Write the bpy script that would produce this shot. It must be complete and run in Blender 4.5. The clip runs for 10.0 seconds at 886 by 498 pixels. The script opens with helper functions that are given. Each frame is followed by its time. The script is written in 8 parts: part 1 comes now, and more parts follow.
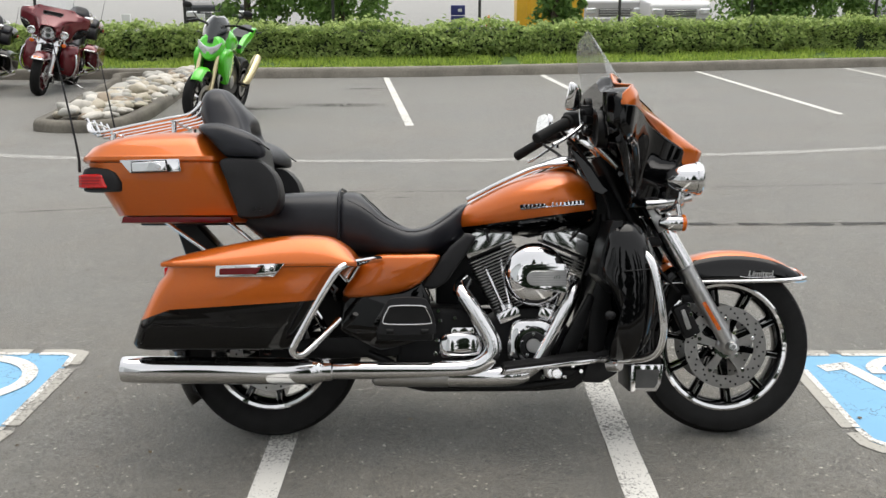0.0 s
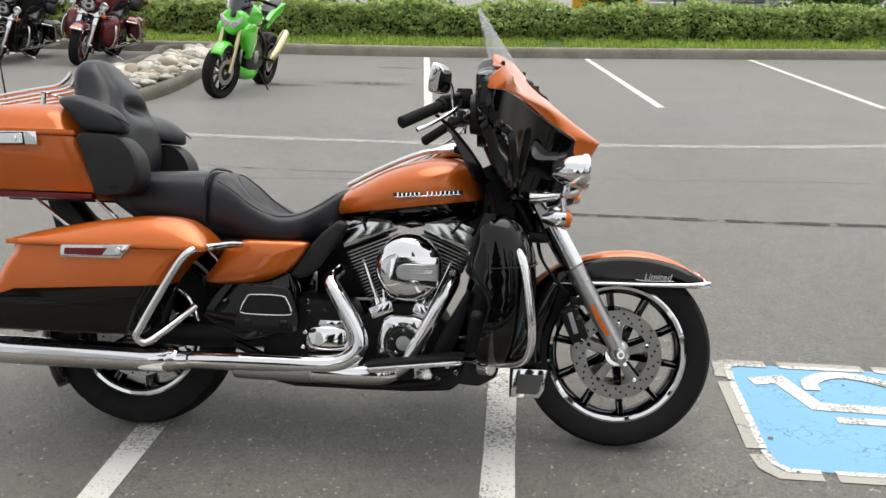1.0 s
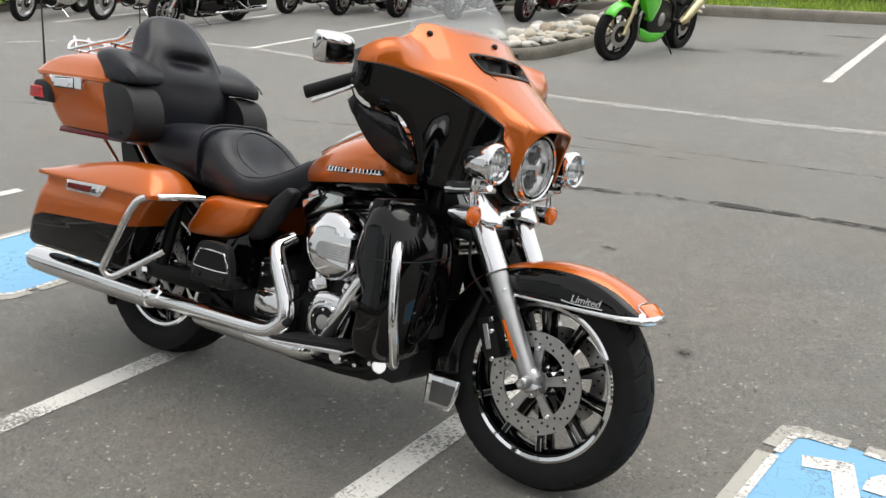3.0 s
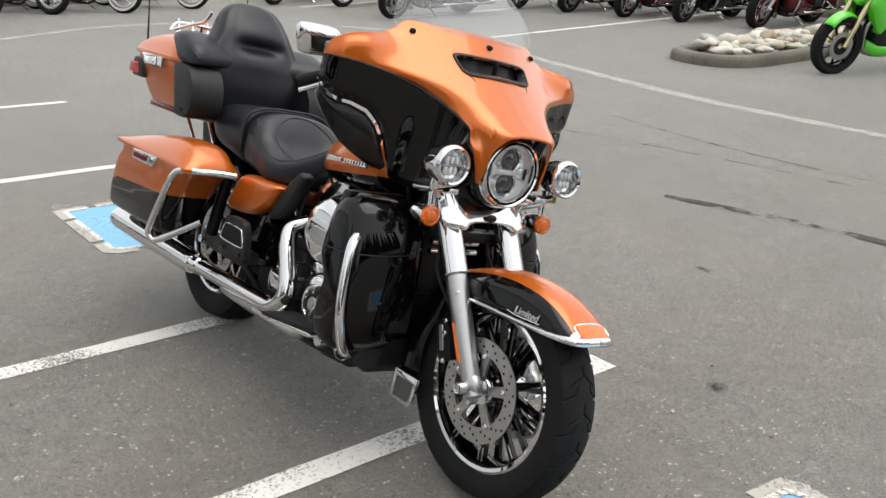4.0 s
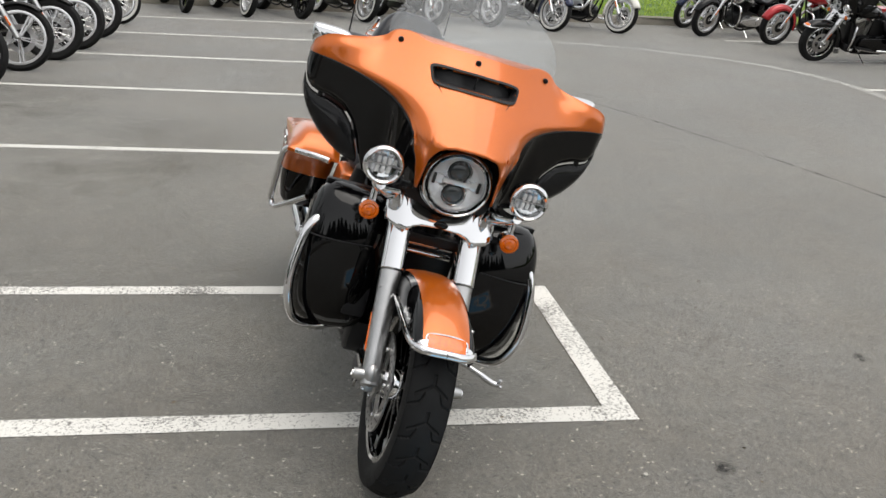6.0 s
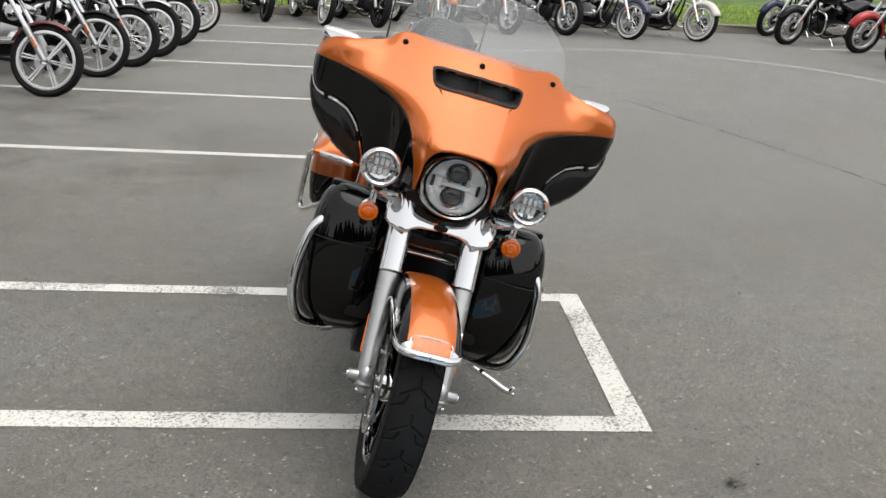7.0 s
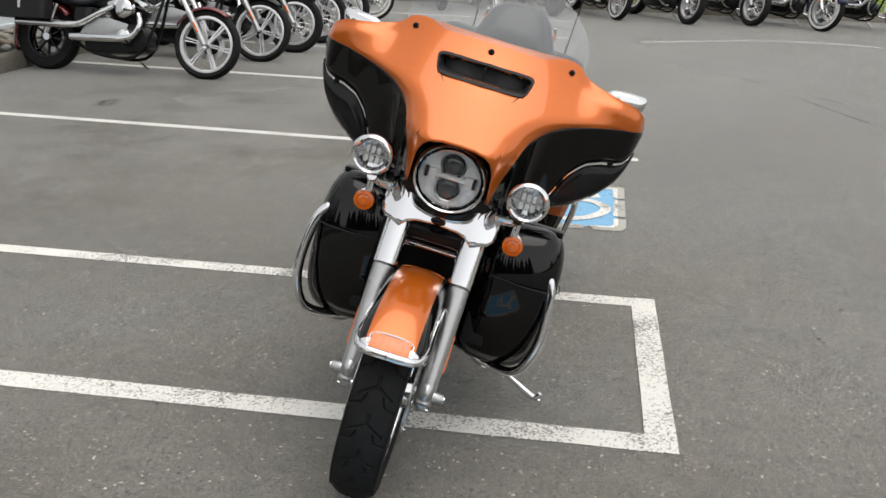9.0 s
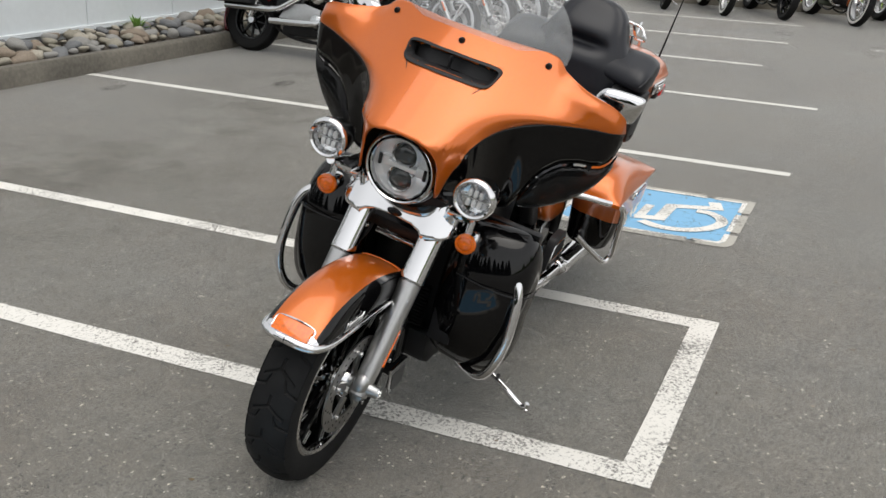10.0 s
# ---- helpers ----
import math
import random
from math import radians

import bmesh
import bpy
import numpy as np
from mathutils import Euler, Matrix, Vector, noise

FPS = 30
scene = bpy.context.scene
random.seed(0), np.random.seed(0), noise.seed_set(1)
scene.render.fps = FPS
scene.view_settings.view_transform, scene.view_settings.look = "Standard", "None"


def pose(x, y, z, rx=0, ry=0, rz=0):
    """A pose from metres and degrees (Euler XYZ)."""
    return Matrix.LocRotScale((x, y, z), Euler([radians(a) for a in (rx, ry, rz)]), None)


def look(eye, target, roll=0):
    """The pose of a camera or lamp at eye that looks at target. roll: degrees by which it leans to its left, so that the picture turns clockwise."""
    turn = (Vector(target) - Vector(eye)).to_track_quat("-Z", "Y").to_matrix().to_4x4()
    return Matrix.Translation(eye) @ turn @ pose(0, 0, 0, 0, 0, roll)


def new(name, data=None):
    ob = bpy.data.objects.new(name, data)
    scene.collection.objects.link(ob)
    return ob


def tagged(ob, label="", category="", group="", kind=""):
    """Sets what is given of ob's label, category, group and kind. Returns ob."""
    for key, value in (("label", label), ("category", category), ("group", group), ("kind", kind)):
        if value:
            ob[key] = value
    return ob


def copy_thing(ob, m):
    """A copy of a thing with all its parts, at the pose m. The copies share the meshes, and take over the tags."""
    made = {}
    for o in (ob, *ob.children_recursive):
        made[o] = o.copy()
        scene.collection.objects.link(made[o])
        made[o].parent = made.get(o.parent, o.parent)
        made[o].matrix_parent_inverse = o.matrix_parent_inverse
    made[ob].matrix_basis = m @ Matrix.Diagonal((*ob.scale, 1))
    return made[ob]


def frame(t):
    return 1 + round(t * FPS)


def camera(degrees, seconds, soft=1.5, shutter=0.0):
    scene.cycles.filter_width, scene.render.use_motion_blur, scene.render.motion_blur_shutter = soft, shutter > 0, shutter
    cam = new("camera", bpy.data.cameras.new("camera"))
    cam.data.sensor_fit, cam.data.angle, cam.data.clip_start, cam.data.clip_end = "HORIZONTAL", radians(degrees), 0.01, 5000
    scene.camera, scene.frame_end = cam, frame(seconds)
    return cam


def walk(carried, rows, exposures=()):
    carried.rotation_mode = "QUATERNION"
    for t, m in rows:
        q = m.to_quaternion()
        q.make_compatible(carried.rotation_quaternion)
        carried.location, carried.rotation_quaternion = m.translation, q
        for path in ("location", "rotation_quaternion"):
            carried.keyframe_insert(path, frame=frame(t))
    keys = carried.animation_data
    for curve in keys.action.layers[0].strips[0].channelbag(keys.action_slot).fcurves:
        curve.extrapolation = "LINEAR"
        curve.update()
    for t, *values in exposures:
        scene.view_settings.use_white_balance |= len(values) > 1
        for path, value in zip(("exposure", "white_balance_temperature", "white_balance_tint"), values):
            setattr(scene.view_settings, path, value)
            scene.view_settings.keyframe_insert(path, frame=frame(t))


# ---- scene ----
cam = camera(49.2, 10.0)
PATH = [
    (0, (0.099, -0.124, 1.555), (0.074, 1.806, 1.028), -0.2),
    (0.5, (0.420, -0.080, 1.549), (0.326, 1.843, 1.009), 1.1),
    (1, (0.739, 0.110, 1.532), (0.568, 2.022, 0.968), 1.0),
    (1.5, (1.120, 0.285, 1.534), (0.745, 2.160, 0.950), 0.6),
    (2, (1.529, 0.434, 1.558), (0.900, 2.234, 0.954), 1.0),
    (2.5, (1.872, 0.694, 1.559), (1.007, 2.386, 0.936), -0.1),
    (2.7, (2.050, 0.814, 1.536), (1.064, 2.435, 0.904), -0.2),
    (3.8, (2.772, 1.445, 1.567), (1.342, 2.680, 0.908), 0.4),
    (4, (2.860, 1.552, 1.551), (1.361, 2.702, 0.896), 0.9),
    (4.5, (3.150, 1.882, 1.568), (1.491, 2.769, 0.890), 2.5),
    (5, (3.290, 2.239, 1.561), (1.541, 2.930, 0.880), 2.9),
    (5.5, (3.459, 2.578, 1.565), (1.623, 3.039, 0.919), 3.0),
    (5.7, (3.516, 2.692, 1.567), (1.662, 3.080, 0.928), 3.2),
    (6.8, (3.559, 3.078, 1.560), (1.663, 3.211, 0.939), 2.8),
    (7.5, (3.559, 3.112, 1.552), (1.664, 3.201, 0.917), 2.5),
    (8, (3.584, 3.200, 1.544), (1.694, 3.223, 0.890), 2.2),
    (8.5, (3.536, 3.378, 1.539), (1.654, 3.295, 0.867), 2.0),
    (9, (3.401, 3.655, 1.549), (1.534, 3.370, 0.892), 1.9),
    (9.5, (3.315, 4.045, 1.545), (1.509, 3.513, 0.871), 2.6),
    (10, (3.099, 4.392, 1.537), (1.379, 3.629, 0.858), 2.3),
]
LIGHT = [(0, 0.80), (1.5, 0.84), (2.5, 0.80), (4.5, 0.89), (5, 0.82), (5.5, 0.63), (7.5, 0.59), (8.5, 0.58), (10, 0.50)]
walk(cam, [(t, look(eye, target, roll)) for t, eye, target, roll in PATH], LIGHT)

# ---- light ----
world = bpy.data.worlds.new("overcast_sky")
scene.world = world
world.use_nodes = True
wn = world.node_tree
wn.nodes.clear()
w_out = wn.nodes.new("ShaderNodeOutputWorld")
w_bg = wn.nodes.new("ShaderNodeBackground")
w_hsv = wn.nodes.new("ShaderNodeHueSaturation")
w_sky = wn.nodes.new("ShaderNodeTexSky")
w_sky.sky_type = "NISHITA"
w_sky.sun_disc = False
w_sky.sun_elevation, w_sky.sun_rotation = radians(75), radians(32)
w_sky.dust_density, w_sky.air_density, w_sky.ozone_density = 1.2, 1.6, 1.0
w_hsv.inputs["Saturation"].default_value = 0.06
w_bg.inputs["Strength"].default_value = 0.131
wn.links.new(w_sky.outputs[0], w_hsv.inputs["Color"])
wn.links.new(w_hsv.outputs[0], w_bg.inputs["Color"])
wn.links.new(w_bg.outputs[0], w_out.inputs["Surface"])
sun = bpy.data.lights.new("sun", "SUN")
sun.energy, sun.angle, sun.color = 1.05, radians(58), (1.0, 0.94, 0.85)
sun_ob = new("sun", sun)
sun_ob.matrix_world = look((2.2, 6.0, 14), (0.3, 3.0, 0))


# ---- materials ----
def material(name, colour, rough=0.5, metal=0.0, coat=0.0, vary=0.0, scale=8.0, bump=0.0, bump_scale=120.0, spec=0.5, second=None, trans=0.0, flake=0.0):
    """A principled material with colour variation at a coarse and a fine scale and a fine bump."""
    m = bpy.data.materials.new(name)
    m.use_nodes = True
    nt = m.node_tree
    p = nt.nodes["Principled BSDF"]
    p.inputs["Base Color"].default_value = (*colour, 1)
    p.inputs["Roughness"].default_value = rough
    p.inputs["Metallic"].default_value = metal
    p.inputs["Coat Weight"].default_value = coat
    p.inputs["Coat Roughness"].default_value = 0.03
    p.inputs["Specular IOR Level"].default_value = spec
    p.inputs["Transmission Weight"].default_value = trans
    if vary > 0 or bump > 0 or flake > 0:
        co = nt.nodes.new("ShaderNodeTexCoord")
    if vary > 0:
        n1 = nt.nodes.new("ShaderNodeTexNoise")
        n1.inputs["Scale"].default_value = scale
        n1.inputs["Detail"].default_value = 6
        n2 = nt.nodes.new("ShaderNodeTexNoise")
        n2.inputs["Scale"].default_value = scale * 14
        n2.inputs["Detail"].default_value = 3
        add = nt.nodes.new("ShaderNodeMath")
        add.operation = "MULTIPLY_ADD"
        add.inputs[1].default_value = 0.5
        nt.links.new(co.outputs["Object"], n1.inputs["Vector"])
        nt.links.new(co.outputs["Object"], n2.inputs["Vector"])
        nt.links.new(n2.outputs[0], add.inputs[0])
        nt.links.new(n1.outputs[0], add.inputs[2])
        ramp = nt.nodes.new("ShaderNodeMapRange")
        ramp.inputs[1].default_value, ramp.inputs[2].default_value = 0.5, 1.0
        nt.links.new(add.outputs[0], ramp.inputs[0])
        mix = nt.nodes.new("ShaderNodeMix")
        mix.data_type = "RGBA"
        lo = second or tuple(c * (1 - vary) for c in colour)
        mix.inputs[6].default_value = (*lo, 1)
        mix.inputs[7].default_value = (*[min(1, c * (1 + vary * 0.6)) for c in colour], 1)
        nt.links.new(ramp.outputs[0], mix.inputs[0])
        nt.links.new(mix.outputs[2], p.inputs["Base Color"])
        rr = nt.nodes.new("ShaderNodeMapRange")
        rr.inputs[3].default_value, rr.inputs[4].default_value = max(0.02, rough * 0.85), min(1, rough * 1.15)
        nt.links.new(n1.outputs[0], rr.inputs[0])
        nt.links.new(rr.outputs[0], p.inputs["Roughness"])
    if bump > 0:
        nb = nt.nodes.new("ShaderNodeTexNoise")
        nb.inputs["Scale"].default_value = bump_scale
        nb.inputs["Detail"].default_value = 4
        b = nt.nodes.new("ShaderNodeBump")
        b.inputs["Strength"].default_value = bump
        b.inputs["Distance"].default_value = 0.004
        nt.links.new(co.outputs["Object"], nb.inputs["Vector"])
        nt.links.new(nb.outputs[0], b.inputs["Height"])
        nt.links.new(b.outputs[0], p.inputs["Normal"])
    if flake > 0:
        v = nt.nodes.new("ShaderNodeTexVoronoi")
        v.inputs["Scale"].default_value = 900
        hs = nt.nodes.new("ShaderNodeMix")
        hs.data_type = "RGBA"
        hs.inputs[6].default_value = (*colour, 1)
        hs.inputs[7].default_value = (*(second or colour), 1)
        nt.links.new(co.outputs["Object"], v.inputs["Vector"])
        sx = nt.nodes.new("ShaderNodeSeparateColor")
        nt.links.new(v.outputs["Color"], sx.inputs[0])
        mm = nt.nodes.new("ShaderNodeMath")
        mm.operation = "MULTIPLY"
        mm.inputs[1].default_value = flake
        nt.links.new(sx.outputs[0], mm.inputs[0])
        nt.links.new(mm.outputs[0], hs.inputs[0])
        nt.links.new(hs.outputs[2], p.inputs["Base Color"])
    return m


ORANGE = material("orange_metallic_paint", (0.53, 0.106, 0.0035), 0.30, 0.42, 0.72, flake=0.5, second=(0.66, 0.158, 0.007))
BLACK_PAINT = material("black_gloss_paint", (0.0022, 0.0022, 0.0026), 0.03, 0.0, 0.0, spec=0.38)
CHROME = material("chrome", (0.78, 0.78, 0.79), 0.045, 1.0)
ROCKER_CHROME = material("engine_chrome", (0.62, 0.63, 0.63), 0.11, 1.0)
SATIN = material("satin_aluminium", (0.52, 0.52, 0.52), 0.34, 1.0, vary=0.08, scale=30)
LAMP_SILVER = material("silvered_reflector", (0.95, 0.95, 0.96), 0.16, 0.45)
STEEL = material("brushed_steel_disc", (0.50, 0.49, 0.48), 0.30, 1.0, vary=0.12, scale=40)
ALLOY = material("polished_alloy", (0.80, 0.80, 0.81), 0.24, 0.65)
BLACK_METAL = material("black_powder_coat", (0.0075, 0.0075, 0.008), 0.35, 0.0, 0.0, vary=0.3, scale=30, bump=0.05, spec=0.25)
BLACK_WRINKLE = material("black_engine_coat", (0.008, 0.008, 0.009), 0.5, 0.0, 0.0, spec=0.25, vary=0.3, scale=40, bump=0.15, bump_scale=400)
BLACK_PLASTIC = material("black_plastic", (0.013, 0.013, 0.0145), 0.5, spec=0.3, vary=0.25, scale=20, bump=0.1, bump_scale=500)
VINYL = material("black_seat_vinyl", (0.0120, 0.0130, 0.0180), 0.38, spec=0.38, vary=0.25, scale=12, bump=0.03, bump_scale=420)
RUBBER = material("tyre_rubber", (0.0115, 0.0115, 0.0118), 0.7, spec=0.2, vary=0.35, scale=25, bump=0.12, bump_scale=200)
RED_LENS = material("red_lens", (0.60, 0.008, 0.008), 0.15, 0.0, 0.2, vary=0.25, scale=60)
DARK_RED_LENS = material("dark_red_lens", (0.13, 0.003, 0.005), 0.15, 0.0, 0.1, spec=0.3)
AMBER = material("amber_lens", (0.80, 0.150, 0.002), 0.08, 0.0, 0.7, vary=0.3, scale=110)
PAD_GREY = material("grey_rubber_pad", (0.085, 0.085, 0.085), 0.6, vary=0.2, scale=40)
DARK_GLASS = material("dark_projector_glass", (0.015, 0.02, 0.022), 0.05, 0.0, 1.0)


def glass(name, tint, rough=0.0, haze_share=0.1, gloss=0.7):
    m = bpy.data.materials.new(name)
    m.use_nodes = True
    nt = m.node_tree
    nt.nodes.clear()
    out = nt.nodes.new("ShaderNodeOutputMaterial")
    tr = nt.nodes.new("ShaderNodeBsdfTransparent")
    tr.inputs[0].default_value = (*tint, 1)
    gl = nt.nodes.new("ShaderNodeBsdfGlossy")
    gl.inputs["Roughness"].default_value = max(0.02, rough)
    df = nt.nodes.new("ShaderNodeBsdfDiffuse")
    df.inputs[0].default_value = (0.7, 0.72, 0.74, 1)
    fr = nt.nodes.new("ShaderNodeFresnel")
    fr.inputs[0].default_value = 1.45
    haze = nt.nodes.new("ShaderNodeMixShader")
    haze.inputs[0].default_value = haze_share
    mix = nt.nodes.new("ShaderNodeMixShader")
    nt.links.new(tr.outputs[0], haze.inputs[1])
    nt.links.new(df.outputs[0], haze.inputs[2])
    soft = nt.nodes.new("ShaderNodeMath")
    soft.operation = "MULTIPLY"
    soft.inputs[1].default_value = gloss
    nt.links.new(fr.outputs[0], soft.inputs[0])
    nt.links.new(soft.outputs[0], mix.inputs[0])
    nt.links.new(haze.outputs[0], mix.inputs[1])
    nt.links.new(gl.outputs[0], mix.inputs[2])
    nt.links.new(mix.outputs[0], out.inputs[0])
    return m


# the windshield's white diffuse share stands in for sky glare on a clear sheet
WINDSHIELD = glass("clear_polycarbonate", (0.92, 0.94, 0.95), 0.25, 0.22, 0.36)
LENS_GLASS = glass("lamp_glass", (0.97, 0.98, 0.98), 0.0, 0.02)
SMOKED = glass("smoked_polycarbonate", (0.10, 0.10, 0.11), 0.02, 0.01)
MIRROR = material("mirror_glass", (0.85, 0.86, 0.87), 0.01, 1.0)

# ---- shaping tools ----


def part(name, bm, mats, parent=None, label="", smooth=38, at=None):
    """Links a bmesh as one mesh object under a thing or part."""
    bmesh.ops.recalc_face_normals(bm, faces=bm.faces)
    me = bpy.data.meshes.new(name)
    bm.to_mesh(me)
    bm.free()
    for m in (mats if isinstance(mats, (list, tuple)) else [mats]):
        me.materials.append(m)
    if smooth:
        me.shade_smooth()
        me.set_sharp_from_angle(angle=radians(smooth))
    else:
        me.shade_flat()
    ob = new(name, me)
    ob.parent = parent
    if at is not None:
        ob.matrix_basis = at
    if label:
        ob["label"] = label
    return ob


def share(name, src, parent, at, label=""):
    """Another object on the mesh of src."""
    ob = new(name, src.data)
    ob.parent = parent
    ob.matrix_basis = at
    if label:
        ob["label"] = label
    return ob


def thing(name, m, label, category, group="", kind=""):
    ob = new(name)
    ob.matrix_basis = m
    return tagged(ob, label, category, group, kind)


def spline(points, res=6, closed=False):
    """Catmull-Rom through the points (tuples of any length)."""
    pts = [np.array(p, float) for p in points]
    n = len(pts)
    if n < 3:
        return pts
    out = []
    last = n if closed else n - 1
    for i in range(last):
        p1, p2 = pts[i], pts[(i + 1) % n]
        p0 = pts[i - 1] if (closed or i > 0) else 2 * p1 - p2
        p3 = pts[(i + 2) % n] if (closed or i + 2 < n) else 2 * p2 - p1
        for k in range(res):
            t = k / res
            out.append(0.5 * (2 * p1 + (p2 - p0) * t + (2 * p0 - 5 * p1 + 4 * p2 - p3) * t * t + (3 * p1 - p0 - 3 * p2 + p3) * t ** 3))
    if not closed:
        out.append(pts[-1])
    return out


def loft(rings, bm=None, cap=True, wrap=True, mat=0):
    """Skins rings of equal length."""
    bm = bm or bmesh.new()
    vs = [[bm.verts.new(p) for p in ring] for ring in rings]
    n = len(vs[0])
    for a, b in zip(vs, vs[1:]):
        for i in range(n if wrap else n - 1):
            j = (i + 1) % n
            f = bm.faces.new((a[i], a[j], b[j], b[i]))
            f.material_index = mat
    if cap and wrap:
        for ring in (vs[0], vs[-1]):
            try:
                bm.faces.new(ring).material_index = mat
            except ValueError:
                pass
    return bm


def tube(points, r, segs=10, res=6, bm=None, mat=0, smooth_path=True, closed=False):
    """A round tube along a smoothed path. r: a number or one per point."""
    rad = r if isinstance(r, (list, tuple)) else [r] * len(points)
    pr = [(*p, q) for p, q in zip(points, rad)]
    path = spline(pr, res, closed) if smooth_path else [np.array(p, float) for p in pr]
    rings = []
    up = None
    n = len(path)
    for i, p in enumerate(path):
        if closed:
            d = path[(i + 1) % n][:3] - path[i - 1][:3]
        else:
            d = path[min(i + 1, n - 1)][:3] - path[max(i - 1, 0)][:3]
        d = d / (np.linalg.norm(d) + 1e-12)
        if up is None:
            ref = np.array((0, 0, 1.0)) if abs(d[2]) < 0.9 else np.array((1.0, 0, 0))
            up = np.cross(d, ref)
        up = up - d * (up @ d)
        up = up / (np.linalg.norm(up) + 1e-12)
        side = np.cross(d, up)
        rings.append([p[:3] + p[3] * (math.cos(a) * up + math.sin(a) * side) for a in np.linspace(0, 2 * math.pi, segs, endpoint=False)])
    if closed:
        rings.append(rings[0])
        bm = loft(rings, bm, False, True, mat)
        bmesh.ops.remove_doubles(bm, verts=bm.verts, dist=1e-6)
        return bm
    return loft(rings, bm, True, True, mat)


def lathe(profile, segs=48, axis="y", centre=(0, 0, 0), bm=None, closed=False, mat=0, start=0.0, sweep=2 * math.pi):
    """Turns a profile of (radius, along) round an axis through centre."""
    full = abs(sweep - 2 * math.pi) < 1e-6
    rings = []
    c = Vector(centre)
    for k in range(segs if full else segs + 1):
        a = start + sweep * k / segs
        ca, sa = math.cos(a), math.sin(a)
        ring = []
        for r, h in profile:
            if axis == "y":
                v = Vector((r * ca, h, r * sa))
            elif axis == "x":
                v = Vector((h, r * ca, r * sa))
            else:
                v = Vector((r * ca, r * sa, h))
            ring.append(c + v)
        rings.append(ring)
    if full:
        rings.append(rings[0])
    bm2 = loft(rings, bm, False, closed, mat)
    bmesh.ops.remove_doubles(bm2, verts=bm2.verts, dist=1e-5)
    return bm2


def cyl(a, b, r0, r1=None, segs=20, bm=None, mat=0, bevel=0.0):
    """A straight bar from a to b."""
    r1 = r0 if r1 is None else r1
    a, b = np.array(a, float), np.array(b, float)
    d = (b - a) / np.linalg.norm(b - a)
    if bevel > 0:
        pts = [a, a + d * bevel, b - d * bevel, b]
        rr = [r0 - bevel, r0, r1, r1 - bevel]
    else:
        pts, rr = [a, b], [r0, r1]
    return tube([tuple(p) for p in pts], rr, segs, 1, bm, mat, smooth_path=False)


def prism(outline, y0, y1, bevel=0.0, segs=3, axis="y", bm=None, mat=0):
    """An outline in the xz plane (axis y), yz plane (axis x) or xy plane (axis z), pulled from y0 to y1."""
    own = bmesh.new()

    def put(u, v, h):
        return (u, h, v) if axis == "y" else (h, u, v) if axis == "x" else (u, v, h)
    a = [own.verts.new(put(u, v, y0)) for u, v in outline]
    b = [own.verts.new(put(u, v, y1)) for u, v in outline]
    own.faces.new(a)
    own.faces.new(list(reversed(b)))
    n = len(outline)
    for i in range(n):
        own.faces.new((a[i], b[i], b[(i + 1) % n], a[(i + 1) % n]))
    bmesh.ops.recalc_face_normals(own, faces=own.faces)
    if bevel > 0:
        bmesh.ops.bevel(own, geom=list(own.edges) + list(own.verts), offset=bevel, segments=segs, profile=0.6, affect="EDGES", clamp_overlap=True)
    for f in own.faces:
        f.material_index = mat
    return merge(bm, own)


def merge(bm, own):
    if bm is None:
        return own
    tmp = bpy.data.meshes.new("tmp")
    own.to_mesh(tmp)
    own.free()
    bm.from_mesh(tmp)
    bpy.data.meshes.remove(tmp)
    return bm


def rbox(c, size, bevel=0.005, segs=2, bm=None, mat=0, rot=None):
    """A box with rounded edges."""
    own = bmesh.new()
    bmesh.ops.create_cube(own, size=1.0, matrix=Matrix.Diagonal((*size, 1)))
    if bevel > 0:
        bmesh.ops.bevel(own, geom=list(own.edges), offset=bevel, segments=segs, profile=0.6, affect="EDGES", clamp_overlap=True)
    m = Matrix.Translation(c) @ (rot.to_4x4() if rot is not None else Matrix.Identity(4))
    bmesh.ops.transform(own, matrix=m, verts=own.verts)
    for f in own.faces:
        f.material_index = mat
    return merge(bm, own)


def ball(c, size, seg=20, bm=None, mat=0):
    own = bmesh.new()
    bmesh.ops.create_uvsphere(own, u_segments=seg, v_segments=seg // 2 + 1, radius=1.0)
    bmesh.ops.transform(own, matrix=Matrix.Translation(c) @ Matrix.Diagonal((*size, 1)), verts=own.verts)
    for f in own.faces:
        f.material_index = mat
    return merge(bm, own)


def rrect(x0, x1, y0, y1, r, z, n=5):
    """A rounded rectangle ring in the xy plane at z."""
    out = []
    for cx, cy, a0 in ((x1 - r, y1 - r, 0), (x0 + r, y1 - r, 90), (x0 + r, y0 + r, 180), (x1 - r, y0 + r, 270)):
        for k in range(n + 1):
            a = radians(a0 + 90 * k / n)
            out.append((cx + r * math.cos(a), cy + r * math.sin(a), z))
    return out


def oval(x, y0, y1, z0, z1, e=2.6, n=28):
    """A superellipse ring in the yz plane at x."""
    out = []
    for k in range(n):
        a = 2 * math.pi * k / n
        c, s = math.cos(a), math.sin(a)
        out.append((x, (y0 + y1) / 2 + (y1 - y0) / 2 * math.copysign(abs(c) ** (2 / e), c), (z0 + z1) / 2 + (z1 - z0) / 2 * math.copysign(abs(s) ** (2 / e), s)))
    return out


def oval_loft(rows, e=2.6, n=28, res=5, bm=None, mat=0):
    """Rows of x, y0, y1, z0, z1, smoothed along x."""
    return loft([oval(*r, e=e, n=n) for r in spline(rows, res)], bm, True, True, mat)


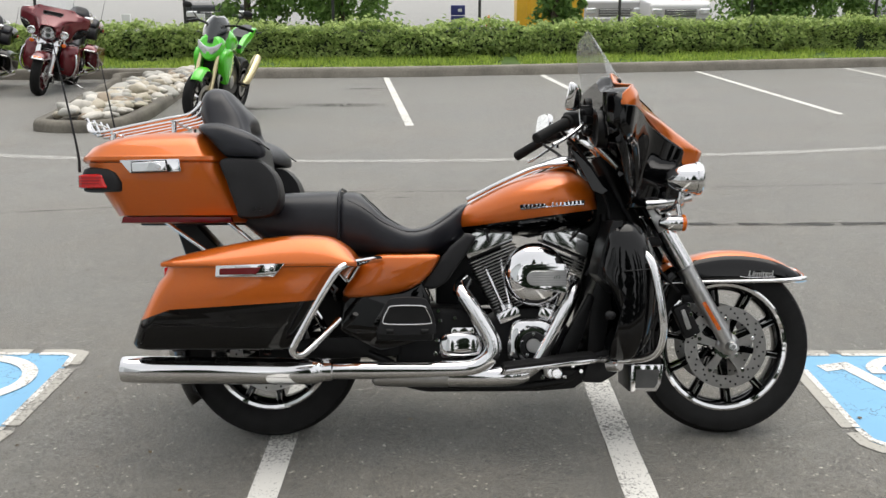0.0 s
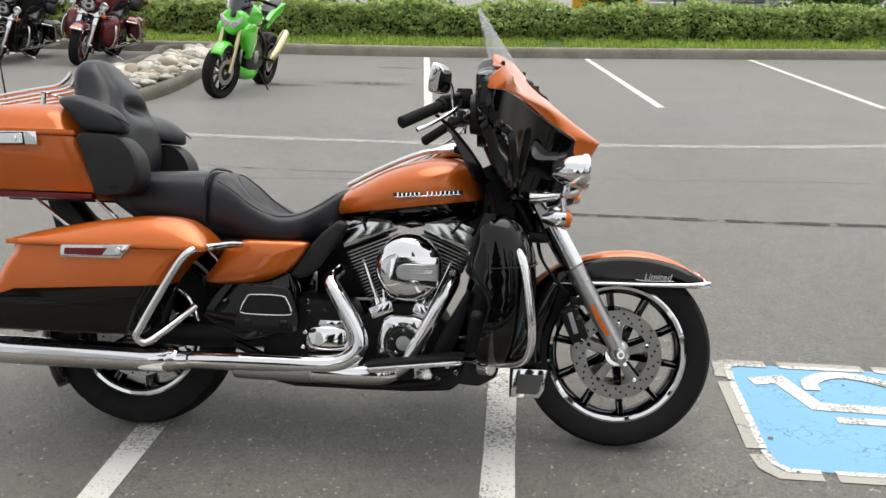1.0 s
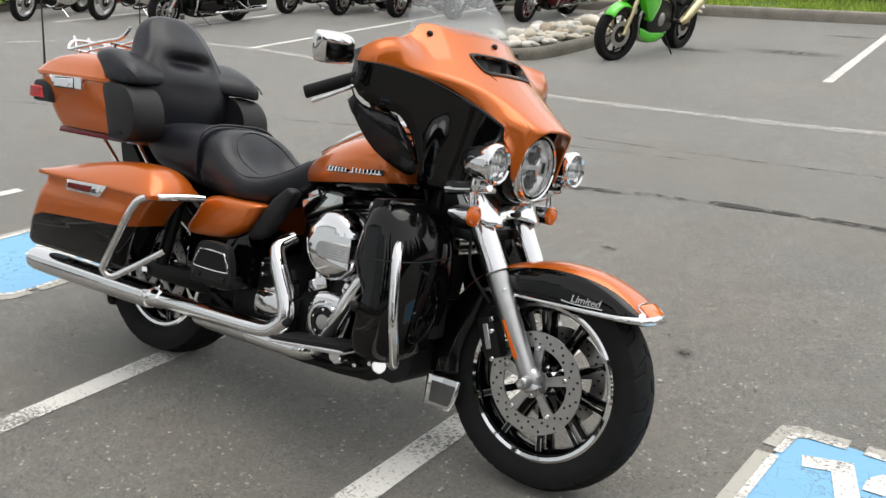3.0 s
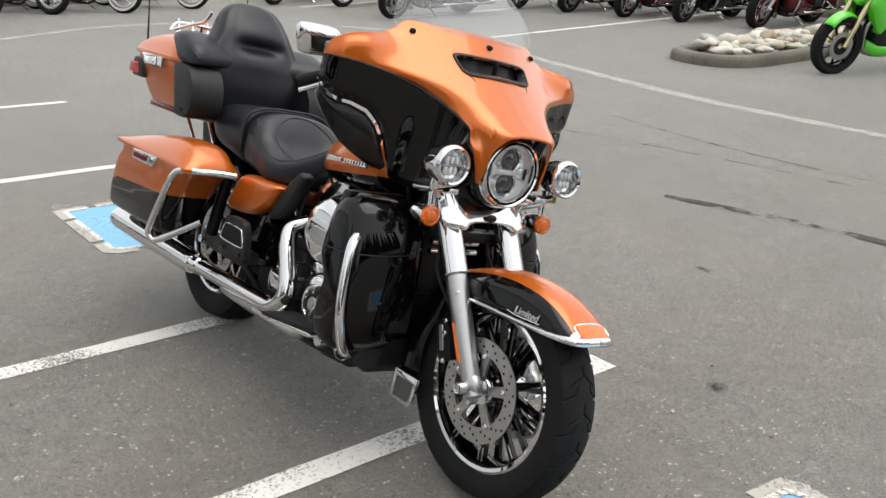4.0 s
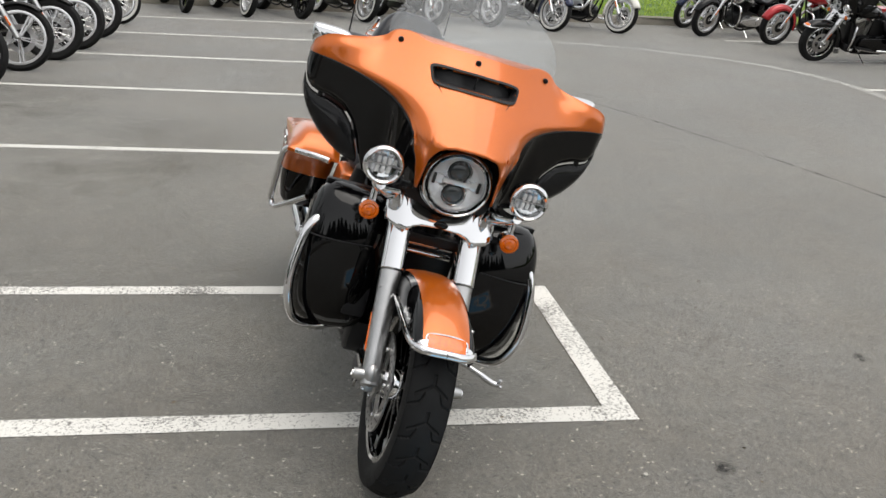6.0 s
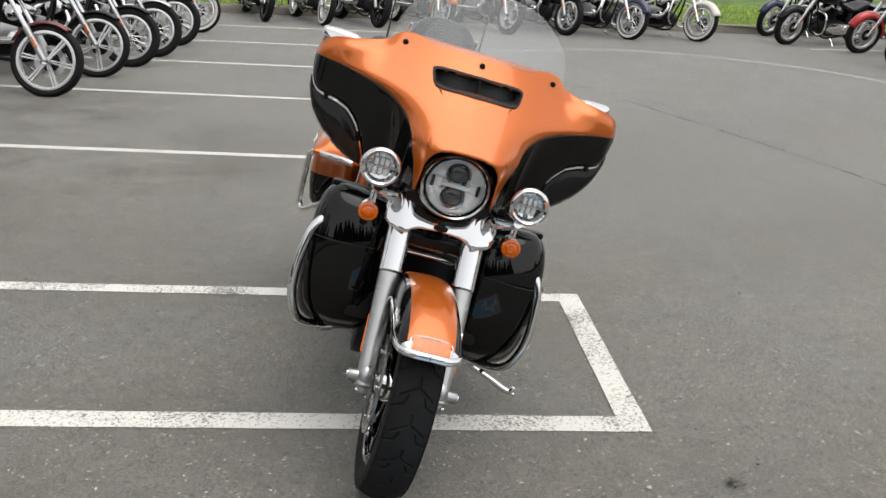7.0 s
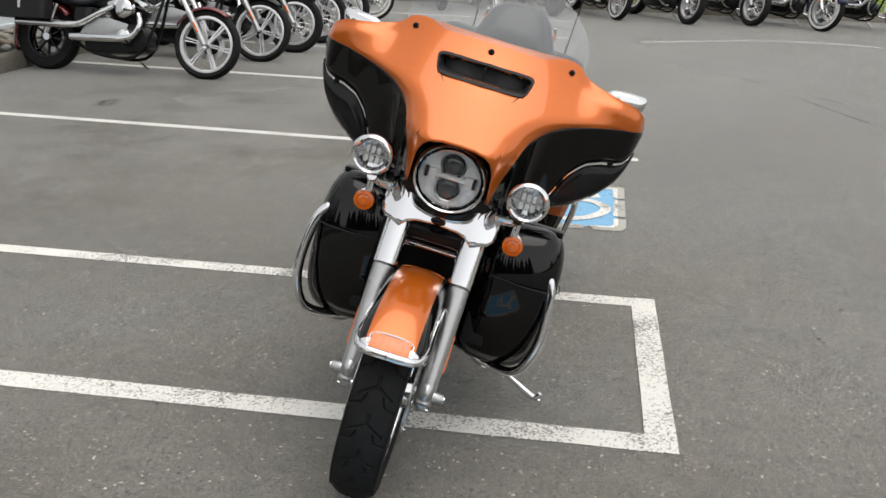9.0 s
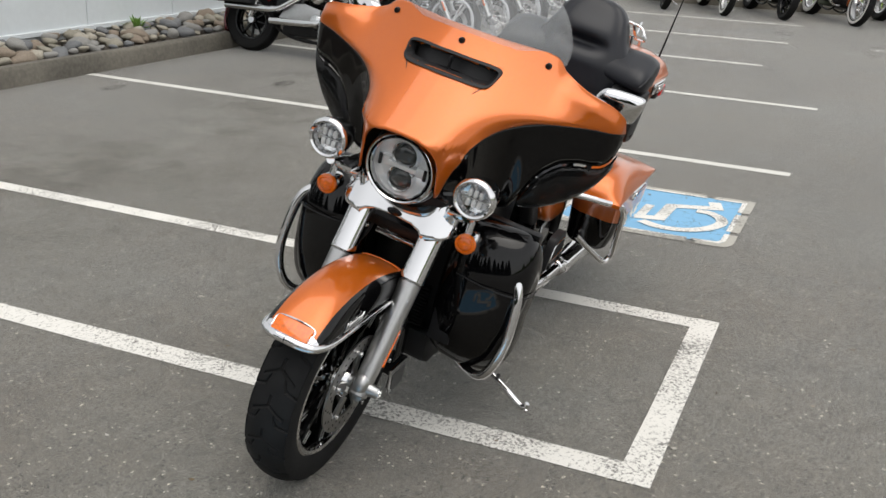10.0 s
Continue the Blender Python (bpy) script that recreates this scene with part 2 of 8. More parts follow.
def colour_cut(bm, point, normal, below):
    """Cuts a mesh along a plane and gives the side below it another material slot."""
    bmesh.ops.bisect_plane(bm, geom=list(bm.verts) + list(bm.edges) + list(bm.faces), plane_co=point, plane_no=normal, dist=1e-5)
    n = Vector(normal)
    for f in bm.faces:
        if (f.calc_center_median() - Vector(point)).dot(n) < 0:
            f.material_index = below
    return bm


def smooth01(a, b, x):
    t = min(1.0, max(0.0, (x - a) / (b - a)))
    return t * t * (3 - 2 * t)


def curve_at(table, x):
    """Smooth reading of a short table of (x, value)."""
    xs = [p[0] for p in table]
    ys = [p[1] for p in table]
    return float(np.interp(x, xs, ys))

# ---- the car park ----
KERB_LINE = [(-45, 15.3), (-15, 16.36), (-9.6, 16.56), (-6, 16.68), (-2.5, 16.83), (-0.5, 17.0), (1.65, 17.42), (4.55, 18.05), (8.6, 18.95), (14, 20.1), (34, 24.4)]


def kerb_y(x):
    """Where the kerb below the hedge runs."""
    return curve_at(KERB_LINE, x)


def asphalt():
    m = material("asphalt", (0.115, 0.112, 0.106), 0.7, spec=0.35)
    nt = m.node_tree
    p = nt.nodes["Principled BSDF"]
    co = nt.nodes.new("ShaderNodeTexCoord")

    def noise_tex(scale, detail=5, rough=0.6):
        n = nt.nodes.new("ShaderNodeTexNoise")
        n.inputs["Scale"].default_value, n.inputs["Detail"].default_value, n.inputs["Roughness"].default_value = scale, detail, rough
        nt.links.new(co.outputs["Object"], n.inputs["Vector"])
        return n

    def remap(src, a, b, c, d):
        r = nt.nodes.new("ShaderNodeMapRange")
        for i, v in enumerate((a, b, c, d)):
            r.inputs[i + 1].default_value = v
        nt.links.new(src, r.inputs[0])
        return r.outputs[0]

    def mult(a, b):
        k = nt.nodes.new("ShaderNodeMath")
        k.operation = "MULTIPLY"
        nt.links.new(a, k.inputs[0])
        nt.links.new(b, k.inputs[1])
        return k.outputs[0]
    broad = mult(remap(noise_tex(0.35).outputs[0], 0.32, 0.68, 0.86, 1.14), remap(noise_tex(0.9, 7, 0.7).outputs[0], 0.3, 0.7, 0.90, 1.09))
    mid = mult(remap(noise_tex(2.6, 7, 0.68).outputs[0], 0.32, 0.70, 0.90, 1.10), remap(noise_tex(11, 5, 0.7).outputs[0], 0.3, 0.7, 0.80, 1.20))
    grain = mult(remap(noise_tex(260, 3, 0.75).outputs[0], 0.34, 0.66, 0.14, 1.92), remap(noise_tex(70, 5, 0.8).outputs[0], 0.32, 0.68, 0.55, 1.42))
    v = nt.nodes.new("ShaderNodeTexVoronoi")
    v.inputs["Scale"].default_value = 135
    nt.links.new(co.outputs["Object"], v.inputs["Vector"])
    sep = nt.nodes.new("ShaderNodeSeparateColor")
    nt.links.new(v.outputs["Color"], sep.inputs[0])
    chips = mult(remap(sep.outputs[0], 0.979, 0.992, 1.0, 3.4), remap(sep.outputs[1], 0.90, 0.94, 1.0, 0.40))
    total = mult(mult(broad, mid), mult(grain, chips))
    mix = nt.nodes.new("ShaderNodeMix")
    mix.data_type, mix.blend_type = "RGBA", "MULTIPLY"
    mix.inputs[0].default_value = 1.0
    tint = nt.nodes.new("ShaderNodeMix")
    tint.data_type = "RGBA"
    tint.inputs[6].default_value, tint.inputs[7].default_value = (0.122, 0.110, 0.088, 1), (0.129, 0.124, 0.107, 1)
    nt.links.new(remap(noise_tex(0.8, 6, 0.65).outputs[0], 0.38, 0.62, 0.0, 1.0), tint.inputs[0])
    nt.links.new(tint.outputs[2], mix.inputs[6])
    p.inputs["Sheen Weight"].default_value = 0.46
    p.inputs["Sheen Roughness"].default_value = 0.45
    nt.links.new(total, mix.inputs[7])
    nt.links.new(mix.outputs[2], p.inputs["Base Color"])
    b = nt.nodes.new("ShaderNodeBump")
    b.inputs["Strength"].default_value, b.inputs["Distance"].default_value = 0.8, 0.005
    nt.links.new(noise_tex(190, 4, 0.7).outputs[0], b.inputs["Height"])
    nt.links.new(b.outputs[0], p.inputs["Normal"])
    return m


def worn_paint(name, colour, amount=0.55, scale=45, crackle=0.0):
    """Road paint worn through to the asphalt in specks."""
    m = material(name, colour, 0.75, bump=0.3, bump_scale=190)
    nt = m.node_tree
    p = nt.nodes["Principled BSDF"]
    co = nt.nodes.new("ShaderNodeTexCoord")
    n1 = nt.nodes.new("ShaderNodeTexNoise")
    n1.inputs["Scale"].default_value, n1.inputs["Detail"].default_value, n1.inputs["Roughness"].default_value = scale, 8, 0.75
    n2 = nt.nodes.new("ShaderNodeTexNoise")
    n2.inputs["Scale"].default_value, n2.inputs["Detail"].default_value = 3.0, 4
    a = nt.nodes.new("ShaderNodeMath")
    a.operation = "MULTIPLY_ADD"
    a.inputs[1].default_value = 0.45
    for n in (n1, n2):
        nt.links.new(co.outputs["Object"], n.inputs["Vector"])
    nt.links.new(n2.outputs[0], a.inputs[0])
    nt.links.new(n1.outputs[0], a.inputs[2])
    r = nt.nodes.new("ShaderNodeMapRange")
    r.inputs[1].default_value, r.inputs[2].default_value = amount, amount + 0.10
    nt.links.new(a.outputs[0], r.inputs[0])
    mix = nt.nodes.new("ShaderNodeMix")
    mix.data_type = "RGBA"
    mix.inputs[6].default_value = (0.16, 0.155, 0.145, 1)
    dirt = nt.nodes.new("ShaderNodeMix")
    dirt.data_type = "RGBA"
    dirt.inputs[6].default_value = (*[c * 0.84 for c in colour], 1)
    dirt.inputs[7].default_value = (*colour, 1)
    nt.links.new(n2.outputs[0], dirt.inputs[0])
    nt.links.new(dirt.outputs[2], mix.inputs[7])
    nt.links.new(r.outputs[0], mix.inputs[0])
    last = mix.outputs[2]
    if crackle > 0:
        v = nt.nodes.new("ShaderNodeTexVoronoi")
        v.feature = "DISTANCE_TO_EDGE"
        v.inputs["Scale"].default_value = 13
        warp = nt.nodes.new("ShaderNodeMix")
        warp.data_type, warp.blend_type = "RGBA", "ADD"
        warp.inputs[0].default_value = 0.10
        wn_ = nt.nodes.new("ShaderNodeTexNoise")
        wn_.inputs["Scale"].default_value, wn_.inputs["Detail"].default_value = 18, 5
        nt.links.new(co.outputs["Object"], wn_.inputs["Vector"])
        nt.links.new(co.outputs["Object"], warp.inputs[6])
        nt.links.new(wn_.outputs["Color"], warp.inputs[7])
        nt.links.new(warp.outputs[2], v.inputs["Vector"])
        e = nt.nodes.new("ShaderNodeMapRange")
        e.inputs[1].default_value, e.inputs[2].default_value = 0.008, 0.025
        e.inputs[3].default_value, e.inputs[4].default_value = 1.0, 0.0
        nt.links.new(v.outputs["Distance"], e.inputs[0])
        g = nt.nodes.new("ShaderNodeMapRange")
        g.inputs[1].default_value, g.inputs[2].default_value = 0.46, 0.60
        g.inputs[4].default_value = crackle
        nt.links.new(n2.outputs[0], g.inputs[0])
        k = nt.nodes.new("ShaderNodeMath")
        k.operation = "MULTIPLY"
        nt.links.new(e.outputs[0], k.inputs[0])
        nt.links.new(g.outputs[0], k.inputs[1])
        cr = nt.nodes.new("ShaderNodeMix")
        cr.data_type = "RGBA"
        cr.inputs[7].default_value = (0.07, 0.065, 0.06, 1)
        nt.links.new(k.outputs[0], cr.inputs[0])
        nt.links.new(last, cr.inputs[6])
        last = cr.outputs[2]
    nt.links.new(last, p.inputs["Base Color"])
    return m


ASPHALT = asphalt()
LINE_PAINT = worn_paint("worn_white_line_paint", (0.78, 0.765, 0.72), 0.612, 85)
LINE_FRESH = worn_paint("white_line_paint", (0.69, 0.68, 0.64), 0.555, 90)
BLUE_PAINT = worn_paint("worn_blue_paint", (0.21, 0.46, 0.70), 0.40, 30, 0.75)
OLD_BORDER = worn_paint("old_border_paint", (0.45, 0.435, 0.39), 0.57, 60)


def soft_mark(name, colour, strength, radial=True, scale=14.0):
    """A stain with ragged, thinning edges that lets the asphalt show through."""
    m = material(name, colour, 0.7, spec=0.3)
    nt = m.node_tree
    p = nt.nodes["Principled BSDF"]
    co = nt.nodes.new("ShaderNodeTexCoord")
    n = nt.nodes.new("ShaderNodeTexNoise")
    n.inputs["Scale"].default_value, n.inputs["Detail"].default_value, n.inputs["Roughness"].default_value = scale, 7, 0.7
    nt.links.new(co.outputs["Object"], n.inputs["Vector"])
    r = nt.nodes.new("ShaderNodeMapRange")
    r.inputs[1].default_value, r.inputs[2].default_value = 0.42, 0.66
    r.inputs[3].default_value, r.inputs[4].default_value = 0.0, strength
    nt.links.new(n.outputs[0], r.inputs[0])
    last = r.outputs[0]
    if radial:
        d = nt.nodes.new("ShaderNodeVectorMath")
        d.operation = "DISTANCE"
        d.inputs[1].default_value = (0.5, 0.5, 0.5)
        nt.links.new(co.outputs["Generated"], d.inputs[0])
        q = nt.nodes.new("ShaderNodeMapRange")
        q.inputs[1].default_value, q.inputs[2].default_value = 0.16, 0.46
        q.inputs[3].default_value, q.inputs[4].default_value = 1.0, 0.0
        nt.links.new(d.outputs["Value"], q.inputs[0])
        k = nt.nodes.new("ShaderNodeMath")
        k.operation = "MULTIPLY"
        nt.links.new(q.outputs[0], k.inputs[0])
        nt.links.new(last, k.inputs[1])
        last = k.outputs[0]
    nt.links.new(last, p.inputs["Alpha"])
    return m


SEAL = soft_mark("crack_sealer", (0.040, 0.039, 0.037), 1.9, False, 5.0)
HAIRLINE = soft_mark("weathered_crack", (0.065, 0.062, 0.058), 0.75, False, 9.0)
CHALK = soft_mark("faint_chalk", (0.64, 0.63, 0.60), 1.0, False, 30.0)
OIL = soft_mark("oil_stain", (0.035, 0.034, 0.032), 0.9, True)
GREY_PAINT = soft_mark("grey_blanked_paint", (0.36, 0.35, 0.33), 0.8, True)


def ground_sheet():
    ticks = [-140, -90, -60, -40, -25, -15, -8, -4, 0, 4, 8, 12, 16, 20, 26, 34, 45, 60, 90, 140]
    bm = bmesh.new()
    grid = [[bm.verts.new((x, y, 0)) for x in ticks] for y in ticks]
    for a, b in zip(grid, grid[1:]):
        for i in range(len(ticks) - 1):
            bm.faces.new((a[i], a[i + 1], b[i + 1], b[i]))
    return tagged(part("ground", bm, ASPHALT, smooth=60), "grey weathered asphalt car park with pale chippings", "ground", kind="structure")


def strip(name, points, width, m, label, z=0.0025, res=1, kind="structure", category="road marking", uneven=0.035):
    """A band of paint along a line, a few millimetres above the paving."""
    pts = spline([(x, y) for x, y in points], res) if len(points) > 2 else [np.array(p, float) for p in points]
    dense = []
    for a, b in zip(pts, pts[1:]):
        n = max(1, int(np.linalg.norm(b - a) / 0.14))
        dense += [a + (b - a) * k / n for k in range(n)]
    dense.append(pts[-1])
    bm = bmesh.new()
    prev = None
    for i, p in enumerate(dense):
        d = dense[min(i + 1, len(dense) - 1)] - dense[max(i - 1, 0)]
        d = d / np.linalg.norm(d)
        s = np.array((-d[1], d[0])) * width / 2 * (1 + uneven * random.uniform(-1, 1))
        row = [bm.verts.new((*(p + s), z)), bm.verts.new((*(p - s), z))]
        if prev:
            bm.faces.new((prev[0], prev[1], row[1], row[0]))
        prev = row
    return tagged(part(name, bm, m, smooth=0), label, category, kind=kind)


def patch(name, outline, m, label, z=0.004, category="road marking"):
    bm = bmesh.new()
    vs = [bm.verts.new((x, y, z)) for x, y in outline]
    bm.faces.new(vs)
    return tagged(part(name, bm, m, smooth=0), label, category, kind="structure")


def blob(cx, cy, rx, ry, n=18, rough=0.25):
    return [(cx + rx * math.cos(2 * math.pi * k / n) * random.uniform(1 - rough, 1 + rough), cy + ry * math.sin(2 * math.pi * k / n) * random.uniform(1 - rough, 1 + rough)) for k in range(n)]


ground_sheet()
# stall lines beside and behind the motorcycle
strip("stall_line_1", [(0.758, -1.98), (0.664, 3.95)], 0.106, LINE_PAINT, "worn white stall line on grey asphalt")
strip("stall_line_2", [(-0.473, -1.98), (-0.517, 3.90)], 0.094, LINE_PAINT, "worn white stall line on grey asphalt")
strip("stall_line_3", [(-0.566, 3.926), (0.717, 3.949)], 0.098, LINE_PAINT, "worn white cross line closing the narrow bay", 0.0035)
for k, (x0, x1, ly) in enumerate(((-3.275, -3.145, 3.975), (-5.77, -5.53, 3.945), (-7.95, -7.76, 3.21), (-10.07, -9.93, 3.24), (-12.18, -12.15, 3.22))):
    strip("stall_line_%d" % (4 + k), [(x0, -1.93), (x1, ly)], 0.090, LINE_FRESH, "white stall line on grey asphalt")
for k, (x0, y0, x1, y1) in enumerate(((-0.42, 10.92, -1.10, 16.86), (2.21, 11.40, 1.64, 17.36), (4.85, 11.84, 4.55, 17.98), (7.6, 12.4, 7.5, 18.6), (-7.11, 9.44, -8.0, 16.5), (-9.78, 10.06, -10.75, 16.45), (-12.16, 9.9, -13.19, 16.3))):
    strip("stall_line_%d" % (9 + k), [(x0, y0), (x1, y1)], 0.10, LINE_FRESH, "white stall line running to the kerb")
# painted blue squares with a broken border and a white figure


def stroke(name, pts, width, m, label, z, category="road marking"):
    """A mitred painted stroke along a bent line."""
    P = [np.array(q, float) for q in pts]
    wd = width if isinstance(width, (list, tuple)) else [width] * len(P)
    bm = bmesh.new()
    prev = None
    for i, p in enumerate(P):
        n = []
        for a, b in ((i - 1, i), (i, i + 1)):
            if 0 <= a and b < len(P):
                d = P[b] - P[a]
                d = d / np.linalg.norm(d)
                n.append(np.array((-d[1], d[0])))
        v = sum(n) / len(n)
        v = v / max(0.45, v @ v)
        row = [bm.verts.new((*(p + v * k * wd[i] / 2), z)) for k in (1, 0.3, -0.3, -1)]
        if prev:
            for k in range(3):
                bm.faces.new((prev[k], prev[k + 1], row[k + 1], row[k]))
        prev = row
    return tagged(part(name, bm, m, smooth=0), label, category, kind="structure")


def wavy(x0, x1, y0, y1, r):
    out = []
    for (ax, ay), (bx, by) in (((x0, y0), (x1, y0)), ((x1, y0), (x1, y1)), ((x1, y1), (x0, y1)), ((x0, y1), (x0, y0))):
        for k in range(18):
            t = k / 18
            out.append((ax + (bx - ax) * t + random.uniform(-r, r), ay + (by - ay) * t + random.uniform(-r, r)))
    return out


n_sym = n_edge = 0
for k, (x0, x1, m_) in enumerate(((1.498, 2.400, 1), (-2.388, -1.496, -1))):
    y0, y1 = 2.908, 3.872
    patch("blue_square_%d" % (k + 1), wavy(x0 + 0.052, x1 - 0.052, y0 + 0.062, y1 - 0.045, 0.003), BLUE_PAINT, "faded crackled blue paint of an accessible parking square", 0.002)
    e, w = 0.026, 0.052
    far_x, near_x = (x1, x0) if m_ > 0 else (x0, x1)
    sgn = 1 if near_x == x0 else -1
    a, b = near_x + sgn * e, far_x - sgn * e
    edges = [[(a, 3.105), (a, 3.648)], [(a, 3.696), (a + sgn * 0.010, y1 - 0.045), (a + sgn * 0.050, y1 - e), (near_x + sgn * 0.22, y1 - e)], [(near_x + sgn * 0.27, y1 - e), (far_x - sgn * 0.30, y1 - e)], [(far_x - sgn * 0.26, y1 - e), (b, y1 - e), (b, 3.65)], [(b, 3.61), (b, 3.13)], [(b, 3.09), (b, y0 + e), (far_x - sgn * 0.2, y0 + e)], [(far_x - sgn * 0.24, y0 + e), (near_x + sgn * 0.25, y0 + e)], [(near_x + sgn * 0.205, y0 + e), (a + sgn * 0.050, y0 + e), (a + sgn * 0.012, y0 + 0.070), (a, 3.065)]]
    for pts in edges:
        n_edge += 1
        stroke("border_stroke_%d" % n_edge, pts, w, OLD_BORDER, "old greyish border paint of a parking square", 0.0035)
    cx, cy = (x0 + x1) / 2, (y0 + y1) / 2
    for pts in edges:
        n_edge += 1
        inner = [(q[0] + (0.030 if q[0] < cx - 0.3 else -0.030 if q[0] > cx + 0.3 else 0), q[1] + (0.030 if q[1] < cy - 0.3 else -0.028 if q[1] > cy + 0.3 else 0)) for q in pts]
        inner = [q for i, q in enumerate(inner) if i == 0 or (q[0] - inner[i - 1][0]) ** 2 + (q[1] - inner[i - 1][1]) ** 2 > 1e-4]
        stroke("border_stroke_%d" % n_edge, inner, 0.026, LINE_PAINT, "white inner border line of a parking square", 0.005)
    seat_line = [(-2.455, 3.700), (-2.325, 3.735), (-2.225, 3.490), (-1.915, 3.480), (-1.880, 3.345)]
    arm = [(-2.175, 3.376), (-1.93, 3.372)]
    arc = [(-2.195, 3.640), (-2.190, 3.715), (-2.110, 3.785), (-2.010, 3.806), (-1.900, 3.775), (-1.800, 3.705), (-1.745, 3.610), (-1.745, 3.500), (-1.806, 3.400)]
    for pts, wd in ((seat_line, 0.068), (arm, 0.050), ([tuple(q) for q in spline(arc, 4)], 0.062)):
        n_sym += 1
        stroke("symbol_stroke_%d" % n_sym, [(x0 + 0.022 + (q[0] + 2.585) * 0.84, 2.930 + (q[1] - 2.925) * 0.945) for q in pts], wd, LINE_PAINT, "white stroke of the painted accessibility symbol", 0.0045 if wd != 0.062 else 0.0060)
# faint curved line, sealed cracks and stains
strip("chalk_line", [(6.0, 9.75), (4.3, 9.30), (2.7, 8.94), (1.3, 8.77), (0.0, 8.62), (-2.3, 8.63), (-3.9, 8.86), (-5.5, 9.18), (-7.1, 9.42), (-8.4, 9.30), (-9.5, 8.75), (-10.3, 7.85), (-10.8, 6.85), (-10.7, 5.8), (-10.35, 5.1), (-9.9, 4.2)], 0.150, CHALK, "faint chalky curved line across the asphalt", 0.005, 8, uneven=0.25)
for k, (pts, wd) in enumerate((([(-0.70, 5.92), (0.05, 6.11), (0.62, 6.18), (1.5, 6.20), (2.75, 6.20), (4.6, 6.30)], 0.060), ([(-6.2, 5.5), (-5.5, 5.73), (-4.26, 6.17), (-2.8, 6.60), (-1.35, 6.91), (-0.2, 7.05)], 0.028), ([(-3.0, 7.5), (-1.0, 7.25), (1.5, 7.35), (4.0, 7.6)], 0.026), ([(-8.2, 4.4), (-6.9, 5.3), (-5.9, 5.9)], 0.022))):
    strip("sealed_crack_%d" % (k + 1), pts, wd, SEAL if k == 0 else HAIRLINE, "dark sealed crack in the asphalt", 0.005, 4, uneven=0.35)
for k, (cx, cy, rx, ry) in enumerate(((1.028, 4.165, 0.065, 0.045), (-2.9, -1.25, 0.16, 0.08), (-3.9, -0.26, 0.2, 0.09), (-1.5, 12.9, 0.75, 0.28), (-2.4, 12.5, 0.5, 0.2), (0.25, 5.1, 0.06, 0.04), (-1.35, 15.0, 0.4, 0.16))):
    patch("oil_stain_%d" % (k + 1), blob(cx, cy, rx, ry), OIL, "dark oil stain on the asphalt", 0.004, "stain")
BROWN = soft_mark("brown_weathering", (0.135, 0.112, 0.083), 0.24, True, 0.8)
for k, (cx, cy, rx, ry) in enumerate(((-1.9, 0.9, 2.0, 1.5), (-3.8, -0.1, 2.0, 1.3), (0.3, 0.2, 1.7, 1.4), (-3.4, 1.9, 1.7, 1.2), (-0.9, -0.5, 1.6, 1.1), (-5.2, 0.6, 1.5, 1.3))):
    patch("weathered_patch_%d" % (k + 1), blob(cx, cy, rx, ry), BROWN, "brownish weathered patch in the asphalt", 0.0008 + 0.0002 * k, "stain")
for k, (cx, cy, rx, ry) in enumerate(((-9.85, 4.25, 0.65, 0.14), (-11.04, 3.07, 0.26, 0.20), (-2.42, 2.96, 0.08, 0.10))):
    patch("pale_stain_%d" % (k + 1), blob(cx, cy, rx, ry), GREY_PAINT, "pale blanked-out paint on the asphalt", 0.0045, "stain")

# ---- kerbs, beds and wall ----
CONCRETE = material("weathered_kerb_concrete", (0.27, 0.25, 0.212), 0.9, vary=0.35, scale=2.5, bump=0.4, bump_scale=60)
SOIL = material("bark_soil", (0.05, 0.04, 0.03), 0.95, vary=0.5, scale=6, bump=0.5, bump_scale=40)
GRASS_BASE = material("grass_ground", (0.09, 0.16, 0.030), 0.9, vary=0.5, scale=2, bump=0.5, bump_scale=50)
SIDING = material("pale_metal_siding", (0.66, 0.70, 0.72), 0.45, vary=0.06, scale=1.5)
STONE = []
for nm, c in (("grey_river_stone", (0.42, 0.41, 0.375)), ("tan_river_stone", (0.50, 0.45, 0.36)), ("pale_river_stone", (0.62, 0.59, 0.53)), ("dark_river_stone", (0.24, 0.24, 0.235)), ("rust_river_stone", (0.33, 0.27, 0.20))):
    STONE.append(material(nm, c, 0.75, vary=0.22, scale=9, bump=0.3, bump_scale=45))


# Darker and browner than CONCRETE, for the kerbs of stone bed and island.
DARK_CONCRETE = material("dark_kerb_concrete", (0.150, 0.138, 0.115), 0.92, vary=0.45, scale=2.0, bump=0.5, bump_scale=45)


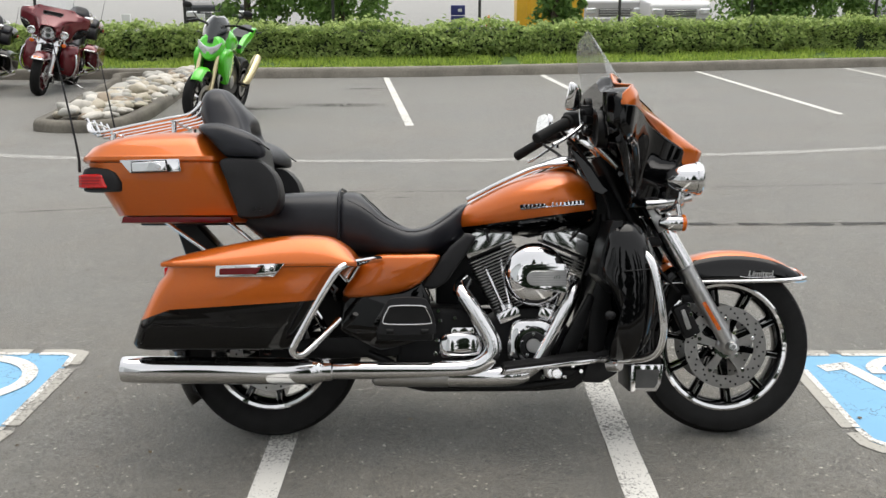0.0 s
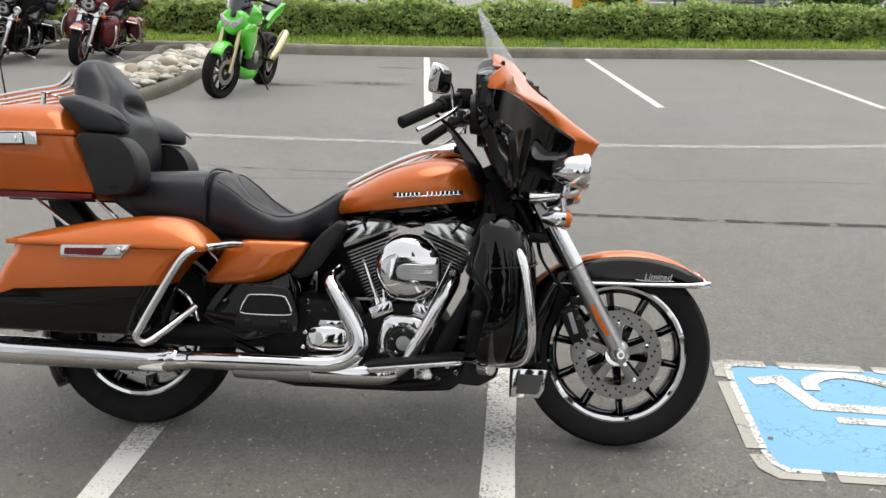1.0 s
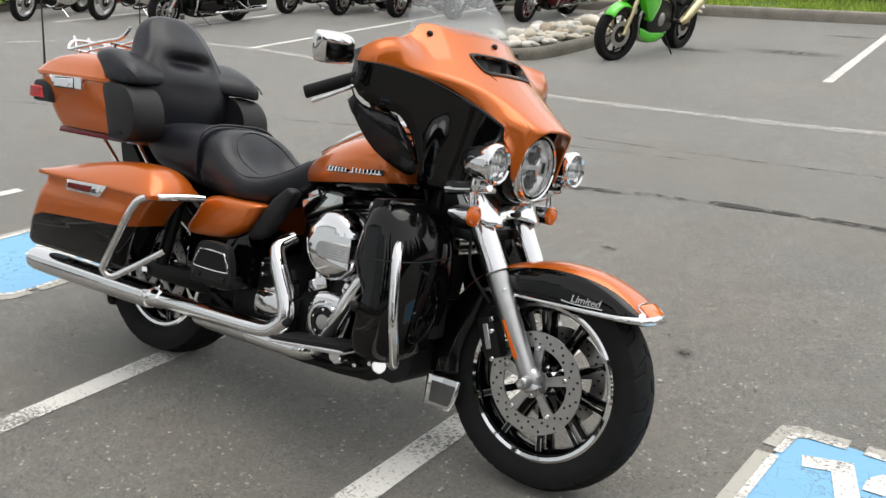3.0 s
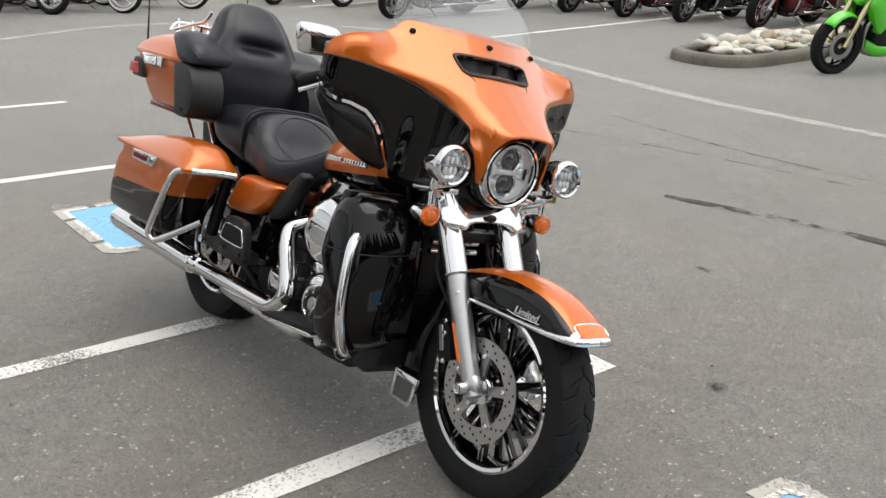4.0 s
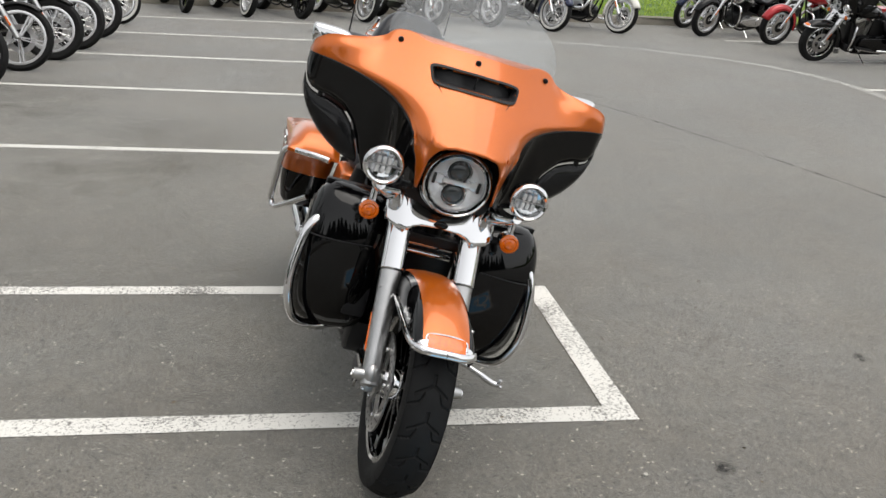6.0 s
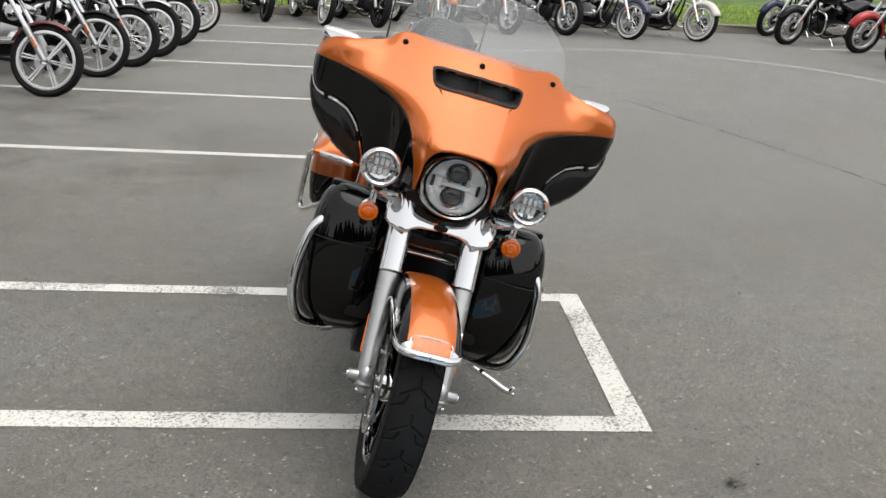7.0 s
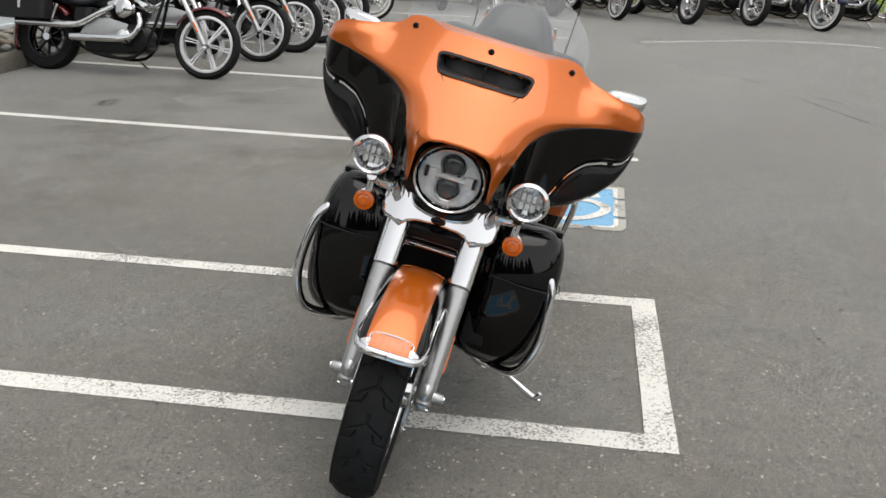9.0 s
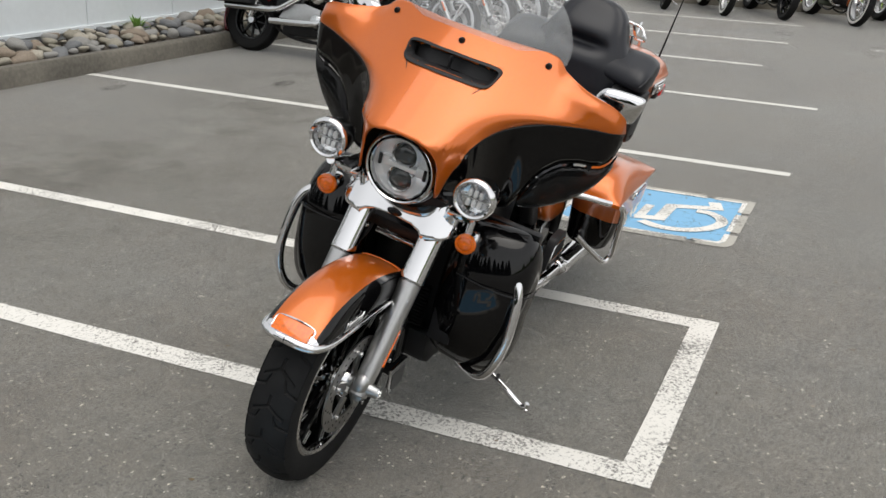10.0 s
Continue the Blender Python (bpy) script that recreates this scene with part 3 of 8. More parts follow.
def kerb(name, pts, width, height, side, label):
    """A cast kerb along a line; side tells on which hand it stands."""
    P = [np.array(p, float) for p in pts]
    fine = []
    for a, b in zip(P, P[1:]):
        n = max(1, int(np.linalg.norm(b - a) / 0.6))
        fine += [a + (b - a) * k / n for k in range(n)]
    fine.append(P[-1])
    rings = []
    for i, p in enumerate(fine):
        d = fine[min(i + 1, len(fine) - 1)] - fine[max(i - 1, 0)]
        d = d / np.linalg.norm(d)
        s = np.array((-d[1], d[0])) * side
        j = random.uniform(-0.004, 0.004)
        ring = []
        for o, h in ((0.0, -0.05), (0.004, height * 0.55), (0.014, height - 0.020), (0.032, height + j), (width * 0.6, height + 0.004 + j), (width - 0.02, height + j), (width, height - 0.03), (width, -0.05)):
            ring.append((p[0] + s[0] * o, p[1] + s[1] * o, h))
        rings.append(ring)
    return tagged(part(name, loft(rings), DARK_CONCRETE if name == "kerb_3" else CONCRETE, smooth=50), label, "kerb", kind="structure")


kerb("kerb_1", [(-14.9, 16.37)] + KERB_LINE[2:], 0.17, 0.175, 1, "weathered grey concrete kerb below a hedge")
kerb("kerb_2", [(-14.9, 16.37), (-14.6, 10), (-14.4, 6.5), (-14.45, 0), (-14.4, -6)], 0.16, 0.15, -1, "weathered concrete kerb before a lawn")
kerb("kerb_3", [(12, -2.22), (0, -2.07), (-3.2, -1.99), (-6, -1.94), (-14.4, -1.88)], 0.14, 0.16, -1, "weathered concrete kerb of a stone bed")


def sheet(name, rows, m, label, category="ground"):
    bm = loft(rows, None, False, False)
    return tagged(part(name, bm, m, smooth=60), label, category, kind="structure")


xs_b = np.linspace(-40, 30, 71)
sheet("planting_bed", [[(x, kerb_y(x) + 0.15 + y0, 0.16 + h + random.uniform(-0.02, 0.02)) for y0, h in ((0, 0), (0.4, 0.03), (0.8, 0.10), (1.4, 0.16), (2.2, 0.18), (2.6, -0.17))] for x in xs_b], GRASS_BASE, "grassy bank behind the kerb")
sheet("lawn", [[(-14.56 - u, y, 0.13 + 0.04 * u + random.uniform(-0.01, 0.01)) for u in (0, 0.6, 1.4, 2.6, 4.5, 9)] for y in np.linspace(-6, 16.3, 40)], GRASS_BASE, "green lawn behind the kerb")
sheet("stone_bed", [[(x, -2.04 - u, 0.12 + 0.14 * u) for u in (0, 0.2, 0.45, 0.7)] for x in np.linspace(-14.4, 12, 40)], SOIL, "dark soil bed below river stones")


def siding_wall():
    w = tagged(part("wall_building", prism([(-15.3, 0.02), (-2.6, 0.02), (-2.6, 4.4), (-15.3, 4.4)], -2.79, -2.54, 0.0), SIDING, smooth=0), "pale grey-blue metal siding wall above a stone bed", "wall", kind="structure")
    src = None
    for k in range(11):
        m = Matrix.Translation((-15.0 + 1.22 * k, -2.536, 2.3))
        if src is None:
            src = part("siding_joint", rbox((0, 0, 0), (0.022, 0.008, 4.1), 0.002, 1), SIDING, w, at=m)
        else:
            share("siding_joint", src, w, m)
    part("base_flashing", rbox((-8.95, -2.525, 0.27), (12.7, 0.03, 0.05), 0.006, 1), SIDING, w)
    part("roof_edge", rbox((-8.95, -2.54, 4.45), (12.8, 0.5, 0.16), 0.02, 1), SIDING, w)
    part("wall_return", rbox((-2.72, -5.5, 2.2), (0.24, 5.7, 4.36), 0.01, 1), SIDING, w)
    return w


siding_wall()
stone_meshes = []
for k in range(7):
    bm = bmesh.new()
    bmesh.ops.create_icosphere(bm, subdivisions=2, radius=1.0)
    ph = Vector((random.uniform(0, 50), random.uniform(0, 50), 3))
    for v in bm.verts:
        q = 1 + 0.48 * noise.noise(v.co * 0.9 + ph) + 0.16 * noise.noise(v.co * 2.3 + ph)
        v.co *= q
    for _ in range(5):
        n_ = Vector((random.gauss(0, 1), random.gauss(0, 1), random.gauss(0, 1))).normalized()
        cut_ = random.uniform(0.62, 0.82)
        for v in bm.verts:
            over = v.co.dot(n_) - cut_
            if over > 0:
                v.co -= n_ * over * 0.88
    me = bpy.data.meshes.new("river_stone")
    bm.to_mesh(me)
    bm.free()
    me.shade_smooth()
    stone_meshes.append(me)


def stones(parent, spots, size, base, mats):
    """Loose river stones, each an object of its own, heaped on a bed."""
    for x, y in spots:
        st = new("river_stone", random.choice(stone_meshes))
        if not st.data.materials:
            st.data.materials.append(STONE[0])
        st.material_slots[0].link = "OBJECT"
        st.material_slots[0].material = random.choice(mats)
        s = size * random.choice((0.62, 0.8, 0.95, 1.1, 1.3, 1.6)) * random.uniform(0.9, 1.1)
        st.parent = parent
        st.matrix_basis = Matrix.Translation((x, y, base(x, y) + s * 0.22)) @ Euler((random.uniform(-0.3, 0.3), random.uniform(-0.3, 0.3), random.uniform(0, 6.3))).to_matrix().to_4x4() @ Matrix.Diagonal((s * random.uniform(0.9, 1.35), s * random.uniform(0.75, 1.0), s * random.uniform(0.5, 0.72), 1))


BED_STONE = [material(nm, c, 0.7, vary=0.3, scale=9, bump=0.2, bump_scale=40) for nm, c in (("grey_bed_stone", (0.25, 0.245, 0.23)), ("olive_bed_stone", (0.27, 0.25, 0.20)), ("sandy_bed_stone", (0.36, 0.33, 0.27)), ("slate_bed_stone", (0.15, 0.155, 0.16)), ("brown_bed_stone", (0.23, 0.185, 0.14)))]
bed = thing("stone_border", Matrix.Identity(4), "grey and tan rounded river stones heaped along a wall", "stones")
spots = []
for row in range(4):
    x = -2.0
    while x > -9.5:
        spots.append((x + random.uniform(-0.03, 0.03), -2.13 - row * 0.105 + random.uniform(-0.03, 0.03)))
        x -= random.uniform(0.10, 0.17)
stones(bed, spots[:290], 0.068, lambda x, y: 0.12 + 0.26 * (-2.06 - y), BED_STONE)
# stone island in the car park
ISL = [(-4.63, 10.65), (-4.44, 10.46), (-4.11, 10.38), (-3.78, 10.45), (-3.57, 10.78), (-3.59, 11.7), (-3.77, 13.25), (-4.04, 15.7), (-4.24, 16.55), (-5.64, 16.55), (-5.44, 15.5), (-5.04, 13.1), (-4.74, 11.4)]
isl = thing("stone_island", Matrix.Identity(4), "kerbed island filled with pale rounded river stones", "island")
o = spline(ISL, 5, True)
rings = []
for inset, h in ((0.0, -0.05), (0.0, 0.07), (0.02, 0.115), (0.06, 0.13), (0.14, 0.125), (0.17, 0.08), (0.17, 0.05)):
    ring = []
    for p in o:
        c = np.array((-4.24 - 0.06 * (p[1] - 11.5), min(max(p[1], 10.9), 16.1)))
        v = c - p
        v = v / (np.linalg.norm(v) + 1e-9)
        q = p + v * inset
        ring.append((q[0], q[1], h))
    rings.append(ring)
part("island_kerb", loft(rings), DARK_CONCRETE, isl, "grey concrete island kerb", 50)
spots = []
for k in range(4000):
    y = random.uniform(10.6, 16.4)
    mid = -4.11 - 0.055 * (y - 10.9) - 0.02 * max(0, y - 13.5)
    half_w = min(0.36 + 0.02 * (y - 10.5), 0.62) * min(1, ((y - 10.45) / 0.5) ** 0.5)
    x = mid + random.uniform(-1, 1) * half_w
    if all((x - a) ** 2 + (y - b) ** 2 > 0.0100 for a, b in spots):
        spots.append((x, y))
stones(isl, spots[:300], 0.080, lambda x, y: 0.07 + random.uniform(0, 0.07) + 0.05 * max(0, 1 - abs(x + 4.2) / 0.5), STONE[:3] + STONE)
for k, (x, y) in enumerate(((-4.5, -2.38), )):
    pl = thing("fern", Matrix.Translation((x, y, 0.2)), "small bright green fern among river stones", "plant")
    bm = bmesh.new()
    for q in range(26):
        a, e, l = random.uniform(0, 6.28), random.uniform(0.5, 1.4), random.uniform(0.12, 0.26)
        d = Vector((math.cos(a) * math.cos(e), math.sin(a) * math.cos(e), math.sin(e)))
        s_ = d.cross(Vector((0, 0, 1))).normalized() * 0.018
        v = [bm.verts.new(p) for p in (Vector((0, 0, 0)), d * l * 0.5 + s_, d * l - Vector((0, 0, l * 0.2)), d * l * 0.5 - s_)]
        bm.faces.new(v)
    part("frond", bm, material("fern_green", (0.16, 0.30, 0.06), 0.7, vary=0.3, scale=9), pl, smooth=0)



def litter():
    """Small dry leaf flakes, grit and specks lying about on the asphalt."""
    rng = np.random.default_rng(12)
    verts, faces = [], []
    for k in range(1500):
        x, y = rng.uniform(-9, 5), rng.uniform(-1.4, 10)
        z = 0.004
        r, n, a0 = rng.uniform(0.003, 0.011), int(rng.integers(4, 7)), rng.uniform(0, 6.28)
        st = rng.uniform(0.4, 1.0)
        i = len(verts)
        for q in range(n):
            a = 2 * math.pi * q / n
            u, v = r * math.cos(a) * rng.uniform(0.7, 1.2), r * st * math.sin(a)
            verts.append((x + u * math.cos(a0) - v * math.sin(a0), y + u * math.sin(a0) + v * math.cos(a0), z + rng.uniform(0, 0.004)))
        faces.append(tuple(range(i, i + n)))
    me = bpy.data.meshes.new("leaf_litter")
    me.from_pydata(verts, [], faces)
    m = material("dry_litter", (0.40, 0.34, 0.22), 0.9)
    nt = m.node_tree
    g = nt.nodes.new("ShaderNodeNewGeometry")
    ramp = nt.nodes.new("ShaderNodeValToRGB")
    ramp.color_ramp.elements[0].color, ramp.color_ramp.elements[1].color = (0.06, 0.05, 0.04, 1), (0.52, 0.50, 0.46, 1)
    ramp.color_ramp.elements.new(0.45).color = (0.20, 0.15, 0.09, 1)
    nt.links.new(g.outputs["Random Per Island"], ramp.inputs[0])
    nt.links.new(ramp.outputs[0], nt.nodes["Principled BSDF"].inputs["Base Color"])
    me.materials.append(m)
    tagged(new("leaf_litter", me), "small dry leaf flakes and grit scattered on asphalt", "litter", kind="stuff")


litter()
# ---- the orange touring motorcycle ----
BIKE = thing("touring_motorcycle", pose(-0.546, 3.045, 0, -13.9, 0, 1.0) @ Matrix.Translation((0.062, 0, 0.0223)) @ Matrix.Diagonal((0.940, 0.985, 0.950, 1)), "orange and black touring motorcycle leaning on its chrome side stand", "motorcycle")
FRONT, REAR = Vector((1.630, 0, 0.309)), Vector((-0.066, 0, 0.309))


def groove(th, y, n):
    """Depth of the forked and hooked grooves in a tread."""
    u = y / 0.058
    a = abs(u)
    ph = (th / (2 * math.pi) * n) % 1.0

    def near(line, half):
        d = abs(ph - line % 1.0)
        return min(d, 1 - d) < half
    if a < 0.055 and 0.50 < ph < 0.80:
        return 0.0044
    if 0.0 <= a < 0.66 and near(0.52 - 0.42 * a, 0.034):
        return 0.0044
    if 0.30 < a < 0.46 and near(0.30 - 1.7 * (a - 0.30), 0.055):
        return 0.0044
    if 0.44 < a < 0.93 and near(0.04 - 0.32 * (a - 0.44), 0.034):
        return 0.0044
    return 0.0


def tyre(R, half, rim, n, segs, name="tyre", parent=None, side=0.0):
    prof = [(rim - 0.006, -half * 0.68), (rim + 0.004, -half * 0.80), (rim + 0.030, -half * 0.98), (rim + (R - rim) * 0.58, -half), (R - 0.020, -half * 0.93)]
    m = 44
    tread = [(R - 0.022 * abs(k / m * 2 - 1) ** 2.3, half * 0.90 * (k / m * 2 - 1)) for k in range(m + 1)]
    prof = prof + tread + [(r, -y) for r, y in reversed(prof)]
    rings = []
    for k in range(segs):
        a = 2 * math.pi * k / segs
        ring = []
        for r, y in prof:
            if n and R - r < 0.024:
                r -= groove(a, y * 0.058 / half, n)
            ring.append((r * math.cos(a), y, r * math.sin(a)))
        rings.append(ring)
    rings.append(rings[0])
    bm = loft(rings, None, False, True)
    bmesh.ops.remove_doubles(bm, verts=bm.verts, dist=1e-5)
    return part(name, bm, RUBBER, parent, "black tyre with chevron tread", 30)


def big_wheel(centre, R, half, rim, tread, segs, spokes, discs):
    w = new("front_wheel" if discs > 1 else "rear_wheel")
    w.parent = BIKE
    w.matrix_basis = Matrix.Translation(centre)
    tyre(R, half, rim, tread, segs, parent=w)
    h = half * 0.72
    lip = []
    for s in (1, -1):
        bm = lathe([(rim - 0.001, s * h), (rim + 0.004, s * (h + 0.006)), (rim - 0.003, s * (h + 0.009)), (rim - 0.013, s * (h + 0.006)), (rim - 0.016, s * (h - 0.004)), (rim - 0.008, s * (h - 0.008))], 96, closed=True)
        part("rim_lip", bm, CHROME, w, "polished rim edge")
    part("rim", lathe([(rim - 0.002, h), (rim - 0.018, h - 0.002), (rim - 0.030, h * 0.5), (rim - 0.030, -h * 0.5), (rim - 0.018, -h + 0.002), (rim - 0.002, -h)], 96), BLACK_PAINT, w, "gloss black rim")
    src = None
    for k in range(spokes):
        m = Matrix.Rotation(2 * math.pi * (k + 0.3) / spokes, 4, "Y")
        if src is None:
            bm = bmesh.new()
            for s in (1, -1):
                rings = []
                for r, wd, th, y in ((0.045, 0.016, 0.012, 0.020), (0.10, 0.011, 0.010, 0.026), (0.16, 0.009, 0.009, 0.030), (rim - 0.022, 0.011, 0.010, 0.034)):
                    o = s * (y - 0.004)
                    rings.append([(r, o - th, -wd), (r, o + th, -wd), (r, o + th, wd), (r, o - th, wd)])
                loft(rings, bm)
            bmesh.ops.bevel(bm, geom=list(bm.edges), offset=0.003, segments=1, affect="EDGES")
            src = part("spoke", bm, BLACK_PAINT, w, "gloss black cast spoke", at=m)
        else:
            share("spoke", src, w, m)
    for side in (1, -1):
        for dz in (-0.0080, 0.0080):
            src = None
            for k in range(spokes):
                m = Matrix.Rotation(2 * math.pi * (k + 0.3) / spokes, 4, "Y")
                if src is None:
                    src = part("spoke_face", rbox((0.190, side * 0.0415, dz), (0.040, 0.003, 0.0028), 0.001, 1), SATIN, w, "machined spoke face", at=m)
                else:
                    share("spoke_face", src, w, m)
    part("hub", lathe([(0.0, 0.075), (0.040, 0.075), (0.046, 0.066), (0.050, 0.03), (0.058, 0.0), (0.050, -0.03), (0.046, -0.066), (0.040, -0.075), (0.0, -0.075)], 40), CHROME, w, "chrome hub")
    for s in ((-1, 1) if discs > 1 else (-1,)):
        y = s * 0.078
        disc = part("brake_disc", lathe([(0.152, y - 0.0025), (0.152, y + 0.0025), (0.106, y + 0.0025), (0.106, y - 0.0025)], 96, closed=True), STEEL, w, "drilled steel brake disc")
        bm = bmesh.new()
        for k in range(48):
            a = 2 * math.pi * k / 48
            r = (0.117, 0.129, 0.142)[k % 3]
            c = (r * math.cos(a), y, r * math.sin(a))
            cyl((c[0], y - 0.0031, c[2]), (c[0], y + 0.0031, c[2]), 0.0042, segs=8, bm=bm)
        part("hole_pattern", bm, BLACK_METAL, disc)["kind"] = "stuff"
        bm = bmesh.new()
        for k in range(5):
            a = 2 * math.pi * (k + 0.25) / 5
            ca, sa = math.cos(a), math.sin(a)
            ring0 = [(0.04 * ca - q * sa, y + e, 0.04 * sa + q * ca) for q, e in ((-0.012, -0.004), (0.012, -0.004), (0.012, 0.004), (-0.012, 0.004))]
            ring1 = [(0.115 * ca - q * sa, y + e, 0.115 * sa + q * ca) for q, e in ((-0.017, -0.004), (0.017, -0.004), (0.017, 0.004), (-0.017, 0.004))]
            loft([ring0, ring1], bm)
        part("disc_carrier", bm, STEEL, disc)
        for k in range(5):
            a = 2 * math.pi * (k + 0.25) / 5
            c = (0.104 * math.cos(a), 0, 0.104 * math.sin(a))
            part("disc_bolt", cyl((c[0], y + s * 0.004, c[2]), (c[0], y + s * 0.012, c[2]), 0.008, bevel=0.002), CHROME, disc)
    return w


front_wheel = big_wheel(FRONT, 0.331, 0.066, 0.236, 20, 560, 10, 2)
rear_wheel = big_wheel(REAR, 0.331, 0.092, 0.222, 20, 440, 10, 1)

# front fork
for s in (-1, 1):
    y = s * 0.112
    ax = Vector((1.632, y, 0.325))
    up = (Vector((1.262, y, 0.955)) - ax).normalized()
    mid, top = ax + up * 0.325, ax + up * 0.55
    leg = new("fork_leg")
    leg.parent = BIKE
    bm = cyl(ax - up * 0.035, mid, 0.026, 0.033, 28, bevel=0.004)
    ball(ax, (0.036, 0.026, 0.040), 20, bm)
    rbox(ax + Vector((0.012, 0, -0.036)), (0.022, 0.030, 0.026), 0.006, 2, bm)
    part("slider", bm, SATIN, leg, "satin aluminium fork slider")
    part("fork_cover", cyl(mid, top, 0.0365, 0.0385, 32, bevel=0.003), CHROME, leg, "chrome upper fork cover")
    part("fork_tube", cyl(top - up * 0.01, top + up * 0.17, 0.027, 0.027, 20), BLACK_METAL, leg, "black upper fork tube")
    part("axle_boss", cyl(ax + Vector((0.0, s * 0.015, -0.004)), ax + Vector((0, s * 0.052, -0.004)), 0.021, 0.017, 20, bevel=0.002), SATIN, leg)
    part("axle_nut", lathe([(0.0, s * 0.048), (0.007, s * 0.048), (0.0085, s * 0.056), (0.013, s * 0.056), (0.014, s * 0.050)], 16, "y", ax + Vector((0, 0, -0.004))), CHROME, leg)
    part("pinch_bolt", cyl(ax + Vector((0.020, s * 0.012, -0.040)), ax + Vector((0.020, s * 0.022, -0.040)), 0.007, segs=12, bevel=0.001), CHROME, leg)
    part("axle_spacer", cyl((1.625, s * 0.085, 0.318), (1.625, s * 0.060, 0.318), 0.022, segs=20), SATIN, leg)
    p0, p1 = ax + up * 0.064, ax + up * 0.185
    out = Vector((-0.34, s * 1.0, -0.05)).normalized()
    side = up.cross(out).normalized()
    bm = bmesh.new()
    rings = [[p + out * o + side * q for o, q in ((0.022, -0.008), (0.033, -0.007), (0.033, 0.007), (0.022, 0.008))] for p in (p0, p1)]
    loft(rings, bm)
    bmesh.ops.bevel(bm, geom=list(bm.edges), offset=0.003, segments=2, affect="EDGES")
    part("fork_reflector", bm, AMBER, leg, "amber reflector strip")
    part("fender_bolt", cyl(mid + Vector((0.0, s * 0.005, -0.045)), mid + Vector((0.052, s * 0.014, -0.045)), 0.019, 0.015, 18, bevel=0.004), SATIN, leg)
    # brake caliper behind the slider
    cal = rbox(ax + up * 0.14 + Vector((-0.085, -s * 0.018, -0.035)), (0.062, 0.050, 0.125), 0.012, 2, rot=Euler((0, radians(-24), 0)).to_matrix())
    cal = part("brake_caliper", cal, BLACK_WRINKLE, leg, "black brake caliper")
    part("caliper_badge", rbox(ax + up * 0.14 + Vector((-0.090, s * 0.0085, -0.030)), (0.018, 0.004, 0.075), 0.002, 1, rot=Euler((0, radians(-20), 0)).to_matrix()), SATIN, cal)
    for dz in (-0.06, 0.02, 0.055):
        c = ax + up * 0.14 + Vector((-0.07 - dz * 0.2, s * 0.008, -0.03 + dz))
        part("caliper_bolt", cyl(c, c + Vector((0, s * 0.010, 0)), 0.008, segs=12, bevel=0.002), CHROME, cal)
    part("caliper_bracket", rbox(ax + up * 0.19 + Vector((-0.030, -s * 0.014, 0)), (0.09, 0.018, 0.03), 0.006, 2), BLACK_METAL, leg)
    part("brake_hose", tube([ax + up * 0.16 + Vector((-0.1, -s * 0.01, 0.05)), ax + up * 0.24 + Vector((-0.13, 0, 0.06)), ax + up * 0.36 + Vector((-0.10, -s * 0.02, 0.02)), ax + up * 0.5 + Vector((-0.04, -s * 0.03, 0))], 0.005, 8), BLACK_PLASTIC, leg)

# chrome triple clamp trim below the headlight
SH_LOW = [(0, 0.764), (0.06, 0.760), (0.085, 0.752), (0.098, 0.740), (0.150, 0.744), (0.170, 0.760)]
SH_TOP = [(0, 0.800), (0.04, 0.803), (0.072, 0.822), (0.094, 0.858), (0.125, 0.872), (0.150, 0.850), (0.170, 0.800)]
rows = []
for y in np.linspace(-0.17, 0.17, 49):
    a = abs(y)
    lo, hi = curve_at(SH_LOW, a), curve_at(SH_TOP, a)
    leg_ = 0.016 * math.exp(-((a - 0.118) / 0.05) ** 2)
    rows.append([(1.392 + 0.030 * (1 - (a / 0.17) ** 2) + leg_ + 0.003 * math.sin(math.pi * (0.12 + 0.78 * v)) - 0.62 * (lo + (hi - lo) * v - 0.79), y, lo + (hi - lo) * v) for v in np.linspace(0, 1, 11)])
f = part("fork_shroud", loft(rows, None, False, False), CHROME, BIKE, "chrome fork shroud with a scalloped top", 70)
f.modifiers.new("thick", "SOLIDIFY").thickness = 0.012
part("shroud_medallion", ball((1.440, 0, 0.775), (0.006, 0.022, 0.012), 20), BLACK_PAINT, BIKE)
part("lower_clamp", rbox((1.345, 0, 0.70), (0.07, 0.27, 0.035), 0.01), BLACK_METAL, BIKE)
part("steering_stem", cyl((1.33, 0, 0.70), (1.17, 0, 1.02), 0.035), BLACK_METAL, BIKE)
for z in (0.665, 0.635):
    part("cooler_tube", cyl((1.30, -0.09, z), (1.30, 0.09, z), 0.010), CHROME, BIKE)

# front fender: black flanks, orange crown
CROWN = [(1.425, 0.609, 0.087), (1.475, 0.635, 0.088), (1.535, 0.655, 0.088), (1.61, 0.671, 0.088), (1.688, 0.676, 0.088), (1.77, 0.668, 0.088), (1.84, 0.648, 0.088), (1.90, 0.616, 0.086), (1.938, 0.589, 0.072), (1.953, 0.573, 0.045), (1.957, 0.567, 0.015)]
fw = []
for x, zc, w in spline(CROWN, 4):
    base = 0.560 + 0.012 * (x - 1.5) - 0.30 * max(0, 1.42 - x)
    base = min(base, zc - 0.002)
    row = []
    for u in np.linspace(-1, 1, 33):
        a = abs(u) * math.pi / 2
        row.append((x, math.copysign(w * math.sin(a) ** 0.72, u), base + (zc - base) * math.cos(a) ** 0.72))
    fw.append(row)
bm = loft(fw, None, False, False)
for s in (-1, 1):
    colour_cut(bm, (0, s * 0.064, 0), (0, -s, 0), 1)
# the fender goes on behind the wheel as a deep skirt
rows = []
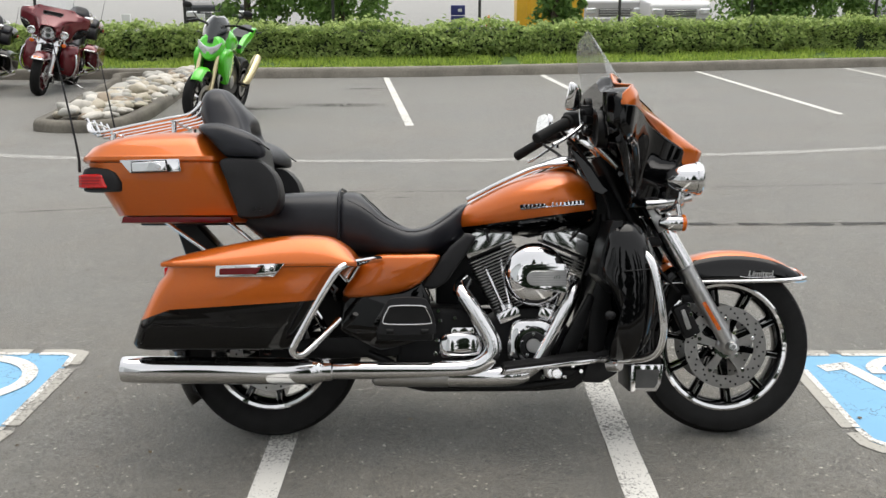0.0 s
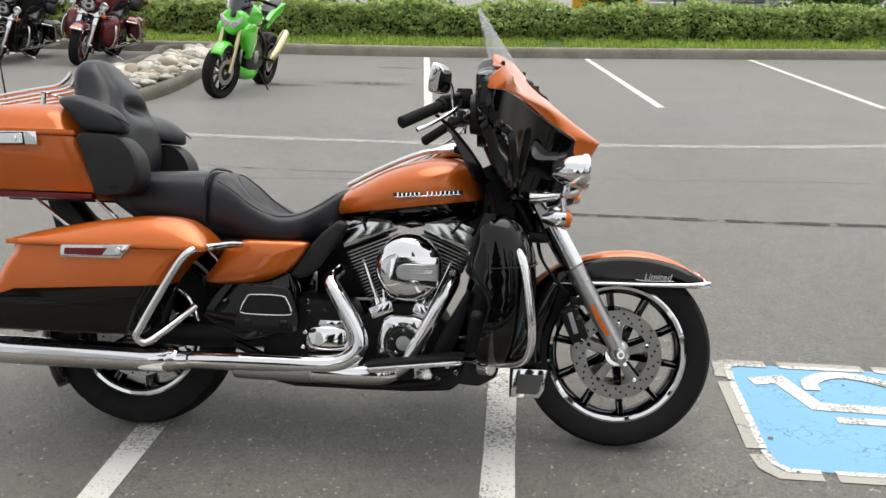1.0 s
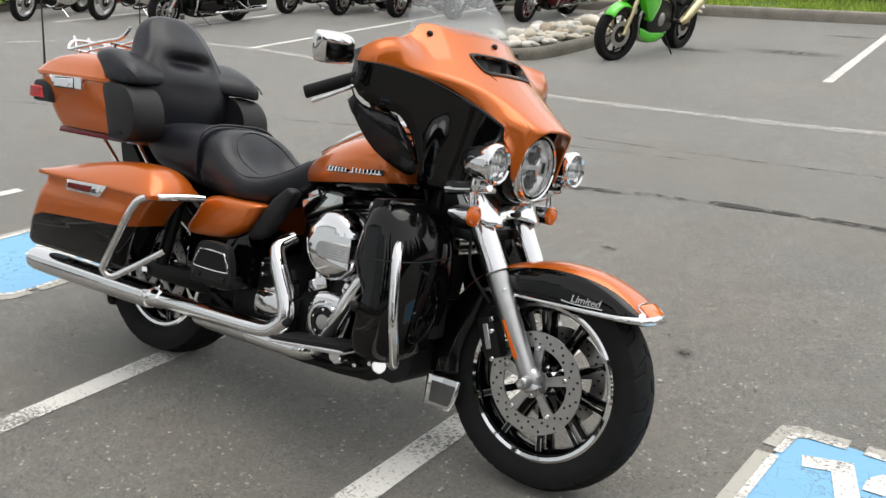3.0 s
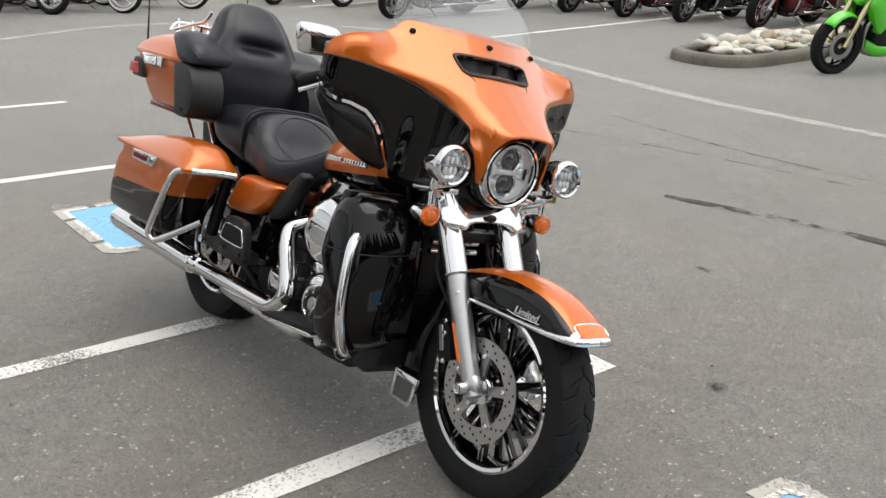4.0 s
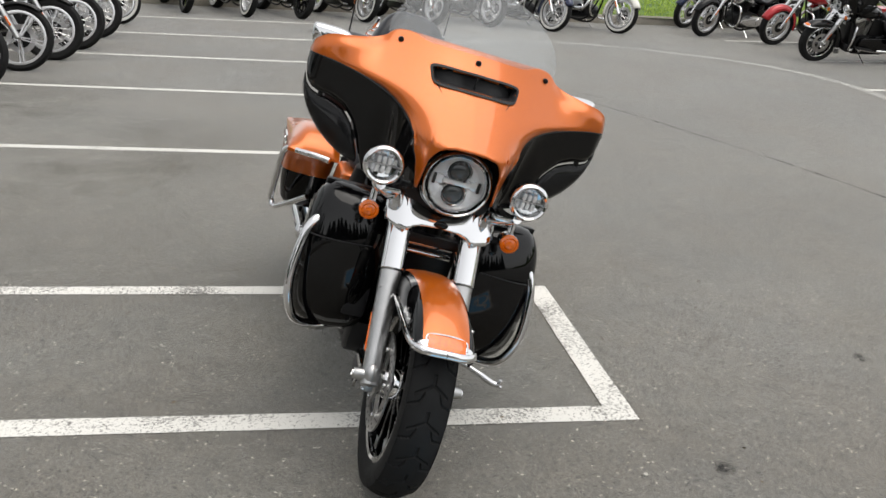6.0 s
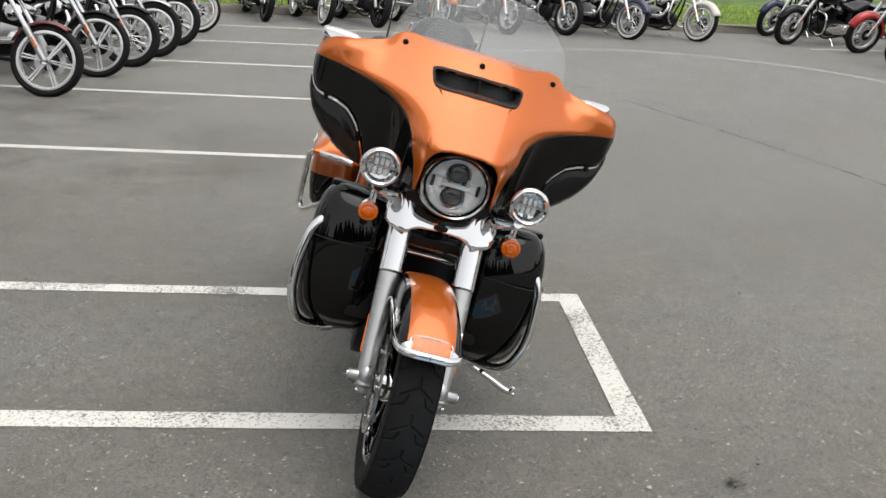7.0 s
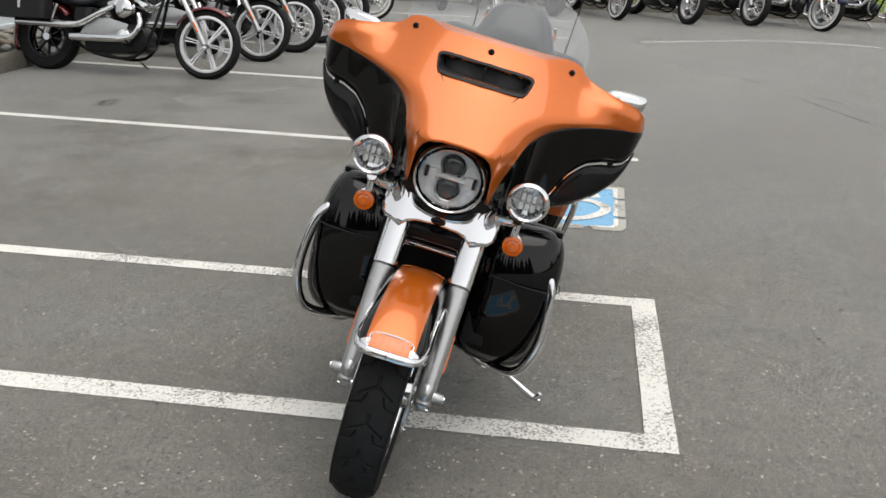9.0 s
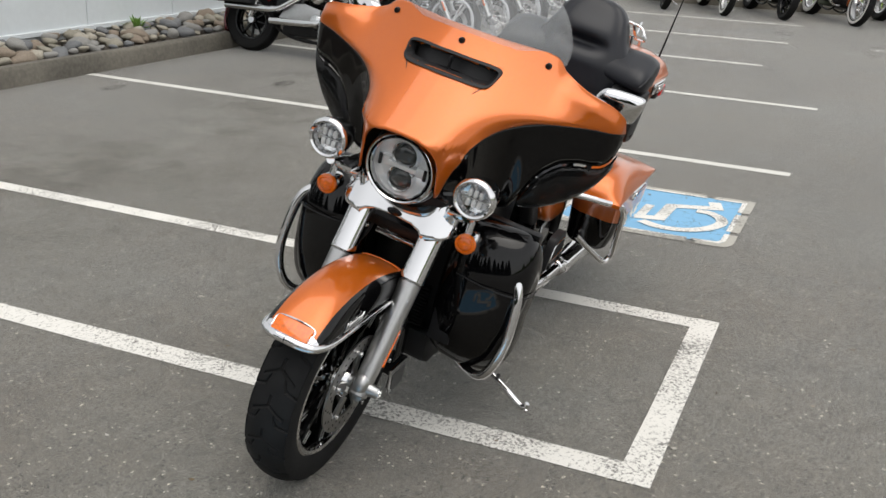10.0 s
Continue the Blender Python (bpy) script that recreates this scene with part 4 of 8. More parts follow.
for th in np.linspace(121, 192, 34):
    q = (th - 121) / 71
    R, ri, w = 0.347 + 0.036 * q, 0.296 - 0.052 * smooth01(0, 0.45, q), 0.0875 + 0.008 * q
    c, n = math.cos(radians(th)), math.sin(radians(th))
    row = []
    for u in np.linspace(-1, 1, 33):
        a = abs(u) * math.pi / 2
        r = ri + (R - ri) * math.cos(a) ** (0.72 - 0.30 * q)
        row.append((1.632 + r * c, math.copysign(w * math.sin(a) ** 0.72, u), 0.330 + r * n))
    rows.append(row)
own = loft(rows, None, False, False)
for s in (-1, 1):
    colour_cut(own, (0, s * 0.064, 0), (0, -s, 0), 1)
merge(bm, own)
f = part("front_fender", bm, [ORANGE, BLACK_PAINT], BIKE, "orange crowned front fender with black flanks", 60)
f.modifiers.new("thick", "SOLIDIFY").thickness = 0.004
fender = f
fender.location = (-0.020, 0, -0.010)
for s in (-1, 1):
    path = [(1.42, s * 0.089, 0.556), (1.57, s * 0.090, 0.561), (1.74, s * 0.090, 0.563), (1.87, s * 0.089, 0.565), (1.935, s * 0.075, 0.568), (1.957, s * 0.045, 0.570), (1.962, 0, 0.572)]
    part("fender_trim", tube(path, [0.004, 0.006, 0.007, 0.009, 0.012, 0.013, 0.013], 10), CHROME, fender, "chrome fender trim strip")
rows = []
for x, zc, w in [q for q in spline(CROWN, 4) if q[0] > 1.928]:
    b_ = min(0.560 + 0.012 * (x - 1.5), zc - 0.002)
    rows.append([(x + 0.003, math.copysign((w + 0.003) * math.sin(abs(u) * math.pi / 2) ** 0.72, u), b_ + (zc - b_) * math.cos(abs(u) * math.pi / 2) ** 0.72 + 0.003) for u in np.linspace(-1, 1, 33)])
part("fender_tip", loft(rows, None, False, False), CHROME, fender, "chrome fender tip plate", 60)
bm = rbox((1.936, 0, 0.590), (0.046, 0.104, 0.013), 0.005, 2, rot=Euler((0, radians(38), 0)).to_matrix())
part("fender_lamp", bm, AMBER, fender, "amber fender tip lamp")
part("fender_lamp_bezel", tube([(1.945, -0.054, 0.583), (1.918, -0.051, 0.602), (1.915, 0, 0.608), (1.918, 0.051, 0.602), (1.945, 0.056, 0.585)], 0.003, 8), CHROME, fender)


def lettering(text, size, m, parent, mat, depth=0.0012, name="lettering"):
    """Raised letters in the built-in font, as a mesh."""
    cu = bpy.data.curves.new("letters", "FONT")
    cu.body, cu.size, cu.extrude, cu.align_x, cu.align_y = text, size, depth, "CENTER", "CENTER"
    cu.shear = 0.25
    tmp = new("letters", cu)
    me = bpy.data.meshes.new_from_object(tmp.evaluated_get(bpy.context.evaluated_depsgraph_get()))
    bpy.data.objects.remove(tmp)
    me.materials.append(mat)
    ob = new(name, me)
    ob.parent = parent
    ob.matrix_basis = m
    return ob


for s in (-1, 1):
    fl = Matrix(((-s, 0, 0, 1.775), (0, 0, s, s * 0.0905), (0, 1, 0, 0.590), (0, 0, 0, 1)))
    if s < 0:
        fl = Matrix(((1, 0, 0, 1.775), (0, 0, -1, -0.0905), (0, 1, 0, 0.590), (0, 0, 0, 1)))
    lettering("Limited", 0.031, fl, fender, ALLOY, 0.0015, "script_badge")
    part("badge_underline", tube([(1.70, s * 0.0905, 0.580), (1.74, s * 0.091, 0.576), (1.83, s * 0.090, 0.578)], 0.0016, 6), CHROME, fender)

# batwing fairing
WIDE = 0.486
TOP = [(0, 1.300), (0.215, 1.297), (0.245, 1.291), (0.262, 1.281), (0.278, 1.264), (0.31, 1.249), (0.355, 1.239), (0.407, 1.230), (0.435, 1.223), (0.458, 1.211), (0.472, 1.198), (0.481, 1.183), (WIDE, 1.160)]
SPLIT = [(0, 1.036), (0.05, 1.034), (0.072, 1.027), (0.092, 1.012), (0.104, 0.993), (0.112, 0.97), (0.115, 0.93), (0.118, 0.880), (0.121, 0.884), (0.135, 0.955), (0.147, 0.988), (0.157, 1.022), (0.168, 1.048), (0.183, 1.070), (0.215, 1.096), (0.265, 1.120), (0.33, 1.137), (0.40, 1.148), (0.45, 1.152), (WIDE, 1.152)]
LOW = [(0.118, 0.879), (0.135, 0.850), (0.16, 0.826), (0.20, 0.815), (0.25, 0.838), (0.275, 0.890), (0.297, 0.946), (0.315, 0.980), (0.335, 1.003), (0.355, 1.021), (0.40, 1.036), (0.43, 1.038), (0.455, 1.046), (0.470, 1.060), (0.481, 1.084), (WIDE, 1.120)]


def eased(table, start):
    """The table with its part past start rounded into a curve."""
    head, tail = [q for q in table if q[0] < start], [q for q in table if q[0] >= start]
    return head + [(p[0], p[1]) for p in spline(tail, 5)]


SPLIT = eased(SPLIT, 0.121)
TOP = eased(TOP, 0.215)
SWEEP = [tuple(q) for q in spline([(0, 0), (0.06, 0.006), (0.12, 0.021), (0.18, 0.044), (0.24, 0.073), (0.32, 0.112), (0.40, 0.148), (0.44, 0.166), (WIDE, 0.188)], 6)]
EDGE = [tuple(q) for q in spline([(1.03, 0.150), (1.05, 0.169), (1.07, 0.183), (1.10, 0.222), (1.12, 0.265), (1.14, 0.33), (1.155, 0.40), (1.17, 0.49), (1.20, 0.62), (1.31, 0.95)], 6)]
FILLET = [tuple(q) for q in spline([(1.03, 0.060), (1.06, 0.062), (1.09, 0.060), (1.12, 0.040), (1.145, 0.010), (1.17, 0.0), (1.31, 0.0)], 6)]


def fairing_x(y, z):
    """The fairing's front surface: a broad nose panel, rounded off into wings that roll back at the rim."""
    a = abs(y)
    zs, zt = max(curve_at(SPLIT, a), 1.03), curve_at(TOP, a)
    zk = max(z, zs)
    dz = zk + max(0, zk - 1.15) * -0.95 * smooth01(0.27, 0.42, a) - 1.265
    r = min(1.0, a / curve_at(EDGE, zk))
    x = 1.270 - 0.894 * dz + 1.267 * dz * dz - curve_at(SWEEP, a) - curve_at(FILLET, zk) * max(0, (r - 0.45) / 0.55) ** 2.3
    x -= max(0, zs - z) * (0.15 + 0.25 * smooth01(0.11, 0.15, a) * smooth01(0.28, 0.19, a))
    x -= 0.016 * smooth01(0.25, 0.31, a) * smooth01(zt - 0.048, zt, z) ** 2
    x -= 0.022 * smooth01(0.92, 1.0, a / WIDE) ** 2
    if a > 0.118:
        low = curve_at(LOW, a)
        x -= 0.014 * smooth01(low + 0.03, low, z) ** 2
    return x


def fairing_patch(y_list, z0, z1, rows):
    cols = []
    for y in y_list:
        a = abs(y)
        lo, hi = curve_at(z0, a), curve_at(z1, a)
        hi = max(hi, lo + 0.001)
        cols.append([(fairing_x(y, lo + (hi - lo) * k / rows), y, lo + (hi - lo) * k / rows) for k in range(rows + 1)])
    return loft(cols, None, False, False)


ys = sorted(set([round(v, 4) for v in np.linspace(-WIDE, WIDE, 121)] + [w * q for w in (0.106, 0.109, 0.112, 0.1135, 0.115, 0.1165, 0.118, 0.121, 0.128, 0.135, 0.147, 0.157, 0.168) for q in (-1, 1)]))
bm = fairing_patch(ys, SPLIT, TOP, 44)
cut = []
for q in bm.faces:
    p = q.calc_center_median()
    up = p.z - 1.206 + 0.2 * p.y ** 2
    if abs(up) < 0.0225 and abs(p.y) < 0.1305 + 0.28 * up:
        cut.append(q)
bmesh.ops.delete(bm, geom=cut, context="FACES")
f = part("fairing", bm, ORANGE, BIKE, "orange upper batwing fairing", 60)
f.modifiers.new("thick", "SOLIDIFY").thickness = 0.006
fairing = f
for s in (-1, 1):
    side = [y for y in ys if s * y >= 0.1175]
    f = part("fairing_side", fairing_patch(side, LOW, SPLIT, 26), BLACK_PAINT, fairing, "gloss black lower fairing wing", 60)
    f.modifiers.new("thick", "SOLIDIFY").thickness = 0.006
    # wind deflector, hung below the wing's pale lower edge
    DEF_LOW = [(0.262, 0.850), (0.30, 0.858), (0.335, 0.872), (0.37, 0.892), (0.405, 0.918), (0.435, 0.950), (0.455, 0.978), (0.472, 1.012), (0.484, 1.050)]
    rows = []
    for k in range(25):
        y = 0.276 + 0.206 * k / 24
        zt, zb = curve_at(LOW, y) - 0.009, curve_at(DEF_LOW, y)
        zt = max(zt, zb + 0.001)
        rows.append([(fairing_x(s * y, zt) - 0.006 + 0.016 * math.sin(q * math.pi) - 0.008 * q, s * y, zt + (zb - zt) * q) for q in np.linspace(0, 1, 9)])
    d = part("wind_deflector", loft(rows, None, False, False), SMOKED, BIKE, "dark smoked wind deflector", 60)
    d.modifiers.new("thick", "SOLIDIFY").thickness = 0.003
    for q in (0.30, 0.425):
        zq = curve_at(LOW, q) - 0.010
        part("deflector_bracket", rbox((fairing_x(s * q, zq) - 0.009, s * q, zq), (0.008, 0.016, 0.030), 0.002, 1), BLACK_METAL, d)
# inner fairing towards the rider
rows = []
for y in [-0.482, *np.linspace(-0.474, 0.474, 41), 0.482]:
    a = abs(y)
    zt, zb = curve_at(TOP, a) - 0.010, max(curve_at(LOW, max(a, 0.17)) + 0.02, 1.035)
    row = []
    for q, w in ((0, 0.10), (0.03, 0.75), (0.10, 1.0), (0.35, 1.0), (0.65, 1.0), (0.95, 0.92), (1.0, 0.12)):
        z = zt + (zb - zt) * q
        fx = fairing_x(y, z)
        back = min(fx - 0.03, 1.125 + (fx - 0.045 - 1.125) * smooth01(0.38, 0.47, a))
        w *= 0.15 if a > 0.48 else 1
        row.append((fx - 0.004 + (back - fx) * w, y, z))
    rows.append(row)
part("inner_fairing", loft(rows, None, False, False), BLACK_PAINT, fairing, "black inner fairing")
for y, z, r in ((-0.13, 1.13, 0.050), (0.13, 1.13, 0.050), (-0.05, 1.20, 0.030), (0.05, 1.20, 0.030)):
    g = part("gauge", lathe([(0.0, 1.112), (r * 0.92, 1.112), (r, 1.100), (r * 1.06, 1.116), (r * 1.02, 1.14)], 32, "x", (0.008, y, z)), BLACK_METAL, fairing, "black ringed gauge")
for s in (-1, 1):
    part("speaker", lathe([(0.0, 1.125), (0.055, 1.115), (0.062, 1.105), (0.066, 1.14)], 32, "x", (0, s * 0.31, 1.09)), BLACK_METAL, fairing, "round black speaker")
# air slot
def slot_ring(wid, hgt, off):
    ring = []
    for k in range(64):
        a = 2 * math.pi * k / 64
        c, q = math.cos(a), math.sin(a)
        up = hgt * math.copysign(abs(q) ** 0.42, q)
        y = (wid + 0.28 * up) * math.copysign(abs(c) ** 0.22, c)
        z = 1.206 + up - 0.2 * y * y
        ring.append((fairing_x(y, z) + off, y, z))
    return ring


bm = loft([slot_ring(0.138, 0.0290, 0.0), slot_ring(0.137, 0.0282, 0.006), slot_ring(0.132, 0.0235, 0.007), slot_ring(0.129, 0.0205, -0.002), slot_ring(0.121, 0.0185, -0.030)], None, False)
vent = part("fairing_vent", bm, BLACK_PLASTIC, fairing, "black slotted fairing vent")
rows = []
for y in np.linspace(-0.128, 0.128, 25):
    zc = 1.206 - 0.2 * y * y
    rows.append([(fairing_x(y, zc + 0.022 * v) - 0.030 + 0.014 * v - 0.012 * math.cos(y * 24) ** 2, y, zc + 0.022 * v) for v in np.linspace(-1, 1, 7)])
part("vent_floor", loft(rows, None, False, False), BLACK_PLASTIC, vent)
part("vent_rib", rbox((fairing_x(0, 1.206) - 0.010, 0, 1.206), (0.022, 0.004, 0.038), 0.001, 1), BLACK_PLASTIC, vent)
# thin black strips drawn in for the shade of the panel creases below the slot
for s in (-1, 1):
    crease = [(fairing_x(y, z) + 0.0004, s * y, z) for y, z in ((0.116, 1.178), (0.108, 1.169), (0.100, 1.158))]
    part("vent_crease", tube(crease, [0.0022, 0.0016, 0.0006], 6), BLACK_PLASTIC, vent)
# windshield
rows = []
for k in range(37):
    u = -1 + 2 * k / 36
    row = []
    for j in range(19):
        v = j / 18
        wid = 0.270 + 0.006 * math.sin(math.pi * v) - 0.030 * v * v
        h = (0.192 - 0.085 * abs(u) ** 3.2) * v
        drop = 0.092 - 0.042 * smooth01(0.0, 1.0, v)
        row.append((1.252 - 0.70 * h - drop * u * u, u * wid, 1.272 + 0.014 * (1 - u * u) + h))
    rows.append(row)
ws = part("windshield", loft(rows, None, False, False), WINDSHIELD, BIKE, "clear low windshield", 60)
ws.visible_shadow = False
for y in (-0.235, 0, 0.235):
    z = 1.265
    x = fairing_x(y, z)
    part("windshield_screw", lathe([(0.0, 0.010), (0.007, 0.009), (0.009, 0.004), (0.009, -0.002)], 16, "x", (x, y, z)), BLACK_METAL, ws, "dark screw with washer")

# headlight
hl = new("headlight")
hl.parent = BIKE
hl.matrix_basis = Matrix.Translation((1.478, 0, 0.921)) @ Euler((0, radians(3), 0)).to_matrix().to_4x4()
part("headlight_ring", lathe([(0.093, -0.01), (0.0935, 0.009), (0.097, 0.013), (0.1015, 0.010), (0.105, 0.0), (0.1055, -0.012)], 64, "x"), CHROME, hl, "chrome headlight ring")
part("headlight_bucket", lathe([(0.100, -0.011), (0.1055, -0.012), (0.111, -0.022), (0.118, -0.06), (0.10, -0.14), (0.0, -0.16)], 48, "x"), BLACK_PAINT, hl, "gloss black bucket")
part("headlight_surround", lathe([(0.100, -0.062), (0.150, -0.068), (0.150, -0.074)], 48, "x"), BLACK_PLASTIC, hl, "black plastic surround")
part("reflector", lathe([(0.088, 0.004), (0.082, -0.010), (0.068, -0.022), (0.050, -0.032), (0.0, -0.040)], 18, "x"), LAMP_SILVER, hl, smooth=0)
part("inner_ring", lathe([(0.094, -0.004), (0.0905, 0.004), (0.087, -0.004)], 56, "x"), BLACK_PAINT, hl)
part("inner_bead", lathe([(0.0885, 0.0), (0.087, 0.008), (0.084, 0.007), (0.083, -0.006)], 56, "x"), CHROME, hl)
for z in (0.036, -0.036):
    part("projector_ring", lathe([(0.031, -0.05), (0.033, -0.012), (0.037, -0.008), (0.040, -0.014), (0.042, -0.05)], 40, "x", (0, 0, z)), CHROME, hl)
    part("projector_lens", ball((-0.022, 0, z), (0.018, 0.031, 0.031), 24), DARK_GLASS, hl, "dark projector lens")
for s in (-1, 1):
    part("side_reflector", rbox((-0.025, s * 0.058, 0), (0.02, 0.036, 0.030), 0.006, 2), LAMP_SILVER, hl)
    part("light_strip", rbox((-0.012, s * 0.068, 0.0), (0.006, 0.010, 0.034), 0.002, 1), BLACK_METAL, hl)
part("bulb_bridge", rbox((-0.022, 0, 0), (0.03, 0.085, 0.016), 0.006, 2), LAMP_SILVER, hl)
bm = lathe([(0.0885, 0.008), (0.070, 0.016), (0.035, 0.021), (0.0, 0.023)], 48, "x")
part("headlight_glass", bm, LENS_GLASS, hl, "clear domed lens").visible_shadow = False
# spot lamps and signals
for s in (-1, 1):
    lamp = new("spot_lamp")
    lamp.parent = BIKE
    lamp.matrix_basis = Matrix.Translation((1.486, s * 0.223, 0.923))
    part("lamp_bowl", lathe([(0.0, -0.115), (0.020, -0.112), (0.040, -0.090), (0.052, -0.050), (0.056, -0.01), (0.056, 0.0)], 40, "x"), CHROME, lamp, "chrome lamp bowl")
    part("lamp_ring", lathe([(0.045, -0.002), (0.046, 0.008), (0.051, 0.012), (0.056, 0.009), (0.060, 0.0), (0.059, -0.012)], 48, "x"), CHROME, lamp)
    part("lamp_reflector", lathe([(0.047, 0.002), (0.040, -0.012), (0.022, -0.018), (0.0, -0.020)], 14, "x"), CHROME, lamp, smooth=0)
    for dy, dz in ((-0.016, 0.014), (0.016, 0.014), (-0.016, -0.014), (0.016, -0.014), (0, 0.014), (0, -0.014)):
        part("lamp_cell", rbox((-0.008, dy, dz), (0.014, 0.012, 0.022), 0.003, 1), LAMP_SILVER, lamp)
    part("lamp_bar", rbox((-0.004, 0, 0), (0.006, 0.085, 0.003), 0.001, 1), SATIN, lamp)
    part("lamp_glass", lathe([(0.047, 0.005), (0.030, 0.011), (0.0, 0.014)], 40, "x"), LENS_GLASS, lamp).visible_shadow = False
    sig = new("turn_signal")
    sig.parent = BIKE
    sig.matrix_basis = Matrix.Translation((1.432, s * 0.221, 0.768))
    part("signal_body", lathe([(0.0, -0.085), (0.012, -0.084), (0.026, -0.055), (0.029, -0.020), (0.029, -0.006)], 32, "x"), CHROME, sig, "chrome signal body")
    part("signal_lens", lathe([(0.0285, -0.008), (0.0305, 0.0), (0.029, 0.007), (0.022, 0.011), (0.020, 0.0085), (0.017, 0.012), (0.010, 0.015), (0.0, 0.016)], 36, "x"), AMBER, sig, "amber signal lens")
    part("lamp_bracket", tube([(1.37, s * 0.150, 0.815), (1.40, s * 0.185, 0.825), (1.42, s * 0.217, 0.845), (1.425, s * 0.219, 0.875)], [0.018, 0.016, 0.014, 0.016], 12), CHROME, BIKE, "chrome lamp bracket")
    part("signal_stem", tube([(1.415, s * 0.217, 0.835), (1.420, s * 0.217, 0.80), (1.42, s * 0.217, 0.785)], 0.010, 10), CHROME, BIKE)
    part("lamp_arm", tube([(1.31, s * 0.185, 0.832), (1.36, s * 0.195, 0.836), (1.42, s * 0.205, 0.846), (1.465, s * 0.212, 0.858)], [0.021, 0.016, 0.013, 0.014], 14), CHROME, BIKE, "chrome lamp arm")
    stay = part("fork_stay", prism([(1.256, 0.936), (1.268, 0.952), (1.288, 0.945), (1.396, 0.748), (1.362, 0.732)], s * 0.152, s * 0.158, 0.002, 1), SATIN, BIKE, "grey fork stay plate")
    for x, z in ((1.273, 0.934), (1.368, 0.765)):
        part("stay_bolt", cyl((x, s * 0.157, z), (x, s * 0.166, z), 0.009, segs=14, bevel=0.002), CHROME, stay)
    part("bracket_plate", rbox((1.40, s * 0.175, 0.845), (0.10, 0.05, 0.018), 0.006, 2), CHROME, BIKE)

# lower fairings and engine guard
for s in (-1, 1):
    body = []
    outl = [(1.140, 0.702), (1.155, 0.755), (1.190, 0.777), (1.235, 0.772), (1.275, 0.744), (1.305, 0.692), (1.322, 0.620), (1.325, 0.500), (1.312, 0.410), (1.287, 0.345), (1.235, 0.294), (1.175, 0.290), (1.152, 0.310), (1.172, 0.360), (1.196, 0.424), (1.185, 0.480), (1.160, 0.533), (1.128, 0.585), (1.122, 0.630)]
    rows = []
    cx, cz = 1.21, 0.53
    for y, k, dx in ((0.150, 0.80, 0.0), (0.165, 0.90, 0.01), (0.20, 0.97, 0.015), (0.27, 1.0, 0.012), (0.315, 0.995, 0.002), (0.345, 0.97, -0.004), (0.366, 0.92, -0.008), (0.382, 0.84, -0.010), (0.393, 0.73, -0.010), (0.400, 0.60, -0.010), (0.404, 0.45, -0.01), (0.406, 0.28, -0.01), (0.4065, 0.10, -0.01)):
        o = spline(outl, 4, True)
        rows.append([(cx + (p[0] - cx) * k + dx, s * y, cz + (p[1] - cz) * (k if p[1] < cz else min(1, k * 1.02))) for p in o])
    low = part("lower_fairing", loft(rows), BLACK_PAINT, BIKE, "gloss black lower fairing with storage pocket", 50)
    low.location.y = 0.036 if s < 0 else -0.008
    # seam and pocket door
    part("pocket_seam", tube([(1.335, s * 0.20, 0.625), (1.338, s * 0.30, 0.620), (1.318, s * 0.372, 0.616), (1.27, s * 0.408, 0.612), (1.19, s * 0.410, 0.606)], 0.0022, 6), BLACK_PLASTIC, low)
    facet = [(1.160, 0.777), (1.200, 0.779), (1.178, 0.700), (1.166, 0.618), (1.180, 0.568), (1.172, 0.520), (1.106, 0.590), (1.132, 0.700)]
    part("rear_facet", prism(facet, s * 0.17, s * 0.372, 0.008, 2), BLACK_METAL, low, "satin black angular rear facet")
    part("vent_knob", ball((1.150, s * 0.385, 0.455), (0.020, 0.012, 0.016), 14), BLACK_PLASTIC, low)
    part("inner_louvre", rbox((1.30, s * 0.20, 0.46), (0.05, 0.075, 0.17), 0.012, 2), BLACK_PLASTIC, low, "black inner air louvre")
    bar = [(1.230, s * 0.300, 0.640), (1.256, s * 0.352, 0.664), (1.276, s * 0.386, 0.657), (1.296, s * 0.412, 0.605), (1.318, s * 0.425, 0.480), (1.325, s * 0.412, 0.385), (1.305, s * 0.375, 0.318), (1.24, s * 0.30, 0.290), (1.14, s * 0.20, 0.278), (1.06, s * 0.12, 0.272)]
    part("engine_guard", tube(bar, 0.0150, 16, 8), CHROME, BIKE, "chrome engine guard bar").location.y = 0.044 if s < 0 else -0.034
    part("guard_clamp", cyl((1.20, s * 0.262, 0.272), (1.165, s * 0.225, 0.268), 0.023, segs=18, bevel=0.003), CHROME, BIKE)
# chrome edged flap at the foot of the fender's skirt
for s in (-1, 1):
    flap = part("fender_flap", prism([(1.268, 0.150), (1.272, 0.250), (1.392, 0.250), (1.382, 0.178), (1.366, 0.150)], s * 0.107, s * 0.097, 0.006, 2), CHROME, fender, "chrome edged flap with a grey rubber pad")
    part("flap_rubber", prism([(1.286, 0.164), (1.289, 0.232), (1.378, 0.231), (1.369, 0.180), (1.358, 0.164)], s * 0.1095, s * 0.105, 0.002, 1), PAD_GREY, flap, "grey rubber pad")
    flap.location = (0.020, 0, 0.010)
part("flap_back", rbox((1.288, 0, 0.208), (0.010, 0.205, 0.095), 0.004, 2), BLACK_PLASTIC, fender)

